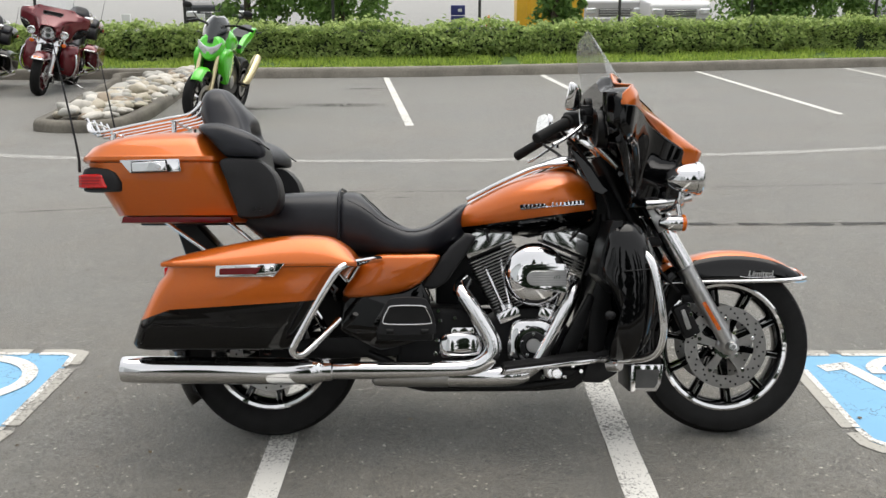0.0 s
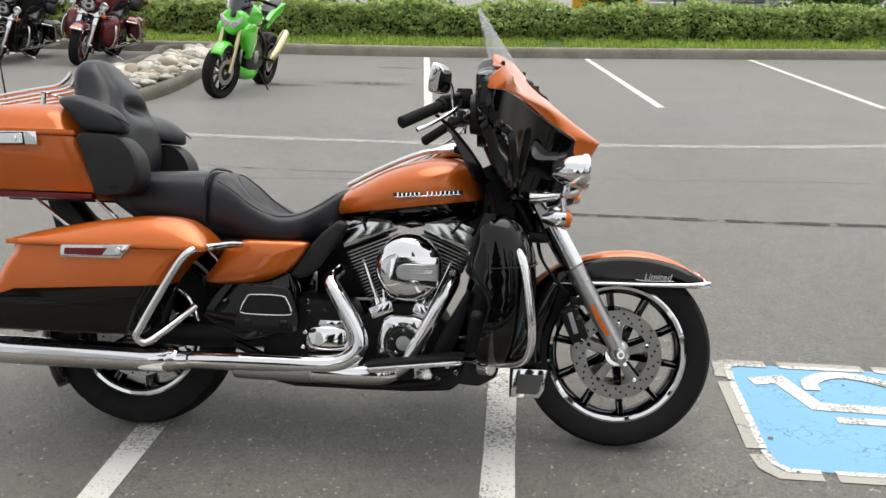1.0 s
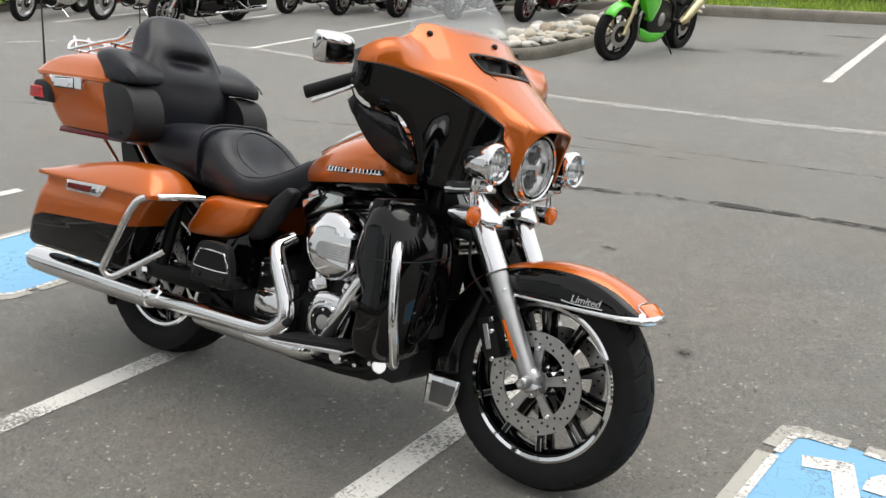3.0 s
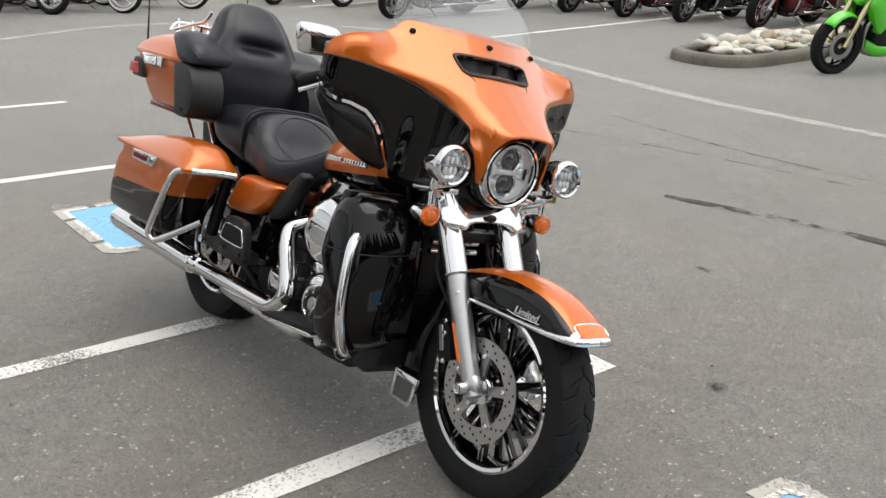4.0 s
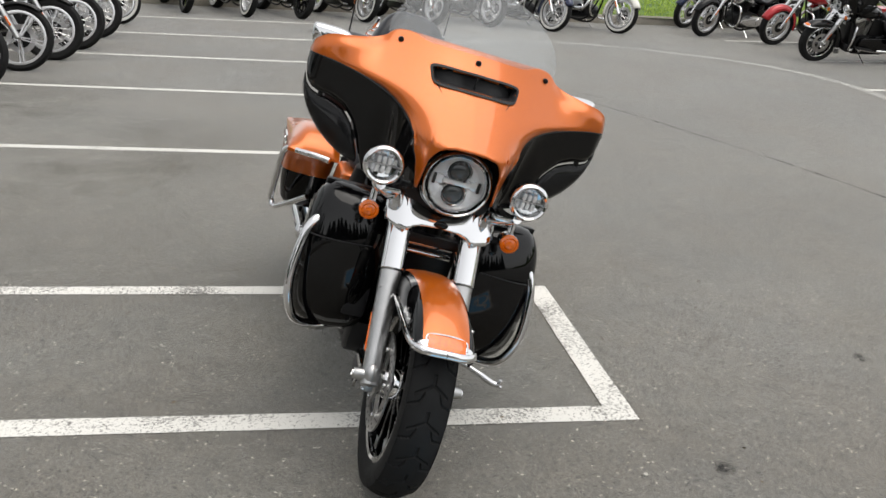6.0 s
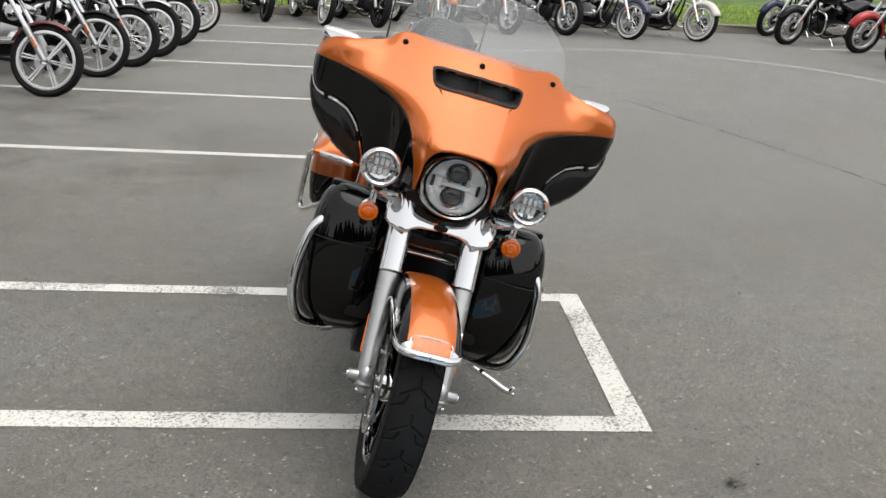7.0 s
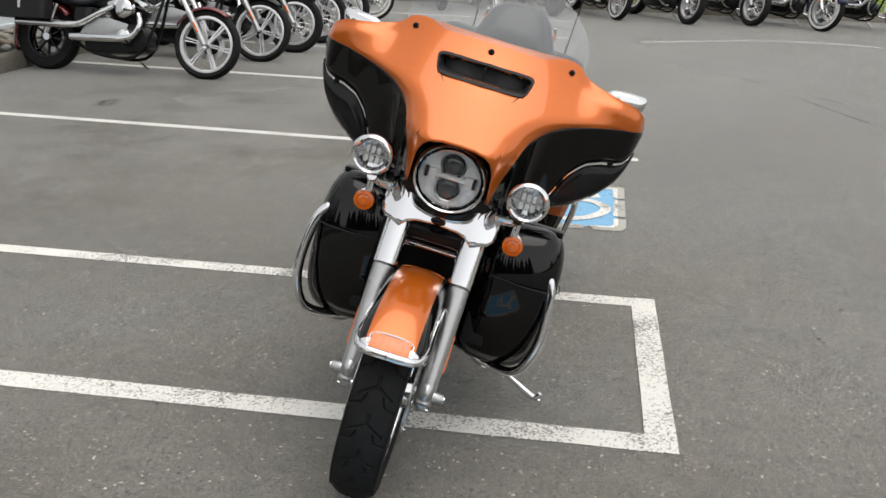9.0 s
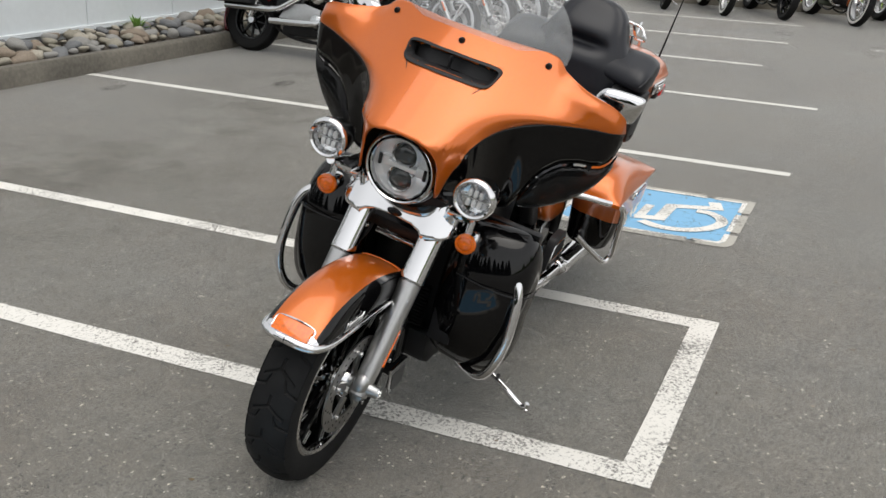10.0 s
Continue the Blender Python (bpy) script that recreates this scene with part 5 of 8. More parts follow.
# tank
rows = [(0.625, -0.050, 0.050, 0.745, 0.790), (0.66, -0.100, 0.100, 0.732, 0.835), (0.74, -0.155, 0.155, 0.722, 0.882), (0.82, -0.192, 0.192, 0.720, 0.922), (0.92, -0.216, 0.216, 0.722, 0.955), (1.00, -0.220, 0.220, 0.726, 0.965), (1.07, -0.205, 0.205, 0.734, 0.955), (1.12, -0.168, 0.168, 0.748, 0.922), (1.145, -0.11, 0.11, 0.770, 0.880), (1.152, -0.05, 0.05, 0.79, 0.855)]
bm = oval_loft(rows, 2.35, 40, 7)
nrm = Vector((-(0.815 - 0.752), 0, (1.13 - 0.64))).normalized()
colour_cut(bm, (0.64, 0, 0.755), nrm, 1)
tank = part("fuel_tank", bm, [ORANGE, BLACK_PAINT], BIKE, "orange over black teardrop fuel tank", 60)
cons = [(0.655, 0.010, 0.835), (0.70, 0.030, 0.868), (0.78, 0.042, 0.915), (0.88, 0.052, 0.962), (0.97, 0.058, 1.000), (1.03, 0.056, 1.018), (1.07, 0.045, 1.012), (1.085, 0.03, 0.99)]
rows = [(x, -w, w, z - 0.055, z) for x, w, z in cons]
part("tank_console", oval_loft(rows, 3.2, 28, 5), CHROME, tank, "chrome tank console")
rows = [(x, -w * 0.45, w * 0.45, z - 0.05, z + 0.004) for x, w, z in cons[2:-1]]
part("console_panel", oval_loft(rows, 3.2, 20, 5), BLACK_PAINT, tank)
for s in (-1, 1):
    part("tank_edge_strip", tube([(0.67, s * 0.045, 0.858), (0.80, s * 0.075, 0.922), (0.93, s * 0.082, 0.975), (1.04, s * 0.075, 0.99)], 0.009, 10), CHROME, tank)
    bm = bmesh.new()
    for k in range(15):
        t = k / 14
        x = 0.868 + 0.20 * t
        yy = -(0.207 + 0.016 * math.sin(math.pi * (0.3 + 0.5 * t)))
        if k == 6:
            continue
        rbox((x, s * abs(yy), 0.826 + 0.015 * t), (0.0065, 0.010, 0.014 + 0.004 * (k in (0, 7))), 0.0015, 1, bm)
    rbox((0.968, s * 0.2185, 0.828), (0.225, 0.006, 0.004), 0.001, 1, bm, rot=Euler((0, radians(-4), 0)).to_matrix())
    part("badge_backing", rbox((0.968, s * 0.2165, 0.8335), (0.232, 0.004, 0.018), 0.002, 1, rot=Euler((0, radians(-4), 0)).to_matrix()), BLACK_PAINT, tank)
    part("tank_badge", bm, CHROME, tank, "chrome badge on the tank side")

# handlebar
bar = new("handlebar")
bar.parent = BIKE
bar.matrix_basis = Matrix.Translation((0.065, 0, 0.029)) @ Matrix.Diagonal((1, 0.845, 1, 1))
part("bar_tube", tube([(0.90, -0.40, 1.065), (0.985, -0.31, 1.105), (1.03, -0.22, 1.10), (1.06, -0.12, 1.06), (1.09, -0.05, 1.03), (1.09, 0.05, 1.03), (1.06, 0.12, 1.06), (1.03, 0.22, 1.10), (0.985, 0.31, 1.105), (0.90, 0.40, 1.065)], 0.0135, 14), CHROME, bar)
for s in (-1, 1):
    part("grip", cyl((0.945, s * 0.355, 1.088), (0.825, s * 0.465, 1.020), 0.0185, 0.0195, 20, bevel=0.004), RUBBER, bar, "black rubber grip")
    part("switch_housing", rbox((0.975, s * 0.325, 1.102), (0.06, 0.065, 0.055), 0.014, 3, rot=Euler((0, radians(-15), radians(s * -45))).to_matrix()), BLACK_METAL, bar)
    part("lever", tube([(1.00, s * 0.335, 1.092), (0.985, s * 0.40, 1.066), (0.925, s * 0.462, 1.022), (0.880, s * 0.490, 0.998)], [0.009, 0.0075, 0.006, 0.0075], 10), CHROME, bar, "chrome lever")
    part("lever_bracket", rbox((1.005, s * 0.330, 1.094), (0.040, 0.060, 0.030), 0.008, 2, rot=Euler((0, 0, radians(s * -40))).to_matrix()), BLACK_METAL, bar)
    part("grip_flange", cyl((0.950, s * 0.350, 1.091), (0.938, s * 0.361, 1.084), 0.025, segs=20, bevel=0.003), RUBBER, bar)
    for dz in (-0.014, 0.004):
        part("thumb_switch", rbox((0.944, s * 0.318, 1.100 + dz), (0.014, 0.020, 0.010), 0.003, 1, rot=Euler((0, 0, radians(s * -45))).to_matrix()), BLACK_PLASTIC, bar)
    part("bar_clamp", cyl((1.03, s * 0.20, 1.095), (1.045, s * 0.15, 1.075), 0.021, segs=18, bevel=0.004), CHROME, bar)
    part("reservoir", rbox((1.015, s * 0.28, 1.125), (0.055, 0.075, 0.035), 0.008, 2), BLACK_METAL, bar)
    part("reservoir_lid", rbox((1.015, s * 0.28, 1.1455), (0.048, 0.068, 0.006), 0.002, 1), BLACK_PAINT, bar)
    mir = new("mirror")
    mir.parent = BIKE
    stem = [(1.052, s * 0.330, 1.090), (1.048, s * 0.334, 1.130), (1.044, s * 0.342, 1.166), (1.038, s * 0.354, 1.179), (1.026, s * 0.385, 1.184), (1.016, s * 0.410, 1.184)]
    part("mirror_stem", tube(stem, [0.0062, 0.0060, 0.0058, 0.0056, 0.0054, 0.0066], 12), CHROME, mir)
    part("stem_nut", cyl((1.052, s * 0.330, 1.078), (1.052, s * 0.330, 1.094), 0.010, segs=6, bevel=0.001), CHROME, mir)
    sh = [(-0.066, -0.022), (-0.062, 0.016), (-0.038, 0.039), (0.046, 0.048), (0.068, 0.038), (0.066, -0.018), (0.046, -0.042), (-0.050, -0.043)]
    o = spline(sh, 4, True)
    rot = Matrix.Translation((1.008, s * 0.414, 1.185)) @ Matrix.Rotation(radians(s * 16), 4, "Z") @ Matrix.Rotation(radians(13), 4, "Y") @ Matrix.Rotation(radians(s * -6), 4, "X")
    rows = []
    for x, k, lift in ((-0.006, 0.95, 0.0), (-0.002, 1.0, 0.0), (0.008, 0.985, 0.0), (0.016, 0.93, -0.001), (0.023, 0.80, -0.004), (0.028, 0.58, -0.008), (0.030, 0.28, -0.010), (0.0305, 0.04, -0.010)):
        rows.append([rot @ Vector((x, s * p[0] * k, p[1] * k + lift)) for p in o])
    part("mirror_shell", loft(rows), CHROME, mir, "chrome mirror shell")
    part("mirror_glass", loft([[rot @ Vector((-0.0065, s * p[0] * k, p[1] * k)) for p in o] for k in (0.92, 0.05)]), MIRROR, mir)
    part("signal_switch_lamp", ball((1.03, s * 0.24, 1.06), (0.02, 0.022, 0.014), 14), BLACK_METAL, bar)
for s in (-1, 1):
    part("riser", tube([(1.09, s * 0.05, 1.03), (1.13, s * 0.05, 0.99), (1.17, s * 0.05, 0.95)], 0.02, 12), CHROME, bar)
    part("inner_bracket", prism([(1.035, 1.035), (1.075, 1.02), (1.155, 0.90), (1.175, 0.885), (1.15, 0.87), (1.115, 0.885)], s * 0.175, s * 0.183, 0.002, 1), BLACK_PAINT, BIKE, "black fairing bracket")
    part("fork_brace", tube([(1.265, s * 0.155, 0.945), (1.33, s * 0.155, 0.85), (1.37, s * 0.155, 0.80)], 0.013, 10), CHROME, BIKE)
    part("cable", tube([(0.99, s * 0.28, 1.09), (1.06, s * 0.21, 1.03), (1.14, s * 0.16, 0.92), (1.19, s * 0.12, 0.75), (1.10, s * 0.13, 0.58)], 0.006, 8), BLACK_PLASTIC, BIKE)

# seats
rows = [(-0.150, -0.14, 0.14, 0.76, 0.855), (-0.05, -0.175, 0.175, 0.70, 0.880), (0.06, -0.185, 0.185, 0.68, 0.888), (0.16, -0.185, 0.185, 0.66, 0.892), (0.205, -0.18, 0.18, 0.66, 0.890)]
part("pillion_seat", oval_loft(rows, 3.2, 36, 5), VINYL, BIKE, "black stitched pillion seat")
rows = []
base = [(0.195, 0.170, 0.655, 0.884), (0.225, 0.180, 0.645, 0.890), (0.268, 0.186, 0.645, 0.886), (0.310, 0.191, 0.642, 0.850), (0.362, 0.196, 0.640, 0.793), (0.44, 0.198, 0.640, 0.754), (0.515, 0.170, 0.645, 0.764), (0.585, 0.120, 0.665, 0.803), (0.64, 0.085, 0.71, 0.838), (0.675, 0.05, 0.76, 0.845)]
SEAT = spline(base, 6)


def seat_lift(x, y, w, up):
    """How far the bucket's rim stands up, and its hollow sinks."""
    k = abs(y) / w
    g = math.exp(-((x - 0.385) / 0.090) ** 2)
    return up ** 2 * (0.046 * g * (smooth01(0.30, 0.82, k) - 0.58) - 0.02 * math.exp(-((x - 0.26) / 0.05) ** 2) * k * k)


def seat_top(x, y):
    w, z0, z1 = [float(np.interp(x, [q[0] for q in SEAT], [q[i] for q in SEAT])) for i in (1, 2, 3)]
    z = (z0 + z1) / 2 + (z1 - z0) / 2 * max(0, 1 - (abs(y) / w) ** 3) ** (1 / 3)
    return z + seat_lift(x, y, w, max(0, (z - z0) / (z1 - z0)))


rings = []
for x, w, z0, z1 in SEAT:
    rings.append([(p[0], p[1], p[2] + seat_lift(x, p[1], w, max(0, (p[2] - z0) / (z1 - z0)))) for p in oval(x, -w, w, z0, z1, 3.0, 72)])
seat = part("rider_seat", loft(rings), VINYL, BIKE, "black dished rider seat with stitching", 60)
STITCH = material("grey_thread", (0.030, 0.030, 0.033), 0.8)
loop = []
for k in range(36):
    a = 2 * math.pi * k / 36
    x, y = 0.385 + 0.118 * math.cos(a), 0.126 * math.sin(a) * (1 - 0.12 * math.cos(a))
    loop.append((x, y, seat_top(x, y) + 0.0006))
part("seat_piping", tube(loop, 0.0026, 8, 2, closed=True), VINYL, seat)
for s in (-1, 1):
    side = [(x, s * y, seat_top(x, y) + 0.0004) for x, y in ((0.232, 0.150), (0.29, 0.171), (0.36, 0.180), (0.44, 0.178), (0.51, 0.148), (0.57, 0.108), (0.63, 0.065))]
    part("seat_seam", tube(side, 0.0020, 6), STITCH, seat)
part("seat_strap", tube([(0.200, y, z) for y, z in ((-0.184, 0.72), (-0.184, 0.80), (-0.168, 0.865), (-0.10, 0.894), (0, 0.898), (0.10, 0.894), (0.168, 0.865), (0.184, 0.80), (0.184, 0.72))], 0.0045, 8), VINYL, BIKE, "seat strap")

# backrest and arm rests on the luggage box
rows = []
for z, w, x0, x1 in spline([(0.86, 0.20, -0.20, -0.085), (0.94, 0.218, -0.235, -0.072), (1.02, 0.220, -0.262, -0.082), (1.075, 0.202, -0.285, -0.102), (1.13, 0.170, -0.308, -0.120), (1.18, 0.148, -0.322, -0.148), (1.225, 0.126, -0.320, -0.185), (1.255, 0.095, -0.306, -0.214), (1.270, 0.055, -0.288, -0.236), (1.275, 0.015, -0.274, -0.256)], 6):
    ring = []
    for k in range(64):
        a = 2 * math.pi * k / 64
        c, s_ = math.cos(a), math.sin(a)
        x = (x0 + x1) / 2 + (x1 - x0) / 2 * math.copysign(abs(c) ** 0.62, c)
        y = w * math.copysign(abs(s_) ** 0.75, s_)
        if c > 0:
            # lumbar tuck across the middle, a shallow hollow below it
            x -= 0.040 * math.exp(-(y / 0.095) ** 4) * math.exp(-((z - 1.105) / 0.024) ** 2)
            x += 0.010 * math.exp(-(y / 0.11) ** 2) * (math.exp(-((z - 1.165) / 0.035) ** 2) + 0.8 * math.exp(-((z - 1.045) / 0.035) ** 2))
            x -= 0.008 * math.exp(-((abs(y) - w * 0.80) / 0.014) ** 2)
        ring.append((x, y, z))
    rows.append(ring)
rest = part("backrest", loft(rows), VINYL, BIKE, "black stitched backrest with lumbar dip", 60)
part("backrest_seam", tube([(-0.235, -0.197, 1.0), (-0.262, -0.165, 1.10), (-0.262, -0.130, 1.19), (-0.252, -0.06, 1.262), (-0.252, 0.06, 1.262), (-0.262, 0.130, 1.19), (-0.262, 0.165, 1.10), (-0.235, 0.197, 1.0)], 0.0025, 6), STITCH, rest)
for s in (-1, 1):
    pad = [(-0.272, 1.112), (-0.206, 1.122), (-0.139, 1.104), (-0.078, 1.078), (-0.046, 1.048), (-0.038, 1.018), (-0.050, 1.002), (-0.10, 1.002), (-0.160, 1.006), (-0.190, 1.020), (-0.238, 1.075)]
    pad = spline(pad, 4, True)
    rows = []
    for y, k, dx in ((0.10, 0.86, -0.05), (0.17, 0.95, -0.035), (0.225, 1.0, -0.018), (0.265, 1.0, -0.004), (0.290, 0.97, 0.0), (0.305, 0.89, -0.004), (0.313, 0.74, -0.012), (0.317, 0.48, -0.02), (0.318, 0.15, -0.02)):
        rows.append([(-0.135 + (q[0] + 0.135) * k + dx, s * y, 1.055 + (q[1] - 1.055) * k - 0.25 * max(0, y - 0.27)) for q in pad])
    bol = part("arm_bolster", loft(rows), VINYL, BIKE, "padded black arm rest", 60)
    seam = [(-0.255, s * 0.285, 1.098), (-0.190, s * 0.300, 1.086), (-0.120, s * 0.306, 1.070), (-0.060, s * 0.306, 1.048), (-0.025, s * 0.294, 1.026)]
    part("bolster_seam", tube(seam, 0.003, 6), STITCH, bol)
    rows = []
    outl = spline([(-0.195, 0.992), (-0.10, 0.997), (-0.048, 0.985), (-0.002, 0.935), (0.014, 0.868), (0.000, 0.815), (-0.040, 0.792), (-0.125, 0.790), (-0.140, 0.82), (-0.175, 0.92)], 4, True)
    for y, k in ((0.19, 0.96), (0.29, 1.0), (0.308, 0.98), (0.318, 0.93), (0.321, 0.80), (0.322, 0.30)):
        rows.append([(-0.085 + (p[0] + 0.085) * k, s * y, 0.895 + (p[1] - 0.895) * k) for p in outl])
    pod = part("speaker_pod", loft(rows), BLACK_PLASTIC, BIKE, "black textured speaker pod")
    for dx in (0.0, 0.018):
        part("jack", cyl((-0.075 + dx, s * 0.3185, 0.822), (-0.075 + dx, s * 0.3245, 0.822), 0.007, segs=14), BLACK_METAL, pod)

# luggage box
box = new("tour_box")
box.parent = BIKE
SQ = 0.955
rows = [(0.775, -0.560, -0.145, 0.19, 0.05), (0.785, -0.572, -0.135, 0.21, 0.06), (0.800, -0.578, -0.130, 0.225, 0.07), (0.802, -0.590, -0.125, 0.255, 0.08), (0.840, -0.612, -0.120, 0.275, 0.09), (0.90, -0.645, -0.145, 0.292, 0.09), (0.96, -0.675, -0.180, 0.304, 0.09), (0.984, -0.684, -0.190, 0.306, 0.09)]
part("box_body", loft([rrect(x0, x1, -w * SQ, w * SQ, r, z, 8) for z, x0, x1, w, r in rows]), ORANGE, box, "orange luggage box body", 40)
rows = [(0.986, -0.692, -0.186, 0.313, 0.09), (0.992, -0.697, -0.184, 0.318, 0.09), (1.004, -0.697, -0.186, 0.318, 0.09), (1.012, -0.690, -0.190, 0.312, 0.09), (1.040, -0.672, -0.205, 0.300, 0.10), (1.065, -0.630, -0.225, 0.280, 0.11), (1.085, -0.565, -0.245, 0.250, 0.11), (1.097, -0.480, -0.265, 0.20, 0.09), (1.101, -0.42, -0.285, 0.12, 0.05)]
part("box_lid", loft([rrect(x0, x1, -w * SQ, w * SQ, r, z, 8) for z, x0, x1, w, r in rows]), ORANGE, box, "orange luggage box lid", 30)
for s in (-1, 1):
    lat = part("box_latch", prism([(-0.545, 0.992), (-0.335, 0.996), (-0.328, 0.950), (-0.505, 0.945)], s * 0.290, s * 0.312, 0.005, 2), CHROME, box, "chrome latch")
    part("latch_gap", prism([(-0.502, 0.986), (-0.378, 0.992), (-0.370, 0.950), (-0.500, 0.946)], s * 0.308, s * 0.3128, 0.001, 1), BLACK_METAL, lat)
    part("latch_plate", prism([(-0.498, 0.982), (-0.382, 0.988), (-0.375, 0.953), (-0.496, 0.949)], s * 0.308, s * 0.318, 0.004, 3), CHROME, lat, "chrome latch lever")
    part("latch_key", cyl((-0.405, s * 0.313, 0.968), (-0.405, s * 0.321, 0.968), 0.009, segs=16, bevel=0.001), CHROME, lat)
    tl = new("tail_lamp")
    tl.parent = BIKE
    tl.location.x = 0.018
    def lamp_ring(x0, x1, y1, z):
        return rrect(x0, x1, min(s * 0.17, s * y1), max(s * 0.17, s * y1), 0.025, z, 6)
    part("lamp_frame", loft([lamp_ring(-0.700 + o, -0.558 - k, 0.296 - o, z) for z, o, k in ((0.884, 0.010, 0.010), (0.888, 0.003, 0.003), (0.915, 0.0, 0.0), (0.948, 0.0, 0.014), (0.962, 0.004, 0.030), (0.968, 0.014, 0.040))]), BLACK_PLASTIC, tl, "black lamp frame")
    part("lamp_lens", loft([lamp_ring(-0.712 + o, -0.600 - k, 0.303 - o, z) for z, o, k in ((0.896, 0.006, 0.0), (0.900, 0.0, 0.002), (0.940, 0.0, 0.018), (0.944, 0.006, 0.020))]), RED_LENS, tl, "red tail lamp lens")
    for z in (0.911, 0.921, 0.931):
        part("lens_rib", loft([lamp_ring(-0.7135, -0.615, 0.3042, zz) for zz in (z - 0.0012, z + 0.0012)]), DARK_RED_LENS, tl)
    part("lower_reflector", prism([(-0.565, 0.776), (-0.555, 0.800), (-0.175, 0.796), (-0.170, 0.778)], s * 0.205, s * 0.238, 0.004, 2), DARK_RED_LENS, box, "dark red reflector strip")
    part("box_stay", cyl((-0.45, s * 0.13, 0.79), (-0.22, s * 0.15, 0.63), 0.008, segs=12), CHROME, box)
    part("box_stay", cyl((-0.22, s * 0.13, 0.79), (-0.06, s * 0.15, 0.66), 0.008, segs=12), CHROME, box)
    part("antenna", tube([(-0.712, s * 0.225, 0.955), (-0.722, s * 0.225, 1.05), (-0.80, s * 0.235, 1.42)], [0.006, 0.0045, 0.002], 8, 3), BLACK_PLASTIC, BIKE, "thin black antenna")
    part("latch_tab", rbox((-0.155, s * 0.30, 0.955), (0.02, 0.02, 0.04), 0.004, 1), BLACK_METAL, box)
part("box_frame", prism([(-0.43, 0.79), (-0.36, 0.79), (-0.22, 0.64), (-0.29, 0.62), (-0.38, 0.64)], -0.06, 0.06, 0.005, 1), BLACK_METAL, box)
part("box_plate", rbox((-0.33, 0, 0.775), (0.40, 0.25, 0.015), 0.004, 1), BLACK_METAL, box)
rack = new("luggage_rack")
rack.parent = BIKE
loop = [(-0.298, -0.150, 1.210), (-0.312, -0.155, 1.185), (-0.345, -0.158, 1.162), (-0.42, -0.160, 1.148), (-0.55, -0.158, 1.122), (-0.66, -0.150, 1.102), (-0.705, -0.135, 1.108), (-0.722, -0.10, 1.138), (-0.725, 0.0, 1.142), (-0.722, 0.10, 1.138), (-0.705, 0.135, 1.108), (-0.66, 0.150, 1.102), (-0.55, 0.158, 1.122), (-0.42, 0.160, 1.148), (-0.345, 0.158, 1.162), (-0.312, 0.155, 1.185), (-0.298, 0.150, 1.210)]
part("rack_loop", tube(loop, 0.0070, 10), CHROME, rack)
for y in (-0.10, -0.035, 0.035, 0.10):
    part("rack_bar", tube([(-0.305, y, 1.200), (-0.320, y, 1.172), (-0.355, y, 1.155), (-0.45, y, 1.137), (-0.66, y, 1.098), (-0.70, y, 1.103), (-0.732, y, 1.158)], 0.0058, 8), CHROME, rack)
for x in (-0.40, -0.62):
    z = 1.142 + (x + 0.40) * 0.19
    part("rack_cross", tube([(x, -0.160, z), (x, 0, z - 0.006), (x, 0.160, z)], 0.0055, 8), CHROME, rack)
    for y in (-0.14, 0.14):
        part("rack_foot", cyl((x, y, z - 0.075), (x, y, z), 0.009, segs=10), CHROME, rack)

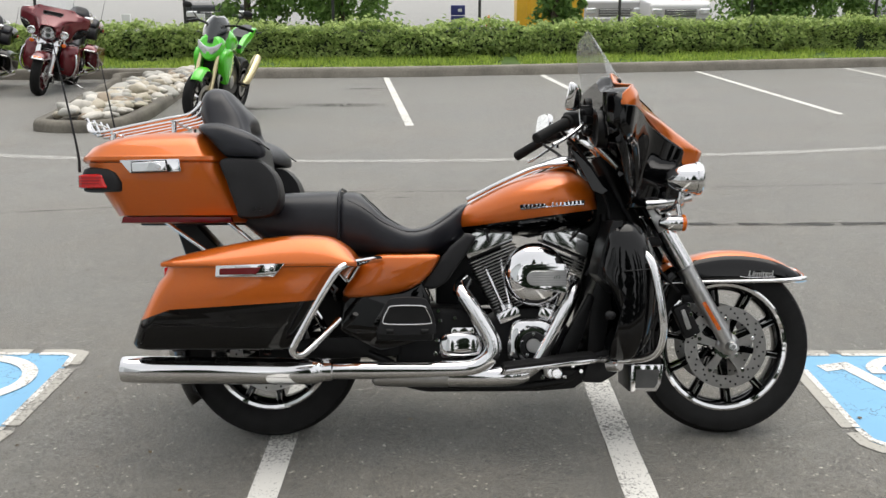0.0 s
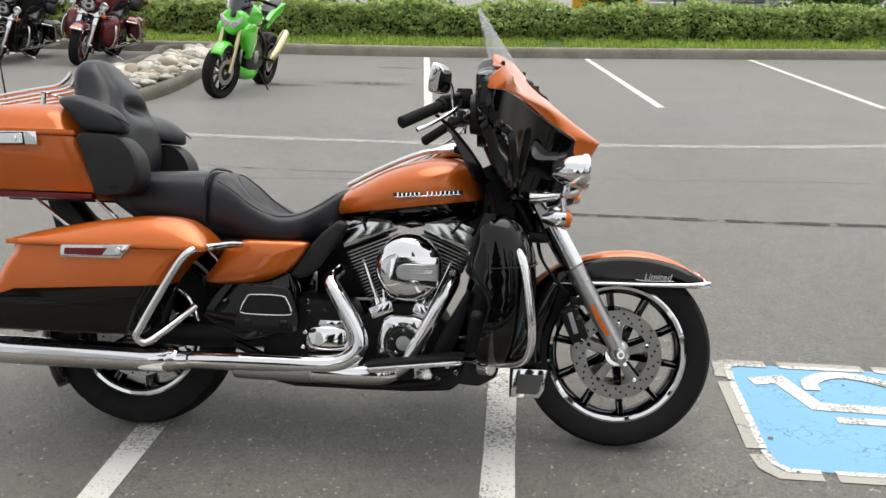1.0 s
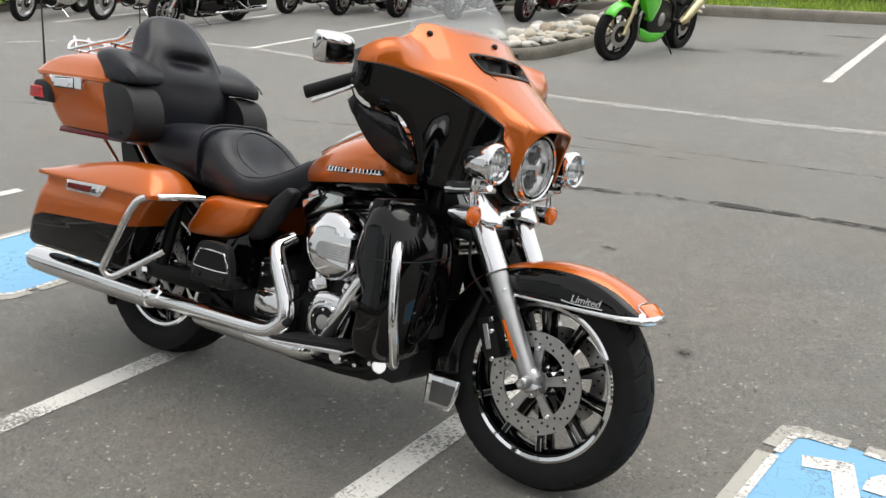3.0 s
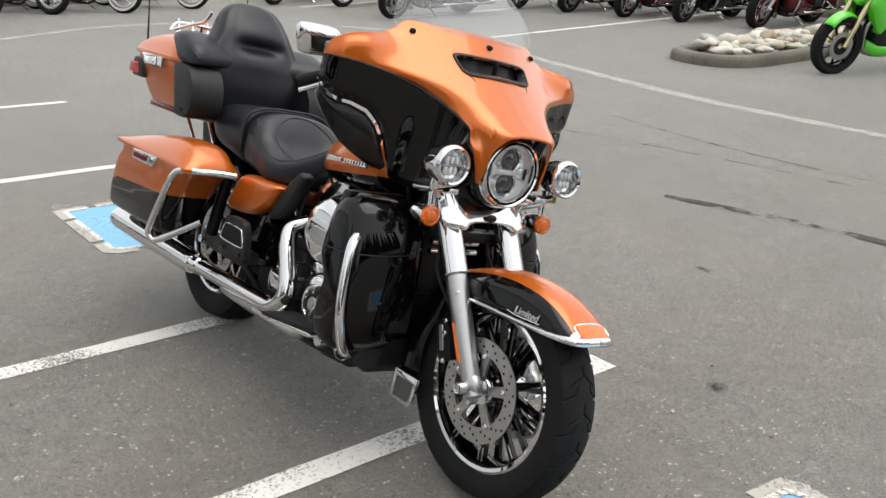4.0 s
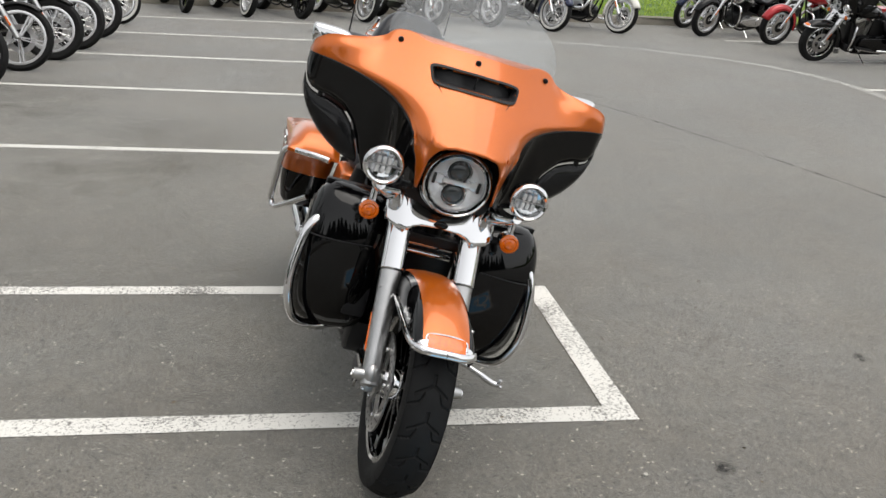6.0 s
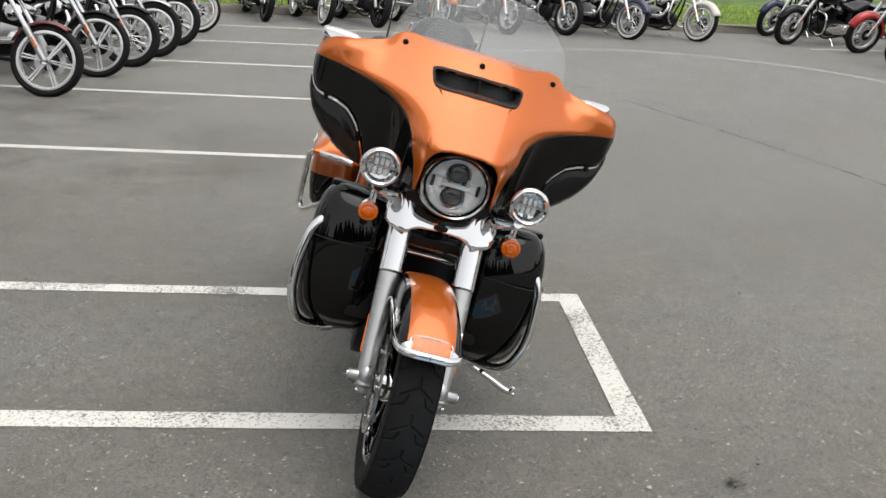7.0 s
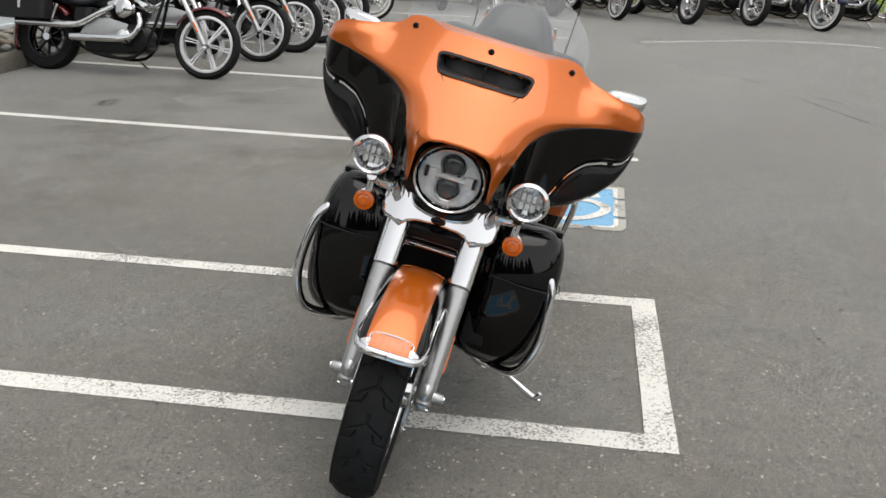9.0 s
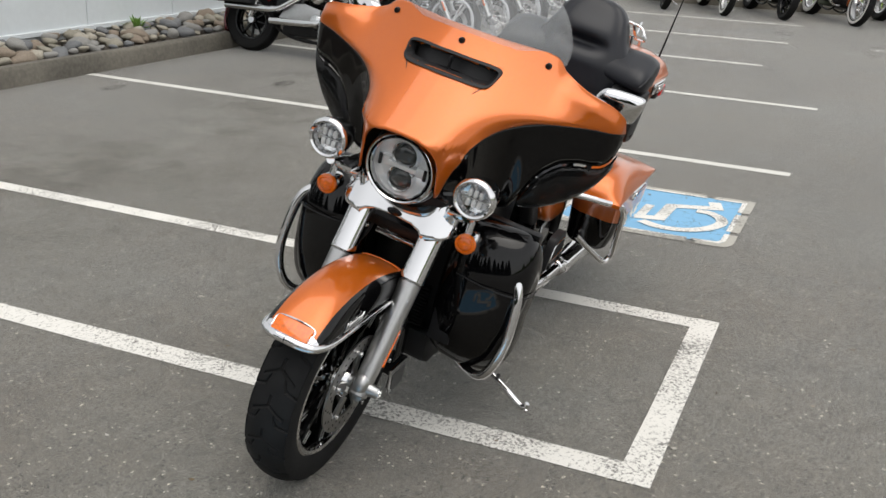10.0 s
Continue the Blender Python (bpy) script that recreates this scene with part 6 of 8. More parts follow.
# saddlebags
for s in (-1, 1):
    bag = new("saddlebag")
    bag.parent = BIKE
    bag.location.y = s * 0.004
    rows = [(0.346, -0.462, 0.045, 0.235, 0.360, 0.04), (0.352, -0.480, 0.060, 0.225, 0.378, 0.05), (0.370, -0.490, 0.075, 0.218, 0.390, 0.06), (0.44, -0.462, 0.105, 0.215, 0.405, 0.06), (0.52, -0.422, 0.150, 0.215, 0.414, 0.06), (0.575, -0.393, 0.190, 0.215, 0.416, 0.06), (0.60, -0.372, 0.215, 0.215, 0.412, 0.06), (0.628, -0.360, 0.250, 0.215, 0.416, 0.06)]
    bm = loft([rrect(x0, x1, min(s * y0, s * y1), max(s * y0, s * y1), r, z, 8) for z, x0, x1, y0, y1, r in rows])
    colour_cut(bm, (-0.42, 0, 0.482), Vector((-0.031, 0, 0.52)).normalized(), 1)
    edge_n = Vector((-0.36, 0, 1.0)).normalized()
    bmesh.ops.bisect_plane(bm, geom=list(bm.verts) + list(bm.edges) + list(bm.faces), plane_co=(-0.46, 0, 0.445), plane_no=edge_n, dist=1e-5)
    for q in bm.faces:
        if (q.calc_center_median() - Vector((-0.46, 0, 0.445))).dot(edge_n) > 0:
            q.material_index = 0
    part("bag_body", bm, [ORANGE, BLACK_PAINT], bag, "orange over black saddlebag body", 40)
    rows = [(-0.368, 0.640), (-0.362, 0.650), (-0.335, 0.662), (-0.25, 0.683), (-0.10, 0.712), (0.03, 0.729), (0.12, 0.733), (0.19, 0.725), (0.24, 0.698), (0.27, 0.668), (0.285, 0.640)]
    rings = []
    for x, zt in spline(rows, 4):
        k = min(1.0, (zt - 0.628) / 0.11)
        y0, y1 = 0.212, 0.421
        ring = [(x, y0, 0.630), (x, y0, 0.630 + 0.5 * (zt - 0.63))]
        for q in range(9):
            a = radians(180 - 20 * q)
            yy = (y0 + y1 - 0.02) / 2 + (y1 - y0 - 0.06) / 2 * math.cos(a) - 0.002
            ring.append((x, yy, 0.634 + (zt - 0.634) * (0.72 + 0.28 * math.sin(a) ** 0.8)))
        ring += [(x, y1 - 0.012, 0.646 + 0.30 * (zt - 0.646)), (x, y1, 0.644), (x, y1 + 0.002, 0.636), (x, y1, 0.630)]
        rings.append([(px, s * py, pz) for px, py, pz in ring])
    part("bag_lid", loft(rings), ORANGE, bag, "orange saddlebag lid", 40)
    lat = part("bag_latch", prism([(-0.187, 0.594), (-0.184, 0.634), (0.050, 0.642), (0.012, 0.595)], s * 0.410, s * 0.428, 0.005, 2), CHROME, bag, "chrome latch")
    part("latch_reflector", prism([(-0.172, 0.603), (-0.170, 0.624), (-0.030, 0.628), (-0.048, 0.604)], s * 0.424, s * 0.4305, 0.002, 1), DARK_RED_LENS, lat, "dark red reflector")
    part("latch_key", cyl((0.005, s * 0.426, 0.621), (0.005, s * 0.432, 0.621), 0.010, segs=16, bevel=0.001), CHROME, lat)
    part("rear_reflector", rbox((-0.372, s * 0.32, 0.60), (0.014, 0.06, 0.05), 0.005, 2), RED_LENS, bag, "red rear reflector")
    guard = [(0.352, s * 0.262, 0.646), (0.328, s * 0.310, 0.646), (0.290, s * 0.375, 0.640), (0.245, s * 0.420, 0.632), (0.212, s * 0.438, 0.600), (0.150, s * 0.438, 0.500), (0.085, s * 0.436, 0.385), (0.070, s * 0.430, 0.350), (0.095, s * 0.412, 0.332), (0.140, s * 0.370, 0.368), (0.215, s * 0.30, 0.440)]
    part("bag_guard", tube([(x, y - s * 0.002, z) for x, y, z in guard], 0.0125, 14, 7), CHROME, BIKE, "chrome saddlebag guard")
    for x in (-0.34, -0.20):
        part("bag_bracket", rbox((x, s * 0.30, 0.345), (0.045, 0.05, 0.02), 0.004, 1), BLACK_METAL, bag)
    # muffler and its pipe
    ex = new("exhaust")
    ex.parent = BIKE
    part("muffler", tube([(-0.534, s * 0.300, 0.272), (-0.530, s * 0.300, 0.272), (-0.40, s * 0.290, 0.268), (0.05, s * 0.262, 0.257), (0.125, s * 0.256, 0.256), (0.150, s * 0.254, 0.256), (0.175, s * 0.252, 0.256)], [0.038, 0.045, 0.0475, 0.0465, 0.044, 0.035, 0.032], 32, 6), CHROME, ex, "long chrome muffler")
    part("muffler_end", cyl((-0.5345, s * 0.300, 0.272), (-0.522, s * 0.3, 0.272), 0.035, segs=24), BLACK_METAL, ex)
    part("muffler_clamp", cyl((0.135, s * 0.2545, 0.256), (0.185, s * 0.251, 0.256), 0.037, segs=28, bevel=0.006), CHROME, ex)
    part("clamp_bolt", cyl((0.150, s * 0.262, 0.292), (0.172, s * 0.260, 0.296), 0.010, segs=12, bevel=0.002), CHROME, ex)
    if s < 0:
        part("rear_header", tube([(0.180, -0.252, 0.256), (0.40, -0.236, 0.254), (0.60, -0.226, 0.254), (0.690, -0.222, 0.262), (0.745, -0.220, 0.300), (0.752, -0.216, 0.345), (0.725, -0.208, 0.400), (0.672, -0.196, 0.480), (0.640, -0.170, 0.530), (0.66, -0.12, 0.565)], [0.030, 0.031, 0.031, 0.031, 0.031, 0.031, 0.031, 0.030, 0.028, 0.024], 22, 7), CHROME, ex, "chrome rear header pipe")
        part("front_header", tube([(0.70, -0.185, 0.226), (0.84, -0.185, 0.230), (0.905, -0.195, 0.262), (0.955, -0.20, 0.350), (1.02, -0.195, 0.470), (1.055, -0.17, 0.535), (1.06, -0.11, 0.56)], [0.026, 0.026, 0.026, 0.027, 0.027, 0.024, 0.022], 20, 7), CHROME, ex, "chrome front header pipe")
        part("collector", tube([(0.325, -0.205, 0.236), (0.335, -0.206, 0.234), (0.36, -0.208, 0.232), (0.50, -0.210, 0.230), (0.592, -0.210, 0.229)], [0.024, 0.036, 0.040, 0.040, 0.040], 24, 5), SATIN, ex, "brushed collector shield")
        part("collector_sleeve", tube([(0.594, -0.209, 0.229), (0.600, -0.209, 0.229), (0.74, -0.205, 0.227), (0.83, -0.20, 0.228), (0.88, -0.195, 0.234)], [0.036, 0.0385, 0.0385, 0.037, 0.026], 24, 5), CHROME, ex, "chrome collector sleeve")
    else:
        part("crossover_pipe", tube([(0.180, 0.252, 0.256), (0.40, 0.236, 0.25), (0.62, 0.19, 0.23), (0.70, 0.05, 0.21)], 0.029, 18, 6), CHROME, ex)

# side covers and black lower frame
for s in (-1, 1):
    outl = spline([(0.215, 0.515), (0.255, 0.585), (0.290, 0.635), (0.345, 0.660), (0.45, 0.662), (0.555, 0.660), (0.560, 0.638), (0.515, 0.575), (0.44, 0.530), (0.33, 0.512)], 4, True)
    rows = []
    for y, k in ((0.15, 0.97), (0.19, 1.0), (0.208, 0.98), (0.218, 0.92), (0.224, 0.75), (0.226, 0.3)):
        rows.append([(0.39 + (p[0] - 0.39) * k, s * y, 0.59 + (p[1] - 0.59) * k) for p in outl])
    part("side_cover", loft(rows), ORANGE, BIKE, "orange side cover", 50)
    part("frame_panel", prism([(0.20, 0.39), (0.21, 0.52), (0.43, 0.53), (0.50, 0.56), (0.53, 0.50), (0.53, 0.36), (0.35, 0.31)], s * 0.12, s * 0.19, 0.015, 2), BLACK_PAINT, BIKE)
    part("knee_flap", prism([(0.495, 0.545), (0.535, 0.532), (0.585, 0.555), (0.665, 0.665), (0.70, 0.722), (0.665, 0.738), (0.605, 0.690), (0.545, 0.620)], s * 0.145, s * 0.195, 0.015, 3), BLACK_PLASTIC, BIKE, "black heat shield panel")
    fb = part("pillion_footboard", prism(spline([(0.364, 0.402), (0.372, 0.450), (0.387, 0.490), (0.410, 0.506), (0.490, 0.506), (0.513, 0.490), (0.528, 0.450), (0.536, 0.402), (0.518, 0.392), (0.382, 0.392)], 3, True), s * 0.260, s * 0.288, 0.006, 3), BLACK_PLASTIC, BIKE, "folded black pillion footboard")
    part("footboard_trim", tube([(0.378, s * 0.290, 0.438), (0.391, s * 0.290, 0.468), (0.407, s * 0.290, 0.481), (0.493, s * 0.290, 0.481), (0.509, s * 0.290, 0.468), (0.522, s * 0.290, 0.438), (0.509, s * 0.290, 0.425), (0.391, s * 0.290, 0.425)], 0.0026, 8, 3, closed=True), CHROME, fb, "thin chrome trim line")
    part("footboard_rubber", prism(spline([(0.383, 0.438), (0.394, 0.466), (0.409, 0.477), (0.491, 0.477), (0.506, 0.466), (0.517, 0.438), (0.507, 0.429), (0.393, 0.429)], 3, True), s * 0.284, s * 0.2895, 0.001, 1), RUBBER, fb)
    for q in (0.398, 0.502):
        part("hinge_knuckle", cyl((q - 0.012, s * 0.286, 0.402), (q + 0.012, s * 0.286, 0.402), 0.010, segs=12, bevel=0.002), BLACK_METAL, fb)
    fb.matrix_basis = Matrix.Translation((0.45, 0, 0.45)) @ Matrix.Diagonal((1.17, 1, 1.12, 1)) @ Matrix.Translation((-0.45, 0, -0.45))
    part("footboard_hinge", rbox((0.44, s * 0.250, 0.385), (0.20, 0.06, 0.045), 0.008, 2), BLACK_METAL, BIKE)
    brd = part("rider_footboard", prism([(0.790, 0.256), (0.795, 0.268), (1.085, 0.302), (1.112, 0.302), (1.105, 0.290), (1.08, 0.285)], s * 0.195, s * 0.325, 0.005, 2), CHROME, BIKE, "chrome edged rider footboard")
    part("footboard_pad", prism([(0.785, 0.267), (0.790, 0.276), (1.08, 0.314), (1.112, 0.312), (1.10, 0.301)], s * 0.198, s * 0.318, 0.003, 2), RUBBER, brd, "black rubber top")
    part("board_arm", prism([(0.935, 0.285), (0.995, 0.292), (0.985, 0.225), (0.965, 0.212), (0.940, 0.225)], s * 0.175, s * 0.198, 0.006, 2), SATIN, brd)
    part("arm_bolt", cyl((0.963, s * 0.195, 0.236), (0.963, s * 0.206, 0.236), 0.017, segs=16, bevel=0.003), CHROME, brd)
    part("swing_arm", prism([(-0.10, 0.285), (-0.10, 0.345), (0.20, 0.36), (0.42, 0.37), (0.42, 0.29), (0.20, 0.28)], s * 0.10, s * 0.135, 0.008, 2), BLACK_METAL, BIKE)
    part("shock", cyl((0.05, s * 0.17, 0.36), (0.12, s * 0.17, 0.62), 0.024, segs=18), BLACK_METAL, BIKE)
    part("frame_tube", tube([(0.30, s * 0.13, 0.30), (0.60, s * 0.13, 0.185), (0.95, s * 0.125, 0.185), (1.10, s * 0.11, 0.26), (1.17, s * 0.07, 0.55), (1.18, s * 0.04, 0.80)], 0.016, 12), BLACK_METAL, BIKE)
# rear fender
rows = []
for a in np.linspace(radians(215), radians(35), 30):
    row = []
    for u in np.linspace(-1, 1, 17):
        ang = u * 1.4
        row.append((REAR.x + (0.375 - 0.09 * (1 - math.cos(ang)) ** 1.3) * math.cos(a), 0.115 * math.sin(ang), REAR.z + (0.375 - 0.09 * (1 - math.cos(ang)) ** 1.3) * math.sin(a)))
    rows.append(row)
part("rear_fender", loft(rows, None, False, False), BLACK_PAINT, BIKE, "gloss black rear fender", 60).modifiers.new("thick", "SOLIDIFY").thickness = 0.004
part("rear_axle", cyl((REAR.x, -0.155, REAR.z), (REAR.x, 0.155, REAR.z), 0.016, segs=16), CHROME, BIKE)

# engine


def dome(outline, c, rows, bm=None):
    """Rings of an outline, drawn in towards c as they rise along y."""
    return loft([[(c[0] + (q[0] - c[0]) * k, y, c[1] + (q[1] - c[1]) * k) for q in outline] for y, k in rows], bm)


eng = new("engine")
eng.parent = BIKE
eng.location.x = 0.018
part("crankcase", prism(spline([(0.66, 0.250), (0.70, 0.375), (0.78, 0.440), (0.88, 0.462), (0.98, 0.440), (1.03, 0.36), (1.04, 0.26), (1.00, 0.215), (0.72, 0.215)], 3, True), -0.125, 0.14, 0.015, 2), BLACK_WRINKLE, eng, "black crankcase")
# black block added to keep the open gap behind the rear cylinder dark
part("battery_tray", prism([(0.53, 0.45), (0.53, 0.70), (0.78, 0.74), (0.80, 0.46)], 0.03, 0.11, 0.015, 2), BLACK_METAL, eng, "black block filling the gap behind the cylinder")
part("neck_gusset", prism([(1.06, 0.70), (1.20, 0.67), (1.25, 0.79), (1.16, 0.95), (1.07, 0.91)], -0.045, 0.045, 0.012, 2), BLACK_METAL, eng, "black steering neck gusset")
part("down_tube", tube([(1.17, 0.03, 0.74), (1.11, 0.05, 0.52), (1.08, 0.06, 0.34), (1.05, 0.06, 0.24)], 0.030, 14, 4), BLACK_METAL, eng, "black frame down tube")
part("gearbox", prism([(0.38, 0.26), (0.40, 0.42), (0.48, 0.47), (0.66, 0.46), (0.70, 0.40), (0.70, 0.24), (0.42, 0.23)], -0.14, 0.14, 0.025, 3), BLACK_WRINKLE, eng, "black gearbox")
part("oil_pan", prism([(0.42, 0.17), (0.42, 0.24), (1.08, 0.24), (1.10, 0.21), (1.04, 0.165), (0.9, 0.155), (0.5, 0.155)], -0.13, 0.13, 0.015, 2), BLACK_METAL, eng)
for nm, tilt in (("rear", -22.5), ("front", 22.5)):
    base, up = Vector((0.872, 0, 0.345)), Vector((math.sin(radians(tilt)), 0, math.cos(radians(tilt))))
    rot = Euler((0, radians(tilt), 0)).to_matrix()
    cy = new("cylinder")
    cy.parent = eng
    part("barrel", cyl(base + up * 0.10, base + up * 0.33, 0.060, segs=28), BLACK_WRINKLE, cy)
    bm = bmesh.new()
    prev = None
    for k in range(19):
        h = 0.125 + 0.0118 * k
        g = 0.078 + 0.010 * min(1, k / 10) if k < 13 else 0.094
        w = 0.0825 + 0.010 * (k >= 13)
        for dh, sx, sy in ((-0.0024, 0.058, 0.058), (-0.0018, g, w), (0.0018, g, w), (0.0024, 0.058, 0.058)):
            ring = [bm.verts.new(base + rot @ Vector((q[0], q[1], h + dh))) for q in rrect(-sx, sx, -sy, sy, 0.018, 0, 3)]
            if prev:
                for q in range(len(ring)):
                    f_ = bm.faces.new((prev[q], prev[(q + 1) % len(ring)], ring[(q + 1) % len(ring)], ring[q]))
                    f_.material_index = 1 if dh == 0.0018 else 0
            prev = ring
    part("finned_block", bm, [BLACK_METAL, STEEL], cy, "black cooling fins with bright edges", 20)
    rb = part("rocker_box", rbox(base + up * 0.385, (0.182, 0.205, 0.056), 0.006, 2, rot=rot), ROCKER_CHROME, cy, "chrome rocker cover")
    part("rocker_top", rbox(base + up * 0.420, (0.150, 0.170, 0.032), 0.006, 2, rot=rot), ROCKER_CHROME, cy)
    part("rocker_gasket", rbox(base + up * 0.356, (0.168, 0.203, 0.010), 0.002, 1, rot=rot), BLACK_METAL, cy)
    for k, q in enumerate((-0.028, 0.028)):
        t = rot @ Vector((q * 1.2, 0, 0))
        top_ = base + up * 0.345 + t + Vector((0, -0.085, 0))
        top_.y, top_.z = -0.072, top_.z - 0.03
        bot = Vector((0.872 + (0.075 if tilt > 0 else -0.075) + q * 0.4, -0.135, 0.452))
        part("pushrod_tube", cyl(bot, top_, 0.0078, segs=14), CHROME, cy)
        part("pushrod_collar", cyl(bot, bot + (top_ - bot) * 0.12, 0.016, segs=14, bevel=0.002), CHROME, cy)
    part("lifter_block", rbox((0.872 + (0.075 if tilt > 0 else -0.075), -0.135, 0.438), (0.085, 0.045, 0.042), 0.010, 2, rot=Euler((0, radians(tilt), 0)).to_matrix()), CHROME, cy)
    part("spark_plug_lead", tube([(base + up * 0.37) + Vector((0, -0.09, 0)), (base + up * 0.42) + Vector((0.02, -0.12, 0.02)), Vector((0.88, -0.06, 0.72))], 0.005, 8), BLACK_PLASTIC, cy)
part("intake", rbox((0.88, -0.05, 0.58), (0.10, 0.14, 0.08), 0.02, 2), BLACK_METAL, eng)
ac = new("air_cleaner")
ac.parent = BIKE
ac.matrix_basis = Matrix.Translation((0.908, 0, 0.585)) @ Matrix.Diagonal((1.06, 1.0, 1.06, 1))
part("air_cleaner_back", lathe([(0.0, -0.105), (0.098, -0.105), (0.104, -0.115), (0.104, -0.15), (0.095, -0.155)], 56), BLACK_METAL, ac)
part("air_cleaner_cover", lathe([(0.100, -0.135), (0.107, -0.145), (0.1075, -0.185), (0.104, -0.205), (0.094, -0.222), (0.075, -0.234), (0.045, -0.241), (0.0, -0.243)], 72), CHROME, ac, "round chrome air cleaner cover")
part("cover_plateau", prism(spline([(-0.066, -0.006), (-0.058, 0.020), (-0.034, 0.036), (0.03, 0.040), (0.090, 0.038), (0.099, 0.030), (0.099, -0.046), (0.090, -0.056), (0.03, -0.052), (-0.036, -0.042), (-0.058, -0.028)], 3, True), -0.2435, -0.200, 0.007, 3), CHROME, ac, "raised chrome step", 60)
ins = part("cover_insert", prism([(-0.034, -0.009), (-0.031, 0.003), (-0.022, 0.012), (-0.008, 0.016), (0.100, 0.018), (0.100, -0.035), (-0.008, -0.034), (-0.022, -0.030), (-0.031, -0.021)], -0.2455, -0.215, 0.0015, 1), SATIN, ac, "satin insert with ribs")
for k in range(6):
    z = -0.029 + 0.0082 * k
    x0 = -0.027 + 0.011 * abs(k - 2.4) ** 1.5 * 0.35
    part("insert_rib", rbox(((x0 + 0.098) / 2, -0.2462, z), (0.098 - x0, 0.003, 0.0036), 0.001, 1), SATIN, ins)
lettering("103", 0.016, Matrix(((1, 0, 0, 0.066), (0, 0, -1, -0.2478), (0, 1, 0, -0.006), (0, 0, 0, 1))), ins, CHROME, 0.0006, "displacement_badge")
part("bracket_bar", tube([(0.86, -0.14, 0.49), (0.905, -0.16, 0.478), (0.945, -0.15, 0.49)], 0.008, 8), CHROME, eng)
cam_ = new("cam_cover")
cam_.parent = eng
cam_.matrix_basis = Matrix.Translation((0.882, 0, 0.334)) @ Matrix.Diagonal((1.08, 1, 1.08, 1)) @ Matrix.Translation((-0.882, 0, -0.348))
part("cam_case", dome(spline([(0.800, 0.300), (0.795, 0.360), (0.815, 0.418), (0.862, 0.435), (0.930, 0.430), (0.962, 0.395), (0.955, 0.340), (0.925, 0.285), (0.86, 0.270)], 4, True), (0.88, 0.35), ((-0.11, 1.0), (-0.165, 1.0), (-0.176, 0.97), (-0.183, 0.90), (-0.188, 0.78), (-0.191, 0.55), (-0.192, 0.1))), CHROME, cam_, "chrome cam cover", 60)
part("timer_ring", lathe([(0.062, -0.18), (0.064, -0.196), (0.058, -0.204), (0.050, -0.204), (0.047, -0.198), (0.0, -0.198)], 48, centre=(0.882, 0, 0.348)), CHROME, cam_)
part("timer_cover", lathe([(0.046, -0.196), (0.045, -0.202), (0.030, -0.205), (0.028, -0.202), (0.0, -0.203)], 48, centre=(0.882, 0, 0.348)), BLACK_METAL, cam_, "black timer cover")
part("timer_badge", lathe([(0.024, -0.202), (0.022, -0.206), (0.0, -0.207)], 32, centre=(0.882, 0, 0.348)), SATIN, cam_)
for k in range(5):
    a = 2 * math.pi * (k + 0.25) / 5
    c = (0.882 + 0.038 * math.cos(a), 0.348 + 0.038 * math.sin(a))
    part("timer_bolt", cyl((c[0], -0.200, c[1]), (c[0], -0.208, c[1]), 0.005, segs=10, bevel=0.001), CHROME, cam_)
tc = part("gearbox_cover", dome(spline([(0.555, 0.310), (0.553, 0.360), (0.575, 0.384), (0.66, 0.384), (0.682, 0.360), (0.680, 0.318), (0.66, 0.300), (0.575, 0.298)], 4, True), (0.617, 0.342), ((-0.13, 1.0), (-0.172, 1.0), (-0.184, 0.94), (-0.190, 0.82), (-0.194, 0.62), (-0.196, 0.35), (-0.1965, 0.08))), CHROME, eng, "chrome gearbox side cover", 60)
tc.matrix_basis = Matrix.Translation((0.625, 0, 0.332)) @ Matrix.Diagonal((1.28, 1, 1.10, 1)) @ Matrix.Translation((-0.617, 0, -0.342))
part("cover_groove", tube([(0.575, -0.1925, 0.325), (0.617, -0.197, 0.318), (0.660, -0.1925, 0.325)], 0.003, 6), BLACK_METAL, tc)
part("cover_step", prism([(0.585, 0.384), (0.590, 0.402), (0.650, 0.402), (0.655, 0.384)], -0.185, -0.13, 0.004, 2), CHROME, tc)
for x, z in ((0.545, 0.42), (0.60, 0.43), (0.68, 0.42), (0.535, 0.35), (0.70, 0.36), (0.70, 0.31), (0.53, 0.30), (0.92, 0.215), (1.0, 0.215), (1.06, 0.235), (1.03, 0.255), (0.97, 0.25), (0.54, 0.455), (0.47, 0.40)):
    part("case_bolt", cyl((x, -0.12, z), (x, -0.163, z), 0.008, segs=10, bevel=0.002), CHROME, eng)
part("horn_cover", prism([(0.96, 0.26), (1.00, 0.36), (1.09, 0.52), (1.11, 0.50), (1.06, 0.34), (1.02, 0.25)], -0.165, -0.12, 0.01, 2), BLACK_METAL, eng)
part("brake_master", cyl((0.965, -0.15, 0.235), (0.965, -0.215, 0.235), 0.020, segs=20, bevel=0.004), CHROME, eng)
part("oil_filter", cyl((1.06, 0, 0.30), (1.13, 0, 0.31), 0.038, segs=24, bevel=0.006), BLACK_METAL, eng)
part("primary_cover", prism(spline([(0.36, 0.34), (0.40, 0.42), (0.50, 0.44), (0.80, 0.44), (0.95, 0.43), (1.00, 0.34), (0.95, 0.25), (0.80, 0.23), (0.48, 0.24)], 3, True), 0.13, 0.205, 0.02, 3), BLACK_PAINT, eng, "black primary cover")
part("front_frame_shield", prism([(1.08, 0.20), (1.10, 0.50), (1.16, 0.66), (1.20, 0.66), (1.17, 0.45), (1.14, 0.20)], -0.13, 0.13, 0.01, 2), BLACK_METAL, eng)
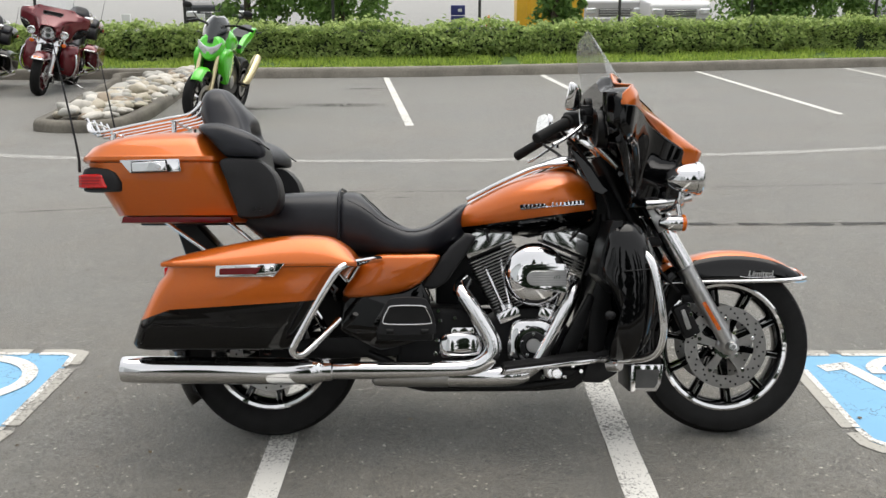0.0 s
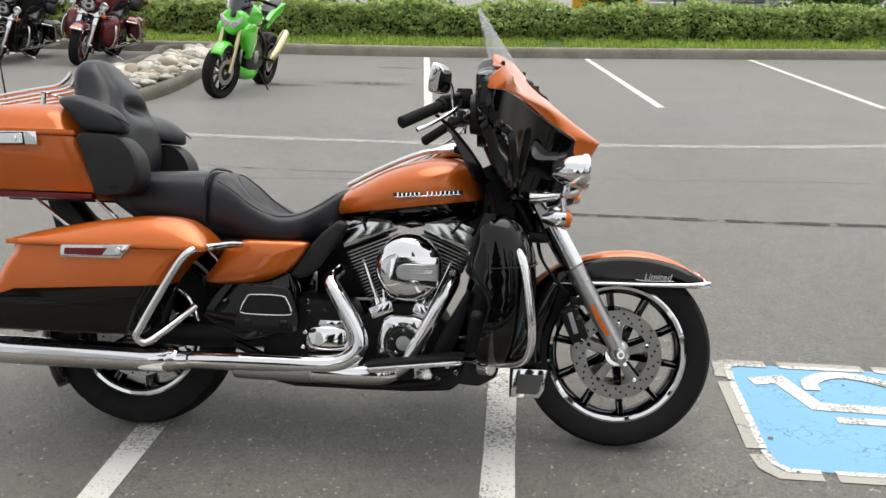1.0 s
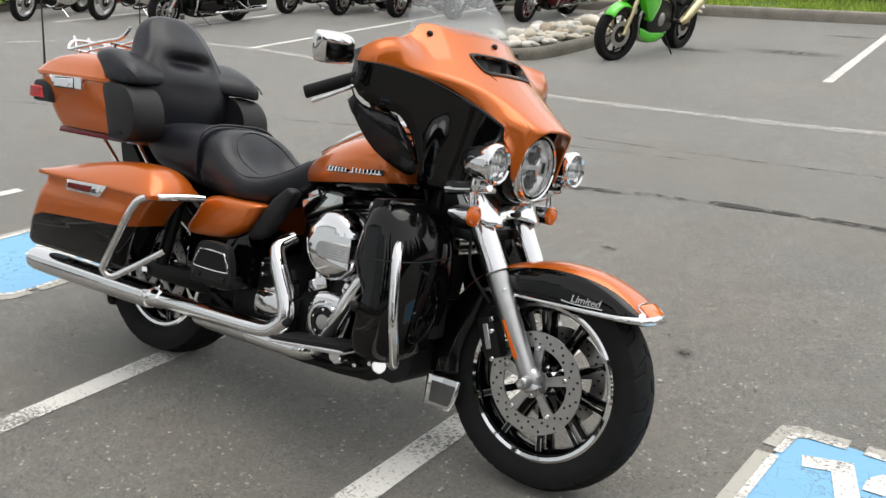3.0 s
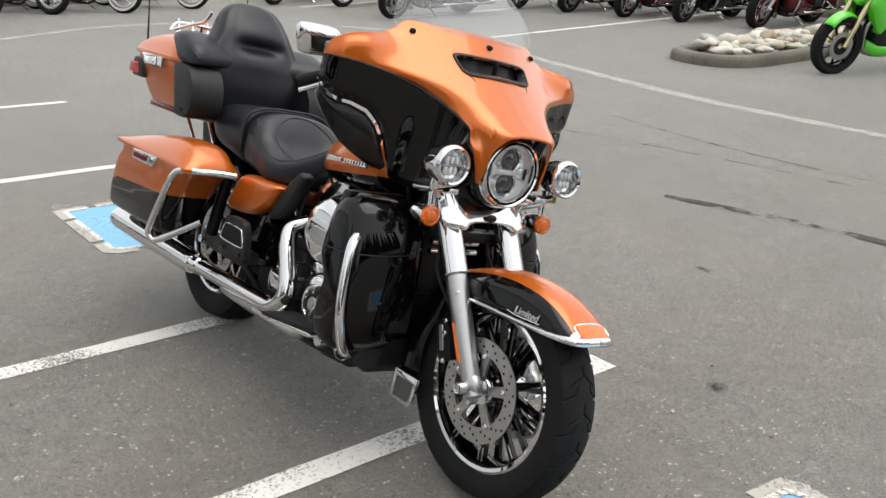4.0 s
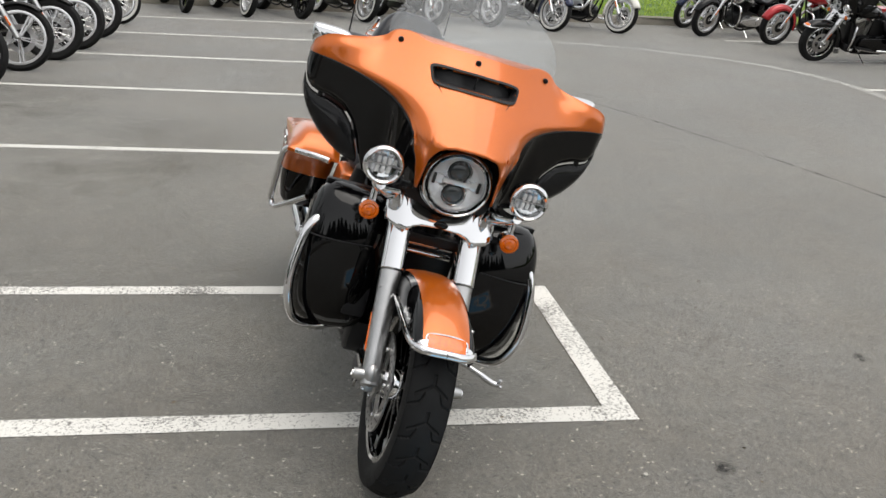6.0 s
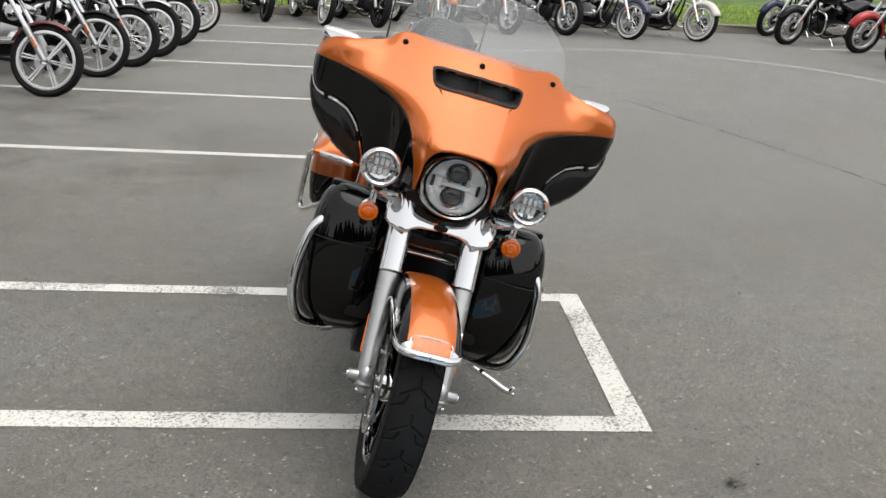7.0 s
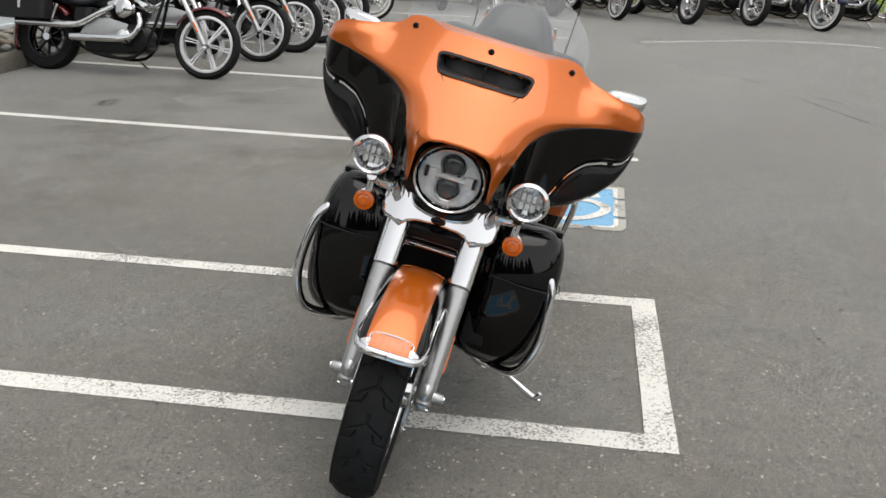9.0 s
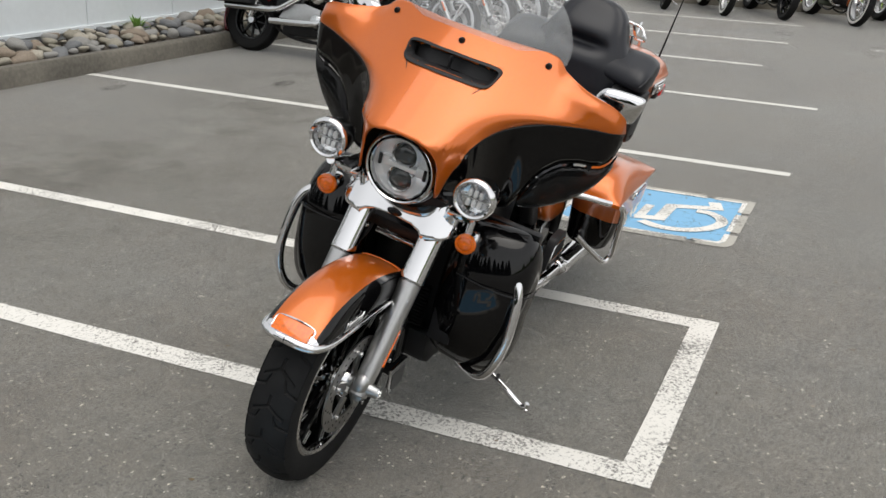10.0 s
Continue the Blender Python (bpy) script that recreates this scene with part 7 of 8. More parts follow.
for k in range(12):
    part("cooler_fin", rbox((1.19, 0, 0.34 + 0.012 * k), (0.03, 0.19, 0.003), 0.001, 1), BLACK_METAL, eng)
part("chin_spoiler", prism([(1.06, 0.19), (1.10, 0.30), (1.22, 0.33), (1.20, 0.22), (1.14, 0.185)], -0.14, 0.14, 0.02, 2), BLACK_PLASTIC, eng)

# side stand
stand = new("side_stand")
stand.parent = BIKE
stand.matrix_basis = Matrix.Translation((0, 0.012, 0)) @ Matrix.Diagonal((1, 0.885, 1, 1))
part("stand_leg", tube([(0.96, 0.12, 0.215), (1.00, 0.25, 0.200), (1.025, 0.36, 0.172), (1.045, 0.445, 0.148)], [0.012, 0.0095, 0.009, 0.010], 14, 5), CHROME, stand, "chrome side stand leg")
part("stand_foot", tube([(1.042, 0.430, 0.152), (1.050, 0.465, 0.139), (1.057, 0.498, 0.131), (1.060, 0.514, 0.138), (1.060, 0.518, 0.152)], [0.011, 0.012, 0.011, 0.010, 0.009], 12, 4), CHROME, stand, "chrome upturned foot")
part("foot_tip", tube([(1.061, 0.512, 0.129), (1.064, 0.526, 0.126)], [0.007, 0.006], 10), CHROME, stand)
part("stand_spring", tube([(1.00, 0.16, 0.225), (1.02, 0.22, 0.222)], 0.010, 10, 2), BLACK_METAL, stand)
part("stand_peg", cyl((1.028, 0.375, 0.168), (1.046, 0.380, 0.194), 0.008, segs=10), BLACK_METAL, stand)

# ---- hedge, trees, grass ----


def leaf_material(name, colour, dark):
    m = material(name, colour, 0.55, spec=0.3)
    nt = m.node_tree
    p = nt.nodes["Principled BSDF"]
    g = nt.nodes.new("ShaderNodeNewGeometry")
    mix = nt.nodes.new("ShaderNodeMix")
    mix.data_type = "RGBA"
    mix.inputs[6].default_value = (*dark, 1)
    mix.inputs[7].default_value = (*colour, 1)
    nt.links.new(g.outputs["Random Per Island"], mix.inputs[0])
    nt.links.new(mix.outputs[2], p.inputs["Base Color"])
    tl = nt.nodes.new("ShaderNodeBsdfTranslucent")
    nt.links.new(mix.outputs[2], tl.inputs["Color"])
    both = nt.nodes.new("ShaderNodeMixShader")
    both.inputs[0].default_value = 0.5
    nt.links.new(p.outputs[0], both.inputs[1])
    nt.links.new(tl.outputs[0], both.inputs[2])
    nt.links.new(both.outputs[0], nt.nodes["Material Output"].inputs["Surface"])
    return m


HEDGE_LEAF = leaf_material("hedge_leaf", (0.58, 0.70, 0.25), (0.18, 0.27, 0.08))
TREE_LEAF = leaf_material("tree_leaf", (0.22, 0.36, 0.09), (0.08, 0.16, 0.04))
GRASS_LEAF = leaf_material("grass_blade", (0.50, 0.62, 0.13), (0.22, 0.33, 0.06))
FIR_LEAF = leaf_material("fir_needles", (0.030, 0.055, 0.025), (0.012, 0.026, 0.012))
BARK = material("bark", (0.10, 0.075, 0.055), 0.9, vary=0.4, scale=12, bump=0.5, bump_scale=40)
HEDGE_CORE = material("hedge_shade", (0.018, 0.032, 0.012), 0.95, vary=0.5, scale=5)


def leaves(points, normals, size, rng, stretch=1.6):
    """Leaf quads, folded along the middle, as one mesh."""
    n = len(points)
    P = np.array(points)
    N = np.array(normals) + rng.normal(0, 0.55, (n, 3))
    N /= np.linalg.norm(N, axis=1)[:, None]
    T = np.cross(N, rng.normal(0, 1, (n, 3)))
    T /= np.linalg.norm(T, axis=1)[:, None]
    B = np.cross(N, T)
    S = (size * rng.uniform(0.6, 1.35, n))[:, None]
    a, b = P - T * S * stretch, P + T * S * stretch
    c, d = P + B * S + N * S * 0.25, P - B * S + N * S * 0.25
    verts = np.stack([a, d, b, c], 1).reshape(-1, 3)
    faces = [(4 * i, 4 * i + 1, 4 * i + 2, 4 * i + 3) for i in range(n)]
    me = bpy.data.meshes.new("leaves")
    me.from_pydata(verts.tolist(), [], faces)
    return me


def hedge():
    rng = np.random.default_rng(5)
    h = thing("hedge", Matrix.Identity(4), "clipped dense green hedge on a grassy bank", "hedge", kind="stuff")
    pts, nrm = [], []
    for k in range(62000):
        x = rng.uniform(-24, 20)
        bump = 0.12 * noise.noise(Vector((x * 0.9, 0, 0))) + 0.13 * noise.noise(Vector((x * 3.1, 4, 0)))
        base, ky = 0.29, kerb_y(x)
        top = base + 0.58 + bump
        if rng.random() < 0.68:
            z = rng.uniform(base - 0.02, top)
            f = 0.5 + 0.5 * noise.noise(Vector((x * 2.6, z * 3.0, 7)))
            y = ky + 0.72 + 0.20 * ((z - base) / 0.6 - 0.45) ** 2 * 2 + 0.34 * f + abs(rng.normal(0, 0.05))
            pts.append((x, y, z))
            nrm.append((0, -0.75, 0.95))
        else:
            y = ky + rng.uniform(0.85, 1.9)
            f = 0.5 + 0.5 * noise.noise(Vector((x * 2.6, y * 3.0, 2)))
            pts.append((x, y, top - 0.18 * f + abs(rng.normal(0, 0.055))))
            nrm.append((0, -0.3, 1))
    me = leaves(pts, nrm, 0.026, rng)
    me.materials.append(HEDGE_LEAF)
    ob = new("foliage", me)
    ob.parent = h
    ob["kind"] = "stuff"
    # near-black sheet inside the foliage, standing in for the shade between the leaves
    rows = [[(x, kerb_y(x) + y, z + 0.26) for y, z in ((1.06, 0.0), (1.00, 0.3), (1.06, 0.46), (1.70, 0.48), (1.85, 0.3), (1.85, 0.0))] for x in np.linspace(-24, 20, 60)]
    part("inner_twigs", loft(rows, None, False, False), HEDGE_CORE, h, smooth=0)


def grass(name, spots, label, height=0.10, seed=3):
    rng = np.random.default_rng(seed)
    verts, faces = [], []
    for x, y, z in spots:
        a = rng.uniform(0, 6.28)
        w = rng.uniform(0.010, 0.022)
        l = height * rng.uniform(0.3, 1.1) * (1.0 + 0.9 * noise.noise(Vector((x * 2.2, y * 2.2, 5))))
        dx, dy = math.cos(a), math.sin(a)
        lean = rng.uniform(0.1, 0.9) * l
        i = len(verts)
        verts += [(x - dx * w, y - dy * w, z), (x + dx * w, y + dy * w, z), (x - dy * lean + dx * w * 0.4, y + dx * lean + dy * w * 0.4, z + l)]
        faces.append((i, i + 1, i + 2))
    me = bpy.data.meshes.new(name)
    me.from_pydata(verts, [], faces)
    me.materials.append(GRASS_LEAF)
    tagged(new(name, me), label, "grass", kind="stuff")


hedge()
rng = np.random.default_rng(8)
spots = []
for k in range(36000):
    x, u = rng.uniform(-24, 18), rng.uniform(-0.02, 0.85)
    if noise.noise(Vector((x * 1.3, u * 2, 0))) > -0.35:
        spots.append((x, kerb_y(x) + 0.17 + u, 0.15 + 0.12 * u))
grass("verge_grass", spots, "bright green unmown grass between kerb and hedge", 0.10)
spots = [(-14.62 - u, y, 0.13 + 0.04 * u) for u, y in zip(rng.uniform(0, 3.5, 16000), rng.uniform(-2, 16, 16000))]
grass("lawn_grass", spots, "short green lawn grass behind the kerb", 0.06, 4)


def tree(x, y, height, spread, label, crown_from=0.5, leaf=0.045, count=5200, seed=1, mat=None, name="tree"):
    """A tapered trunk with limbs and a crown of many small leaves in clumps."""
    rng = np.random.default_rng(seed)
    t = thing(name, Matrix.Translation((x, y, 0)), label, "tree")
    bm = tube([(0, 0, -0.05), (0.03, 0.02, height * 0.3), (-0.02, 0.05, height * 0.6), (0.02, 0, height * 0.92)], [0.05 * height ** 0.7, 0.035 * height ** 0.7, 0.022 * height ** 0.7, 0.008], 10, 4)
    ends = []
    for k in range(11):
        a, h = rng.uniform(0, 6.28), height * rng.uniform(crown_from, 0.9)
        l = spread * rng.uniform(0.6, 1.0) * (1.1 - 0.5 * (h / height))
        e = (l * math.cos(a), l * math.sin(a), h + l * rng.uniform(-0.1, 0.5))
        tube([(0, 0, h * 0.85), (e[0] * 0.5, e[1] * 0.5, h + 0.1 * l), e], [0.016 * height ** 0.6, 0.010 * height ** 0.6, 0.004], 6, 3, bm)
        ends.append(e)
    part("trunk", bm, BARK, t)
    clumps = []
    for e in ends + [(0, 0, height)]:
        for q in range(4):
            clumps.append((np.array(e) * (1 - 0.12 * q) + rng.normal(0, spread * 0.22, 3), spread * rng.uniform(0.20, 0.38)))
    pts, nrm = [], []
    for k in range(count):
        c, r = clumps[rng.integers(len(clumps))]
        d = rng.normal(0, 1, 3)
        d /= np.linalg.norm(d)
        pts.append(c + d * r * rng.uniform(0.55, 1.0))
        nrm.append(d + np.array((0, 0, 0.6)))
    me = leaves(pts, nrm, leaf, rng)
    me.materials.append(mat or TREE_LEAF)
    ob = new("crown", me)
    ob.parent = t
    return t


tree(-2.35, 21.0, 2.9, 1.5, "leafy green shrub tree behind the hedge", 0.12, 0.040, 7000, 2)
tree(-4.40, 21.3, 3.2, 0.9, "small leafy tree behind the hedge", 0.2, 0.040, 3500, 3)
tree(2.23, 21.3, 3.3, 0.45, "slim young tree with narrow leaves", 0.12, 0.045, 1500, 4)
tree(2.52, 21.6, 3.1, 0.40, "slim young tree with narrow leaves", 0.12, 0.045, 1300, 5)
tree(7.2, 22.3, 3.2, 1.6, "broad leafy green tree behind the hedge", 0.30, 0.042, 7500, 6)
tree(9.4, 23.6, 2.9, 0.8, "small leafy tree beside a white panel", 0.25, 0.04, 3000, 7)


def fir(x, y, height, seed):
    """A dark conifer of drooping tiers."""
    rng = np.random.default_rng(seed)
    t = thing("fir_tree", Matrix.Translation((x, y, 0)), "tall dark fir tree at the edge of the car park", "tree", "firs round the car park")
    part("trunk", tube([(0, 0, -0.1), (0, 0, height * 0.5), (0, 0, height)], [0.22, 0.14, 0.02], 10, 3), BARK, t)
    pts, nrm = [], []
    for k in range(2600):
        f = rng.random() ** 0.7
        h = height * (1 - f) * 0.94 + height * 0.05
        r = (0.25 + height * 0.19 * f) * rng.uniform(0.2, 1.0) ** 0.5 * (0.75 + 0.25 * math.sin(h * 5.0))
        a = rng.uniform(0, 6.28)
        pts.append((r * math.cos(a), r * math.sin(a), h - 0.22 * r))
        nrm.append((math.cos(a) * 0.5, math.sin(a) * 0.5, 0.8))
    me = leaves(pts, nrm, 0.20, rng, 2.0)
    me.materials.append(FIR_LEAF)
    ob = new("crown", me)
    ob.parent = t
    return t


first = None
for k in range(26):
    if k < 3:
        last = fir(30 + random.uniform(-2, 4), -14 + 2.6 * k, random.uniform(9, 14), 20 + k)
        first = first or last
        continue
    x, y = (30 + random.uniform(-2, 5), -14 + 2.6 * k) if k < 15 else (28 - 4.4 * (k - 14), -19 + random.uniform(-2, 2))
    s = random.uniform(0.75, 1.2)
    c = copy_thing(first, Matrix.Translation((x, y, 0)) @ Matrix.Rotation(random.uniform(0, 6), 4, "Z"))
    c.scale = (s, s, s * random.uniform(0.9, 1.2))

# ---- other motorcycles ----


def recolour(ob, swap):
    for o in (ob, *ob.children_recursive):
        if o.type == "MESH":
            for sl in o.material_slots:
                if sl.material in swap:
                    m = swap[sl.material]
                    sl.link = "OBJECT"
                    sl.material = m


def paint(name, c, metal=0.3):
    return material(name, c, 0.22, metal, 0.7)


MAROON = paint("maroon_paint", (0.13, 0.010, 0.016))
OLIVE = paint("olive_paint", (0.16, 0.15, 0.055))
NAVY = paint("deep_blue_paint", (0.012, 0.02, 0.06))
WHITE_PAINT = paint("cream_white_paint", (0.72, 0.70, 0.64), 0.0)
RED_PAINT = paint("bright_red_paint", (0.42, 0.015, 0.02))
LIME = paint("lime_green_paint", (0.09, 0.62, 0.025), 0.0)
WHITEWALL = material("whitewall_rubber", (0.62, 0.61, 0.58), 0.7, vary=0.1, scale=20)
GOLD = material("gold_titanium_can", (0.72, 0.62, 0.38), 0.3, 1.0, vary=0.1, scale=8)
HEADLAMP = material("clear_headlamp", (0.75, 0.77, 0.78), 0.08, 0.6, 0.8)


def bike_wheel(parent, centre, R, half, rim, style, white=False, name="front_wheel"):
    w = new(name)
    w.parent = parent
    w.matrix_basis = Matrix.Translation(centre)
    prof = [(rim - 0.005, -half * 0.7), (rim + 0.03, -half), (R - 0.03, -half), (R - 0.008, -half * 0.62), (R, 0), (R - 0.008, half * 0.62), (R - 0.03, half), (rim + 0.03, half), (rim - 0.005, half * 0.7)]
    part("tyre", lathe(prof, 56, closed=True), RUBBER, w)
    if white:
        for s in (-1, 1):
            part("whitewall", lathe([(rim + 0.012, s * (half * 0.93)), (rim + 0.035, s * (half + 0.003)), (R - 0.038, s * (half + 0.003)), (R - 0.034, s * (half - 0.004))], 56), WHITEWALL, w, "white sidewall band")
    rm = ALLOY if style != "black" else BLACK_PAINT
    part("rim", lathe([(rim, half * 0.72), (rim - 0.012, half * 0.70), (rim - 0.022, half * 0.3), (rim - 0.022, -half * 0.3), (rim - 0.012, -half * 0.70), (rim, -half * 0.72)], 56), rm, w)
    for s in (-1, 1):
        part("rim_face", lathe([(rim + 0.002, s * half * 0.74), (rim - 0.004, s * half * 0.80), (rim - 0.024, s * half * 0.76), (rim - 0.028, s * half * 0.60)], 56), rm, w)
    part("hub", lathe([(0, 0.06), (0.035, 0.06), (0.040, 0.04), (0.030, 0.0), (0.040, -0.04), (0.035, -0.06), (0, -0.06)], 24), CHROME, w)
    if style == "wire":
        bm = bmesh.new()
        for k in range(40):
            a = 2 * math.pi * k / 40
            s = 1 if k % 2 else -1
            b = a + (0.5 if k % 4 < 2 else -0.5)
            cyl((0.036 * math.cos(b), s * 0.045, 0.036 * math.sin(b)), ((rim - 0.018) * math.cos(a), s * 0.008, (rim - 0.018) * math.sin(a)), 0.0022, segs=5, bm=bm)
        ob = part("wire_spokes", bm, CHROME, w, "laced chrome wire spokes")
        ob["kind"] = "stuff"
    else:
        n = {"mag": 6, "star": 5, "black": 9}[style]
        src = None
        for k in range(n):
            m = Matrix.Rotation(2 * math.pi * k / n + 0.2, 4, "Y")
            if src is None:
                bm = bmesh.new()
                for off in ((-0.016, 0.016) if style != "black" else (0.0,)):
                    rings = []
                    for r, wd, th in ((0.03, 0.0075, 0.022), (0.12, 0.0058, 0.016), (rim - 0.015, 0.008, 0.014)):
                        o = off * (0.45 + 0.55 * r / rim * (1.6 if style == "star" else 1.0))
                        rings.append([(r, -th, o - wd), (r, th, o - wd), (r, th, o + wd), (r, -th, o + wd)])
                    loft(rings, bm)
                src = part("spoke", bm, ALLOY if style != "black" else BLACK_PAINT, w, at=m)
            else:
                share("spoke", src, w, m)
    part("brake_disc", lathe([(0.14, 0.066), (0.14, 0.071), (0.09, 0.071), (0.09, 0.066)], 40, closed=True), STEEL, w)
    part("disc_face", lathe([(0.09, 0.068), (0.03, 0.064)], 30), BLACK_METAL, w)
    return w


def arc_fender(parent, name, centre, R, half, a0, a1, mats, label, drop=0.07):
    rows = []
    for a in np.linspace(radians(a0), radians(a1), 22):
        row = []
        for u in np.linspace(-1, 1, 13):
            g = u * 1.42
            rr = R - drop * (1 - math.cos(g)) ** 1.3
            row.append((centre[0] + rr * math.cos(a), half * math.sin(g), centre[2] + rr * math.sin(a)))
        rows.append(row)
    f = part(name, loft(rows, None, False, False), mats, parent, label, 60)
    f.modifiers.new("thick", "SOLIDIFY").thickness = 0.004
    return f


def cruiser(label, colour, style="wire", white=False, big_fender=True, bags=False, screen=False, guard=False):
    """A plain chrome and colour cruiser, built with its parts at the origin: rear contact at 0, nose along x."""
    t = thing("cruiser_motorcycle", Matrix.Identity(4), label, "motorcycle", "parked motorcycles")
    F, Rr = (1.62, 0, 0.325), (0.0, 0, 0.315)
    bike_wheel(t, F, 0.325, 0.048 if style in ("mag", "star") else 0.052, 0.262 if style in ("mag", "star") else 0.238, style, white)
    bike_wheel(t, Rr, 0.315, 0.070, 0.205, style if style not in ("star", "mag") else "black", white, "rear_wheel")
    if big_fender:
        arc_fender(t, "front_fender", F, 0.365, 0.085, 190, 22, colour, "full painted front fender", 0.11)
    else:
        arc_fender(t, "front_fender", F, 0.350, 0.065, 150, 52, colour, "short painted front fender", 0.04)
    arc_fender(t, "rear_fender", Rr, 0.355, 0.10, 205, 40, colour, "painted rear fender", 0.08)
    for s in (-1, 1):
        part("fork_slider", cyl((1.635, s * 0.105, 0.315), (1.475, s * 0.105, 0.60), 0.027, 0.030, 16), SATIN if not big_fender else CHROME, t)
        part("fork_tube", cyl((1.475, s * 0.105, 0.60), (1.265, s * 0.105, 0.975), 0.030 if big_fender else 0.022, segs=16), CHROME, t)
        part("fork_reflector", rbox((1.555, s * 0.135, 0.47), (0.020, 0.010, 0.10), 0.003, 1, rot=Euler((0, radians(-29), 0)).to_matrix()), AMBER, t)
        part("turn_signal", ball((1.36, s * 0.20, 0.90), (0.035, 0.032, 0.032), 16), AMBER, t)
        part("grip", cyl((0.98, s * 0.32, 1.10), (0.88, s * 0.43, 1.06), 0.018, segs=12), RUBBER, t)
        part("mirror", ball((1.02, s * 0.40, 1.24), (0.012, 0.065, 0.040), 14), CHROME, t)
        part("mirror_stem", tube([(1.0, s * 0.30, 1.10), (1.03, s * 0.35, 1.17), (1.02, s * 0.39, 1.23)], 0.006, 8, 3), CHROME, t)
        run = [(0.72, -0.12, 0.62), (0.60, -0.17, 0.54), (0.43, -0.19, 0.445), (0.30, -0.195, 0.425), (0.14, -0.20, 0.427), (-0.22, -0.20, 0.432)] if s > 0 else [(0.98, -0.12, 0.56), (1.02, -0.17, 0.46), (0.96, -0.185, 0.355), (0.86, -0.19, 0.325), (0.66, -0.19, 0.318), (0.34, -0.195, 0.318)]
        part("exhaust", tube(run, [0.024, 0.025, 0.027, 0.034, 0.037, 0.036], 14, 5), CHROME, t, "chrome exhaust pipe")
        part("frame_rail", tube([(0.10, s * 0.12, 0.52), (0.35, s * 0.12, 0.28), (0.60, s * 0.11, 0.17), (0.95, s * 0.11, 0.17), (1.10, s * 0.08, 0.40), (1.22, s * 0.03, 0.85)], 0.016, 8, 4), BLACK_METAL, t)
        part("shock", cyl((0.06, s * 0.15, 0.34), (0.16, s * 0.15, 0.62), 0.026, segs=12), CHROME, t)
        if bags:
            part("saddlebag", loft([rrect(-0.38, 0.14, min(s * 0.16, s * 0.34), max(s * 0.16, s * 0.34), 0.05, z, 4) for z in (0.46, 0.49, 0.68, 0.73, 0.755)]), bags, t, "rounded side bag")
            part("bag_buckle", rbox((-0.10, s * 0.345, 0.62), (0.03, 0.012, 0.16), 0.004, 1), CHROME, t)
        if guard:
            part("engine_guard", tube([(1.16, s * 0.06, 0.62), (1.18, s * 0.26, 0.60), (1.20, s * 0.33, 0.50), (1.19, s * 0.32, 0.32), (1.15, s * 0.20, 0.24), (1.10, s * 0.08, 0.24)], 0.016, 10, 5), CHROME, t)
    part("headlight", lathe([(0, -0.14), (0.05, -0.13), (0.085, -0.06), (0.09, 0.0), (0.082, 0.012), (0.0, 0.022)], 28, "x", (1.46, 0, 0.93)), [CHROME], t, "round chrome headlight")
    part("headlight_lens", lathe([(0.080, 0.013), (0.05, 0.026), (0.0, 0.032)], 24, "x", (1.46, 0, 0.93)), HEADLAMP, t)
    part("handlebar", tube([(0.88, -0.43, 1.06), (1.0, -0.30, 1.11), (1.10, -0.12, 1.06), (1.14, 0, 1.02), (1.10, 0.12, 1.06), (1.0, 0.30, 1.11), (0.88, 0.43, 1.06)], 0.014, 10, 5), CHROME, t)
    part("triple_clamp", rbox((1.29, 0, 0.92), (0.06, 0.26, 0.05), 0.012, 2), CHROME, t)
    part("fuel_tank", oval_loft([(0.60, -0.05, 0.05, 0.74, 0.78), (0.70, -0.11, 0.11, 0.71, 0.84), (0.85, -0.15, 0.15, 0.70, 0.90), (1.02, -0.15, 0.15, 0.71, 0.92), (1.15, -0.11, 0.11, 0.75, 0.89), (1.20, -0.05, 0.05, 0.79, 0.86)], 2.3, 28, 4), colour, t, "painted teardrop tank")
    part("seat", oval_loft([(-0.10, -0.08, 0.08, 0.68, 0.74), (0.05, -0.12, 0.12, 0.66, 0.77), (0.22, -0.15, 0.15, 0.62, 0.74), (0.40, -0.16, 0.16, 0.60, 0.68), (0.55, -0.12, 0.12, 0.64, 0.72), (0.65, -0.06, 0.06, 0.70, 0.76)], 2.8, 24, 4), VINYL, t, "low black seat")
    e = new("engine")
    e.parent = t
    part("crankcase", prism(spline([(0.45, 0.24), (0.47, 0.40), (0.70, 0.46), (0.95, 0.46), (1.05, 0.38), (1.02, 0.22), (0.55, 0.19)], 3, True), -0.13, 0.13, 0.02, 2), BLACK_METAL, e, "black crankcase")
    for tilt in (-22.5, 22.5):
        up = Vector((math.sin(radians(tilt)), 0, math.cos(radians(tilt))))
        rot = Euler((0, radians(tilt), 0)).to_matrix()
        rings = []
        for k in range(9):
            for h, g in ((0.122, 0.055), (0.124, 0.074), (0.132, 0.076), (0.134, 0.055)):
                rings.append([Vector((0.84, 0, 0.33)) + rot @ Vector((q[0], q[1], h + 0.022 * k)) for q in rrect(-g, g, -g, g, 0.02, 0, 3)])
        part("cylinder", loft(rings), BLACK_METAL, e)
        part("rocker_box", rbox(Vector((0.84, 0, 0.33)) + up * 0.355, (0.14, 0.16, 0.06), 0.015, 2, rot=rot), CHROME, e)
    part("air_cleaner", lathe([(0, -0.21), (0.06, -0.205), (0.085, -0.185), (0.09, -0.13)], 28, centre=(0.86, 0, 0.60)), CHROME, e)
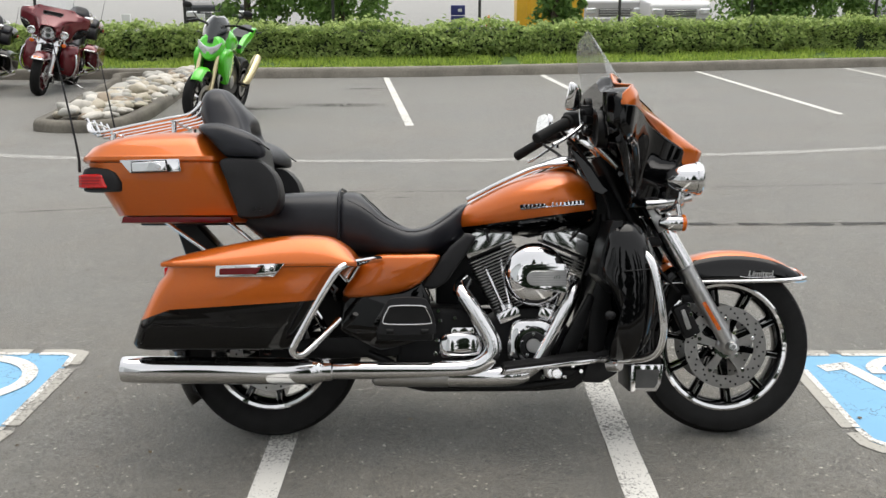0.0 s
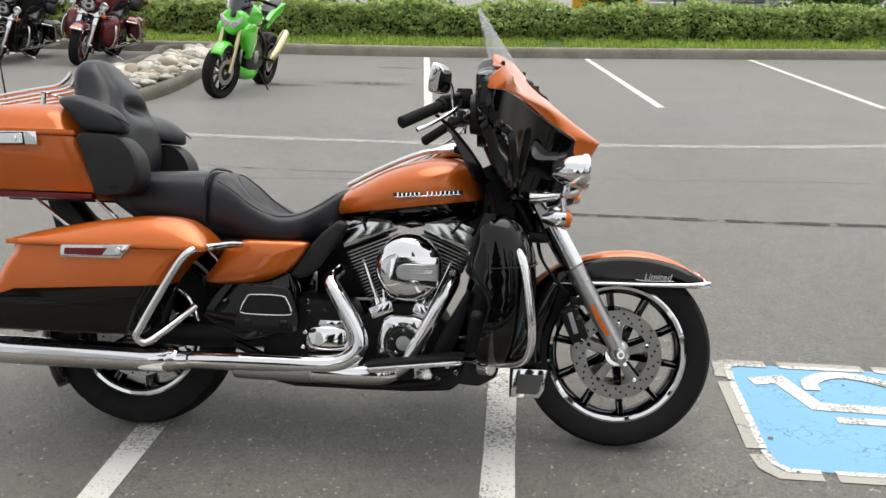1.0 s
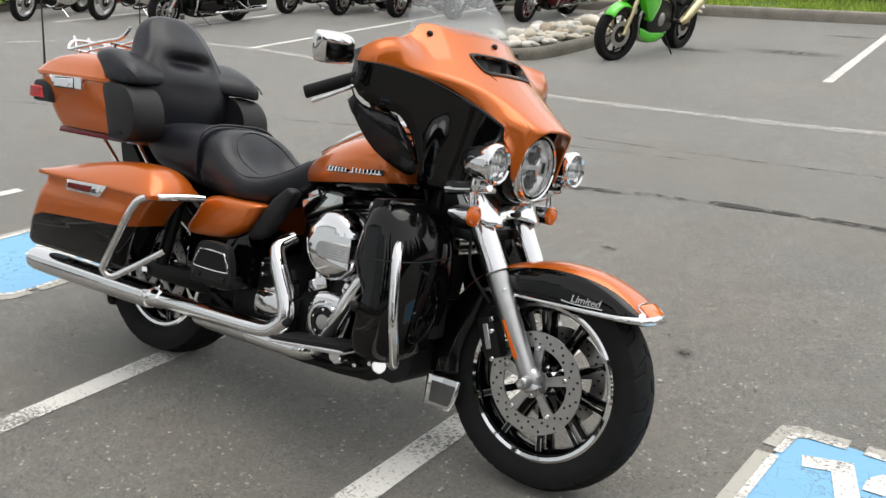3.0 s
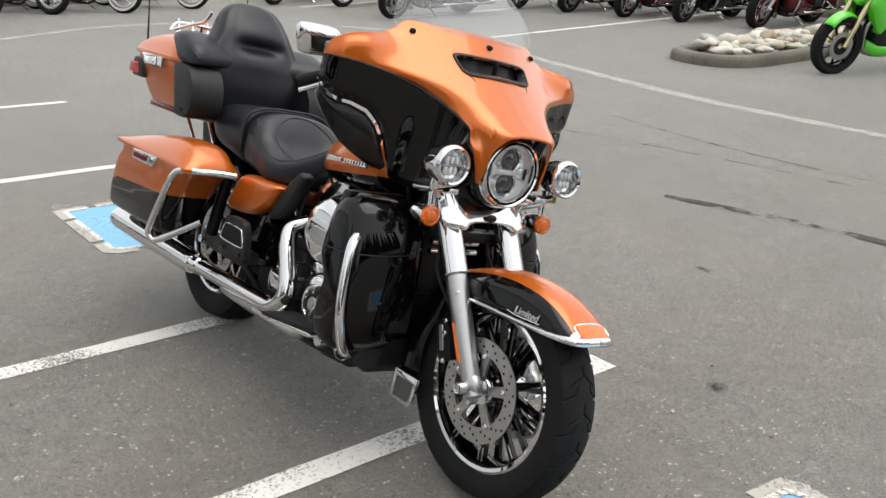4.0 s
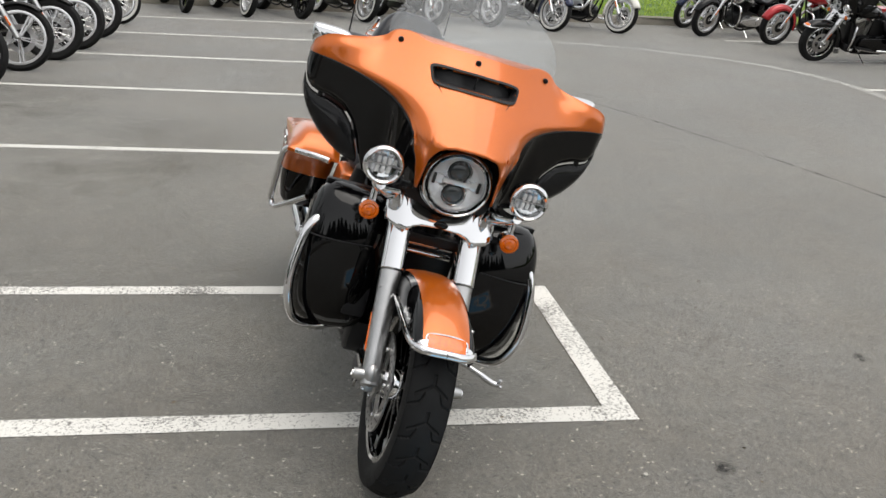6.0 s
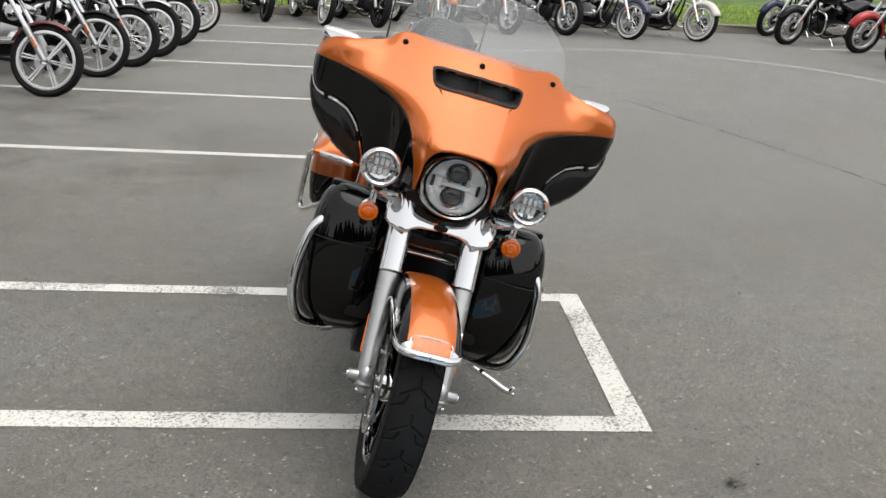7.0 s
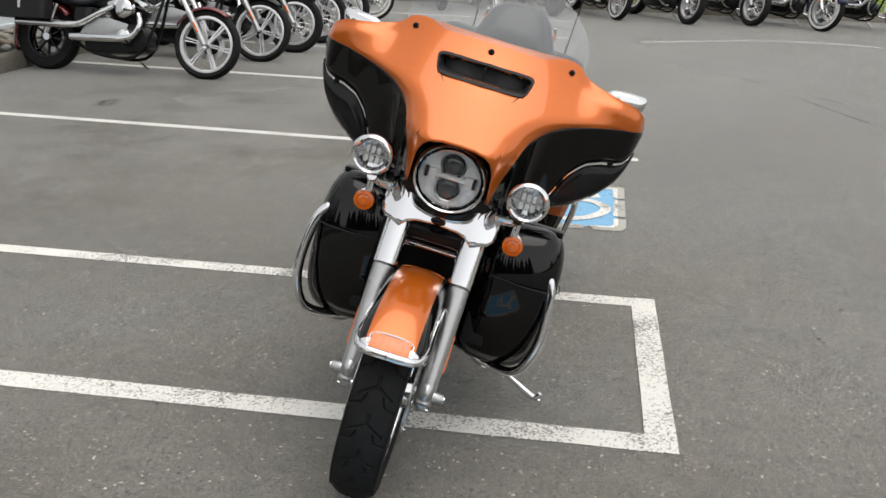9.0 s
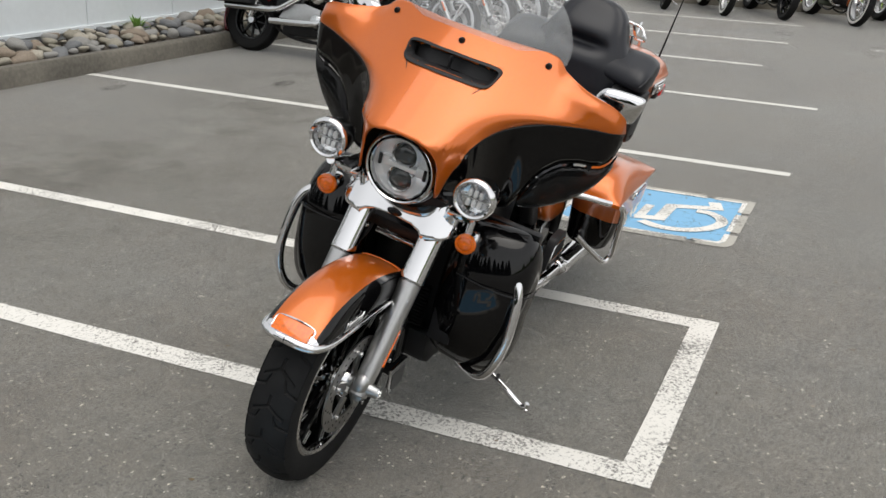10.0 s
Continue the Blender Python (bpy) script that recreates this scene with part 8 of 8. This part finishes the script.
    part("primary_cover", prism(spline([(0.40, 0.32), (0.46, 0.40), (0.80, 0.42), (0.95, 0.34), (0.90, 0.25), (0.50, 0.23)], 3, True), 0.13, 0.185, 0.008, 2), CHROME, e, "chrome primary cover")
    part("derby_cover", lathe([(0, 0.200), (0.055, 0.198), (0.062, 0.190), (0.064, 0.180)], 28, centre=(0.52, 0, 0.32)), CHROME, e)
    part("cam_cover", lathe([(0, -0.19), (0.06, -0.185), (0.075, -0.165), (0.08, -0.12)], 24, centre=(0.86, 0, 0.35)), CHROME, e)
    part("gear_cover", prism([(0.40, 0.35), (0.50, 0.50), (0.70, 0.51), (0.90, 0.46), (0.86, 0.35)], -0.155, -0.125, 0.012, 2), SATIN, e, "satin grey gear cover")
    part("battery_box", rbox((0.40, 0, 0.50), (0.22, 0.24, 0.22), 0.03, 2), BLACK_PAINT, e)
    part("tail_lamp", ball((-0.33, 0, 0.58), (0.04, 0.05, 0.04), 14), RED_LENS, t)
    part("side_stand", tube([(0.80, 0.12, 0.20), (0.83, 0.24, 0.13), (0.86, 0.33, 0.075)], 0.011, 8, 3), CHROME, t, "chrome side stand")
    part("stand_foot", rbox((0.87, 0.345, 0.075), (0.05, 0.05, 0.010), 0.003, 1, rot=Euler((radians(12), 0, 0)).to_matrix()), CHROME, t)
    part("foot_peg", cyl((0.90, -0.26, 0.27), (0.90, 0.26, 0.27), 0.012, segs=10), BLACK_METAL, t)
    if screen:
        rows = []
        for k in range(13):
            u = -1 + k / 6
            rows.append([(1.36 - 0.12 * v - 0.10 * u * u, u * (0.24 - 0.05 * v), 0.98 + 0.50 * v - 0.06 * abs(u) ** 3 * v) for v in (0, 0.33, 0.66, 1)])
        g = part("windscreen", loft(rows, None, False, False), WINDSHIELD, t, "clear tall windscreen")
        g.visible_shadow = False
    return t


def stand_at(x, y, heading, lean=-12):
    """A pose for a bike whose front tyre meets the ground at x, y, looking along heading."""
    h = radians(heading)
    ox, oy = x - 1.62 * math.cos(h), y - 1.62 * math.sin(h)
    return Matrix.Translation((ox, oy, -0.008)) @ Matrix.Rotation(h, 4, "Z") @ Matrix.Rotation(radians(lean), 4, "X")


# row beside the wall, noses towards the lane
side_row = [
    (-5.22, 0.04, 88, "black cruiser with maroon fender and six-spoke wheel", MAROON, "mag", False, False, BLACK_PLASTIC, False),
    (-6.45, 0.13, 90, "black cruiser with split-spoke alloy wheel", BLACK_PAINT, "star", False, False, None, False),
    (-7.25, 0.25, 90, "black cruiser with laced wire wheels", BLACK_PAINT, "wire", False, False, None, False),
    (-8.15, 0.30, 91, "silver cruiser with laced wire wheels", SATIN, "wire", False, False, None, False),
    (-9.29, 0.30, 91, "black cruiser with laced wire wheels", BLACK_PAINT, "wire", False, False, None, False),
    (-11.0, 0.27, 92, "deep blue cruiser with whitewall tyres", NAVY, "wire", True, False, None, False)]
for x, y, hd, lb, col, st, ww, bf, bg, sc in side_row:
    c = cruiser(lb, col, st, ww, bf, bg, sc)
    c.matrix_basis = stand_at(x, y, hd)
# row before the lawn
back_row = [
    (-13.05, 0.96, 8, "black cruiser with black cast wheels", BLACK_PAINT, "black", False, False, None, False),
    (-12.77, 1.96, 10, "deep blue cruiser with whitewall tyres", NAVY, "wire", True, False, None, False),
    (-12.85, 2.84, 14, "black cruiser with cast wheels and low fender", BLACK_PAINT, "black", False, False, None, False),
    (-12.77, 3.87, 16, "orange cruiser with laced whitewall wheels", ORANGE, "wire", True, True, None, False),
    (-12.61, 4.97, 18, "black cruiser with bright laced wire wheels", BLACK_PAINT, "wire", False, True, None, True),
    (-12.83, 5.97, 20, "black cruiser with short fender and wire wheels", BLACK_PAINT, "wire", False, False, None, False),
    (-12.53, 6.98, 24, "dark grey cruiser with whitewall wire wheels", NAVY, "wire", True, True, BLACK_PLASTIC, False),
    (-12.68, 8.17, 26, "cream white cruiser with deep fenders and whitewalls", WHITE_PAINT, "wire", True, True, WHITE_PAINT, False)]
for x, y, hd, lb, col, st, ww, bf, bg, sc in back_row:
    c = cruiser(lb, col, st, ww, bf, bg, sc, True)
    c.matrix_basis = stand_at(x, y, hd + 12)
for x, y, hd, lb, col in ((-14.3, 9.96, -62, "dark cruiser parked beside the lawn", NAVY), (-12.82, 9.74, -66, "black cruiser with chrome guard bars", BLACK_PAINT), (-11.9, 10.58, -75, "bright red cruiser with a deep front fender", RED_PAINT)):
    c = cruiser(lb, col, "wire", False, True, col, False, True)
    c.matrix_basis = stand_at(x, y, hd)


def tourer(m, label, swap, drop=()):
    """Another touring motorcycle of the same build in other colours."""
    c = copy_thing(BIKE, m)
    recolour(c, swap)
    c["label"], c["group"] = label, "touring motorcycles by the hedge"
    for o in list(c.children_recursive):
        base = o.name.split(".")[0]
        if base in drop:
            bpy.data.objects.remove(o)
    return c


FEW = ("script_badge", "badge_underline", "case_bolt", "caliper_bolt", "caliper_badge", "cooler_fin", "timer_bolt", "disc_bolt", "hole_pattern", "insert_rib", "displacement_badge", "jack", "latch_key", "lamp_cell", "pocket_seam", "seat_seam", "backrest_seam", "spoke_face", "rack_foot", "vent_rib", "tank_badge")
BARE = FEW + ("lower_fairing", "inner_louvre", "rear_facet", "vent_knob")
SIZE = Matrix.Translation((0.062, 0, 0.0223)) @ Matrix.Diagonal((0.940, 0.985, 0.950, 1))
for x, y, hd, lb, sw, dr in (
        (-6.05, 14.08, -84, "maroon touring motorcycle with fairing and chrome guards", {ORANGE: MAROON, BLACK_PAINT: MAROON}, FEW),
        (-7.20, 13.78, -82, "black touring motorcycle with chrome engine guards", {ORANGE: BLACK_PAINT}, BARE),
        (-8.20, 13.55, -82, "maroon touring motorcycle with matching lowers", {ORANGE: MAROON, BLACK_PAINT: MAROON}, FEW),
        (-9.25, 13.30, -80, "olive touring motorcycle with chrome guards", {ORANGE: OLIVE}, BARE),
        (-10.20, 13.0, -80, "black touring motorcycle with luggage box", {ORANGE: BLACK_PAINT}, BARE),
        (-9.85, 10.12, -84, "black touring motorcycle with wide saddlebags", {ORANGE: BLACK_PAINT}, BARE)):
    big = 1.08 if x == -6.05 else 1.0
    tourer(stand_at(x, y, hd, -12) @ Matrix.Translation((1.62 * (1 - big), 0, 0)) @ Matrix.Diagonal((big, big, big, 1)) @ SIZE, lb, sw, dr)


def sport_bike():
    """The bright green naked bike beside the stone island."""
    t = thing("sport_motorcycle", stand_at(-2.90, 11.10, -94, -9), "bright green naked sport motorcycle with a gold silencer", "motorcycle")
    t.matrix_basis = t.matrix_basis @ Matrix.Diagonal((0.99, 1, 1.06, 1))
    F, R = (1.62, 0, 0.305), (0.12, 0, 0.305)
    fw_ = bike_wheel(t, F, 0.305, 0.060, 0.225, "black", False)
    fw_.matrix_basis = fw_.matrix_basis @ Matrix.Rotation(radians(-16), 4, "Z")
    bike_wheel(t, R, 0.310, 0.090, 0.215, "black", False, "rear_wheel")
    arc_fender(t, "front_fender", F, 0.33, 0.07, 150, 40, LIME, "lime green front fender", 0.05)
    arc_fender(t, "tyre_hugger", R, 0.335, 0.09, 130, 50, BLACK_PLASTIC, "black rear hugger", 0.05)
    for s in (-1, 1):
        part("fork_tube", cyl((1.63, s * 0.10, 0.30), (1.36, s * 0.10, 0.86), 0.026, segs=16), GOLD, t, "pale gold fork tube")
        part("grip", cyl((1.20, s * 0.26, 1.08), (1.10, s * 0.40, 1.05), 0.017, segs=12), RUBBER, t)
        part("mirror", ball((1.26, s * 0.36, 1.24), (0.02, 0.06, 0.035), 14), BLACK_PLASTIC, t)
        part("mirror_stem", tube([(1.22, s * 0.22, 1.09), (1.27, s * 0.28, 1.17), (1.26, s * 0.33, 1.23)], 0.006, 8, 3), BLACK_METAL, t)
        rows = []
        o = spline([(1.02, 0.62), (1.13, 0.45), (1.22, 0.43), (1.36, 0.58), (1.44, 0.72), (1.38, 0.81), (1.20, 0.83), (1.06, 0.78)], 4, True)
        for y, k in ((0.10, 0.95), (0.15, 1.0), (0.178, 0.96), (0.192, 0.80), (0.198, 0.3)):
            rows.append([(1.25 + (p[0] - 1.25) * k, s * y, 0.67 + (p[1] - 0.67) * k) for p in o])
        part("radiator_shroud", loft(rows), LIME, t, "lime green shroud")
        part("seat_fairing", prism(spline([(0.02, 0.88), (0.30, 0.80), (0.52, 0.72), (0.50, 0.82), (0.25, 0.93), (-0.10, 1.00)], 3, True), s * 0.06, s * 0.125, 0.02, 3), LIME, t, "lime green tail panel")
        part("foot_peg", cyl((0.60, s * 0.12, 0.38), (0.60, s * 0.27, 0.38), 0.012, segs=10), BLACK_METAL, t)
        part("swing_arm", cyl((0.12, s * 0.12, 0.305), (0.62, s * 0.10, 0.40), 0.03, segs=12), BLACK_METAL, t)
    part("silencer", tube([(0.44, -0.16, 0.36), (0.36, -0.18, 0.40), (0.12, -0.20, 0.58), (0.02, -0.205, 0.66)], [0.03, 0.052, 0.060, 0.05], 18, 3), GOLD, t, "gold finned silencer")
    part("silencer", tube([(0.44, 0.16, 0.36), (0.36, 0.18, 0.40), (0.12, 0.20, 0.58), (0.02, 0.205, 0.66)], [0.03, 0.052, 0.060, 0.05], 18, 3), GOLD, t, "gold finned silencer")
    part("fuel_tank", oval_loft([(0.58, -0.08, 0.08, 0.76, 0.84), (0.70, -0.12, 0.12, 0.74, 0.92), (0.88, -0.15, 0.15, 0.74, 1.00), (1.05, -0.145, 0.145, 0.76, 1.02), (1.18, -0.10, 0.10, 0.80, 0.95)], 2.6, 28, 4), LIME, t, "lime green tank")
    part("rider_seat", oval_loft([(0.30, -0.10, 0.10, 0.80, 0.86), (0.45, -0.13, 0.13, 0.76, 0.83), (0.60, -0.10, 0.10, 0.78, 0.85), (0.68, -0.06, 0.06, 0.82, 0.88)], 2.8, 20, 4), VINYL, t)
    part("pillion_seat", oval_loft([(-0.12, -0.06, 0.06, 0.97, 1.02), (0.05, -0.10, 0.10, 0.92, 1.00), (0.22, -0.12, 0.12, 0.86, 0.95), (0.32, -0.10, 0.10, 0.84, 0.90)], 2.8, 20, 4), VINYL, t)
    part("engine", prism(spline([(0.58, 0.30), (0.62, 0.50), (0.80, 0.62), (1.10, 0.66), (1.20, 0.50), (1.14, 0.32), (0.90, 0.26)], 3, True), -0.13, 0.13, 0.02, 2), BLACK_METAL, t, "black four-cylinder engine")
    for y in (-0.11, -0.04, 0.04, 0.11):
        part("header_pipe", tube([(1.20, y, 0.60), (1.34, y, 0.50), (1.28, y * 0.8, 0.26), (0.85, y * 0.5, 0.17), (0.50, -0.10, 0.24)], 0.019, 10, 4), STEEL, t)
    for s in (-1, 1):
        part("clutch_cover", lathe([(0.0, 0.150), (0.05, 0.148), (0.075, 0.135), (0.08, 0.10)], 24, "y", (0.86, 0, 0.42)) if s > 0 else lathe([(0.0, -0.150), (0.05, -0.148), (0.075, -0.135), (0.08, -0.10)], 24, "y", (0.86, 0, 0.42)), SATIN, t)
        part("frame_beam", tube([(1.22, s * 0.11, 0.80), (0.90, s * 0.16, 0.70), (0.62, s * 0.13, 0.56), (0.58, s * 0.11, 0.36)], 0.028, 12, 4), BLACK_METAL, t)
    part("radiator", rbox((1.30, 0, 0.60), (0.03, 0.30, 0.26), 0.008, 1), BLACK_METAL, t)
    face = spline([(-0.06, 0.72), (-0.125, 0.80), (-0.120, 0.90), (-0.05, 0.96), (0.05, 0.96), (0.120, 0.90), (0.125, 0.80), (0.06, 0.72), (0.0, 0.70)], 4, True)
    rows = []
    for x, k in ((1.28, 1.05), (1.38, 1.16), (1.44, 1.08), (1.475, 0.88), (1.485, 0.35)):
        rows.append([(x - 0.35 * (p[1] - 0.75) * (0.5 + k * 0.3), p[0] * k, 0.83 + (p[1] - 0.83) * k) for p in face])
    part("headlight_cowl", loft(rows), LIME, t, "lime green headlight cowl")
    lamp = part("headlight", prism([(-0.136, 0.905), (-0.120, 0.830), (-0.060, 0.770), (0.0, 0.755), (0.060, 0.770), (0.120, 0.830), (0.136, 0.905), (0.055, 0.850), (0.0, 0.842), (-0.055, 0.850)], 1.38, 1.492, 0.010, 2, "x"), HEADLAMP, t, "angular clear headlight")
    for s in (-1, 1):
        part("lamp_bowl", lathe([(0.0, 1.476), (0.022, 1.484), (0.026, 1.495), (0.030, 1.490)], 20, "x", (0, s * 0.052, 0.808)), BLACK_METAL, lamp)
    rows = []
    for z, x, w in ((0.88, 1.455, 0.115), (0.94, 1.43, 0.150), (1.02, 1.39, 0.158), (1.10, 1.345, 0.135), (1.15, 1.315, 0.095), (1.17, 1.30, 0.05)):
        rows.append([(x - 0.16 * u * u, w * u, z) for u in np.linspace(-1, 1, 13)])
    fs = part("fly_screen", loft(rows, None, False, False), DARK_GLASS, t, "dark tinted fly screen")
    fs.modifiers.new("thick", "SOLIDIFY").thickness = 0.006
    part("instrument_pod", rbox((1.27, 0, 1.05), (0.10, 0.20, 0.08), 0.02, 2, rot=Euler((0, radians(30), 0)).to_matrix()), BLACK_PLASTIC, t)
    part("belly_pan", oval_loft([(0.62, -0.10, 0.10, 0.20, 0.30), (0.85, -0.14, 0.14, 0.15, 0.30), (1.10, -0.13, 0.13, 0.17, 0.33), (1.24, -0.09, 0.09, 0.24, 0.36)], 3.0, 20, 3), LIME, t, "lime green belly pan")
    part("handlebar", tube([(1.10, -0.40, 1.05), (1.22, -0.24, 1.09), (1.27, 0, 1.06), (1.22, 0.24, 1.09), (1.10, 0.40, 1.05)], 0.013, 10, 5), BLACK_METAL, t)
    part("side_stand", tube([(0.72, 0.13, 0.26), (0.73, 0.22, 0.14), (0.75, 0.30, 0.055)], 0.010, 8, 3), BLACK_METAL, t)
    return t


sport_bike()

# ---- beyond the hedge ----
WHITE_CAR = paint("white_car_paint", (0.62, 0.63, 0.63), 0.0)
SILVER_CAR = paint("silver_car_paint", (0.50, 0.50, 0.50), 0.3)
DARK_CAR = paint("dark_car_paint", (0.03, 0.035, 0.04), 0.2)
YELLOW = material("yellow_bin_paint", (0.72, 0.42, 0.02), 0.5, vary=0.15, scale=3)
BLUE_PLASTIC = material("blue_plastic", (0.02, 0.03, 0.16), 0.45, vary=0.2, scale=6)
CONE_ORANGE = material("cone_orange", (0.80, 0.12, 0.02), 0.6)
WHITE_PANEL = material("white_panel", (0.70, 0.71, 0.70), 0.6, vary=0.08, scale=4)
CAR_GLASS = material("car_glass", (0.02, 0.025, 0.03), 0.05, 0.0, 1.0)
GREY_TRIM = material("grey_trim", (0.12, 0.12, 0.12), 0.5)


def car(m, colour, label, width=1.9, high=1.75, length=4.7, hood=1.05, pickup=False):
    """A parked vehicle seen from the front; x forward."""
    t = thing("pickup_truck" if pickup else "parked_car", m, label, "truck" if pickup else "car")
    w = width / 2
    hl = [(0.05, 0.36), (0.0, 0.55), (0.03, hood - 0.12), (-0.10, hood), (-1.25, hood + 0.06), (-1.9, high - 0.05), (-2.2, high), (-3.6 if not pickup else -3.0, high), (-4.3 if not pickup else -3.2, high - 0.1 if not pickup else hood), (-length, hood), (-length, 0.36)]
    part("body", prism(hl, -w, w, 0.07, 3), colour, t, "vehicle body")
    part("windscreen", prism([(-1.24, hood + 0.07), (-1.86, high - 0.10), (-1.88, high - 0.10), (-1.27, hood + 0.05)], -w * 0.82, w * 0.82, 0.0), CAR_GLASS, t)
    g = part("grille", rbox((0.03, 0, 0.72), (0.06, width * 0.52, 0.22), 0.02, 2), GREY_TRIM, t)
    for k in range(3):
        part("grille_bar", rbox((0.065, 0, 0.65 + 0.07 * k), (0.02, width * 0.50, 0.025), 0.005, 1), CHROME if not pickup else SATIN, g)
    part("bumper", rbox((0.06, 0, 0.46), (0.14, width * 0.98, 0.20), 0.05, 3), SATIN if pickup else GREY_TRIM, t)
    part("plate", rbox((0.14, 0, 0.50), (0.012, 0.32, 0.14), 0.004, 1), WHITE_PANEL, t)
    for s in (-1, 1):
        part("headlamp", rbox((0.0, s * w * 0.78, 0.76), (0.16, width * 0.17, 0.17), 0.04, 3), HEADLAMP, t)
        for x in (-0.85, -length + 1.0):
            wh = new("wheel")
            wh.parent = t
            wh.matrix_basis = Matrix.Translation((x, s * (w - 0.12), 0.36))
            part("tyre", lathe([(0.22, -0.10), (0.34, -0.115), (0.36, -0.08), (0.36, 0.08), (0.34, 0.115), (0.22, 0.10)], 32, closed=True), RUBBER, wh)
            part("rim", lathe([(0.0, s * 0.06), (0.10, s * 0.07), (0.22, s * 0.09), (0.23, s * 0.06), (0.0, s * 0.02)], 24), SATIN, wh)
        part("door_mirror", rbox((-1.35, s * (w + 0.10), hood + 0.10), (0.10, 0.18, 0.13), 0.03, 2), colour, t)
    return t


def on(x, y, heading=0):
    return Matrix.Translation((x, y, 0)) @ Matrix.Rotation(radians(heading), 4, "Z")


car(on(5.07, 31.0, -90), SILVER_CAR, "silver pickup truck with a chrome grille", 1.90, 1.8, 5.0, 1.15, True)
car(on(6.85, 29.8, -86), WHITE_CAR, "white sport utility car with a barred grille", 1.85, 1.7)
car(on(-6.9, 29.0, -75), DARK_CAR, "dark off-road car beyond the hedge", 1.8, 1.8, 4.2, 1.1)
car(on(14.5, 31.0, -95), DARK_CAR, "dark car beyond the hedge", 1.8, 1.5)
b = thing("yellow_bin", on(2.43, 24.8), "large yellow metal bin with ribbed sides", "bin")
part("bin_body", rbox((0, 0, 0.75), (1.65, 1.1, 1.4), 0.03, 2), YELLOW, b)
for k in range(3):
    part("bin_rib", rbox((-0.55 + 0.55 * k, -0.57, 0.75), (0.07, 0.05, 1.3), 0.01, 1), YELLOW, b)
st = thing("blue_crates", on(0.42, 25.0), "stack of blue plastic crates and cart", "crates")
for k in range(4):
    c = part("crate", rbox((-0.25, 0, 0.16 + 0.26 * k), (0.36, 0.4, 0.24), 0.02, 2), BLUE_PLASTIC, st)
    part("crate_label", rbox((-0.20, -0.205, 0.16 + 0.26 * k), (0.10, 0.01, 0.07), 0.002, 1), WHITE_PANEL, c)
part("cart_deck", rbox((0.45, 0, 0.18), (0.95, 0.4, 0.14), 0.03, 2), BLUE_PLASTIC, st)
part("cart_bin", rbox((0.15, 0, 0.42), (0.34, 0.35, 0.30), 0.03, 2), BLUE_PLASTIC, st)
part("sack", ball((0.55, 0, 0.40), (0.24, 0.18, 0.14), 16), WHITE_PANEL, st)
cn = thing("traffic_cone", on(1.02, 27.0), "orange traffic cone beyond the hedge", "cone")
part("cone_body", lathe([(0.17, 0.03), (0.03, 0.75), (0.0, 0.76)], 20, "z"), CONE_ORANGE, cn)
part("cone_base", rbox((0, 0, 0.02), (0.42, 0.42, 0.04), 0.01, 1), CONE_ORANGE, cn)
fence = thing("fence", Matrix.Identity(4), "tall wire fence posts behind the hedge", "fence")
FENCE_STEEL = material("dark_fence_steel", (0.03, 0.03, 0.03), 0.5)
for k in range(16):
    x = -23.0 + 2.95 * k
    part("fence_post", cyl((x, kerb_y(x) + 3.0, 0), (x, kerb_y(x) + 3.0, 2.2), 0.03, segs=10), FENCE_STEEL, fence)
part("fence_rail", tube([(-23.0 + 2.95 * k, kerb_y(-23.0 + 2.95 * k) + 3.0, 2.15) for k in range(16)], 0.02, 8, 1), FENCE_STEEL, fence)
for x in (-7.25, -5.58):
    s_ = thing("white_post", on(x, 22.0), "white flat marker post behind the hedge", "post")
    part("post_board", rbox((0, 0, 0.45), (0.20, 0.05, 1.0), 0.01, 1), WHITE_PANEL, s_)
pn = thing("white_board", on(9.95, 24.4), "white panel beyond the hedge", "board")
part("board_panel", rbox((0, 0, 0.5), (0.75, 0.05, 0.9), 0.01, 1), WHITE_PANEL, pn)
kerb("kerb_4", [(x, y + 5.0) for x, y in KERB_LINE], 0.2, 0.12, 1, "low concrete wall beyond the hedge")
for k in range(7):
    x = -9 + 4.5 * k
    strip("lot_line_%d" % (k + 1), [(x, 50.0), (x + 3.0, 50.0)], 0.16, LINE_FRESH, "white lane dash beyond the hedge", 0.006)
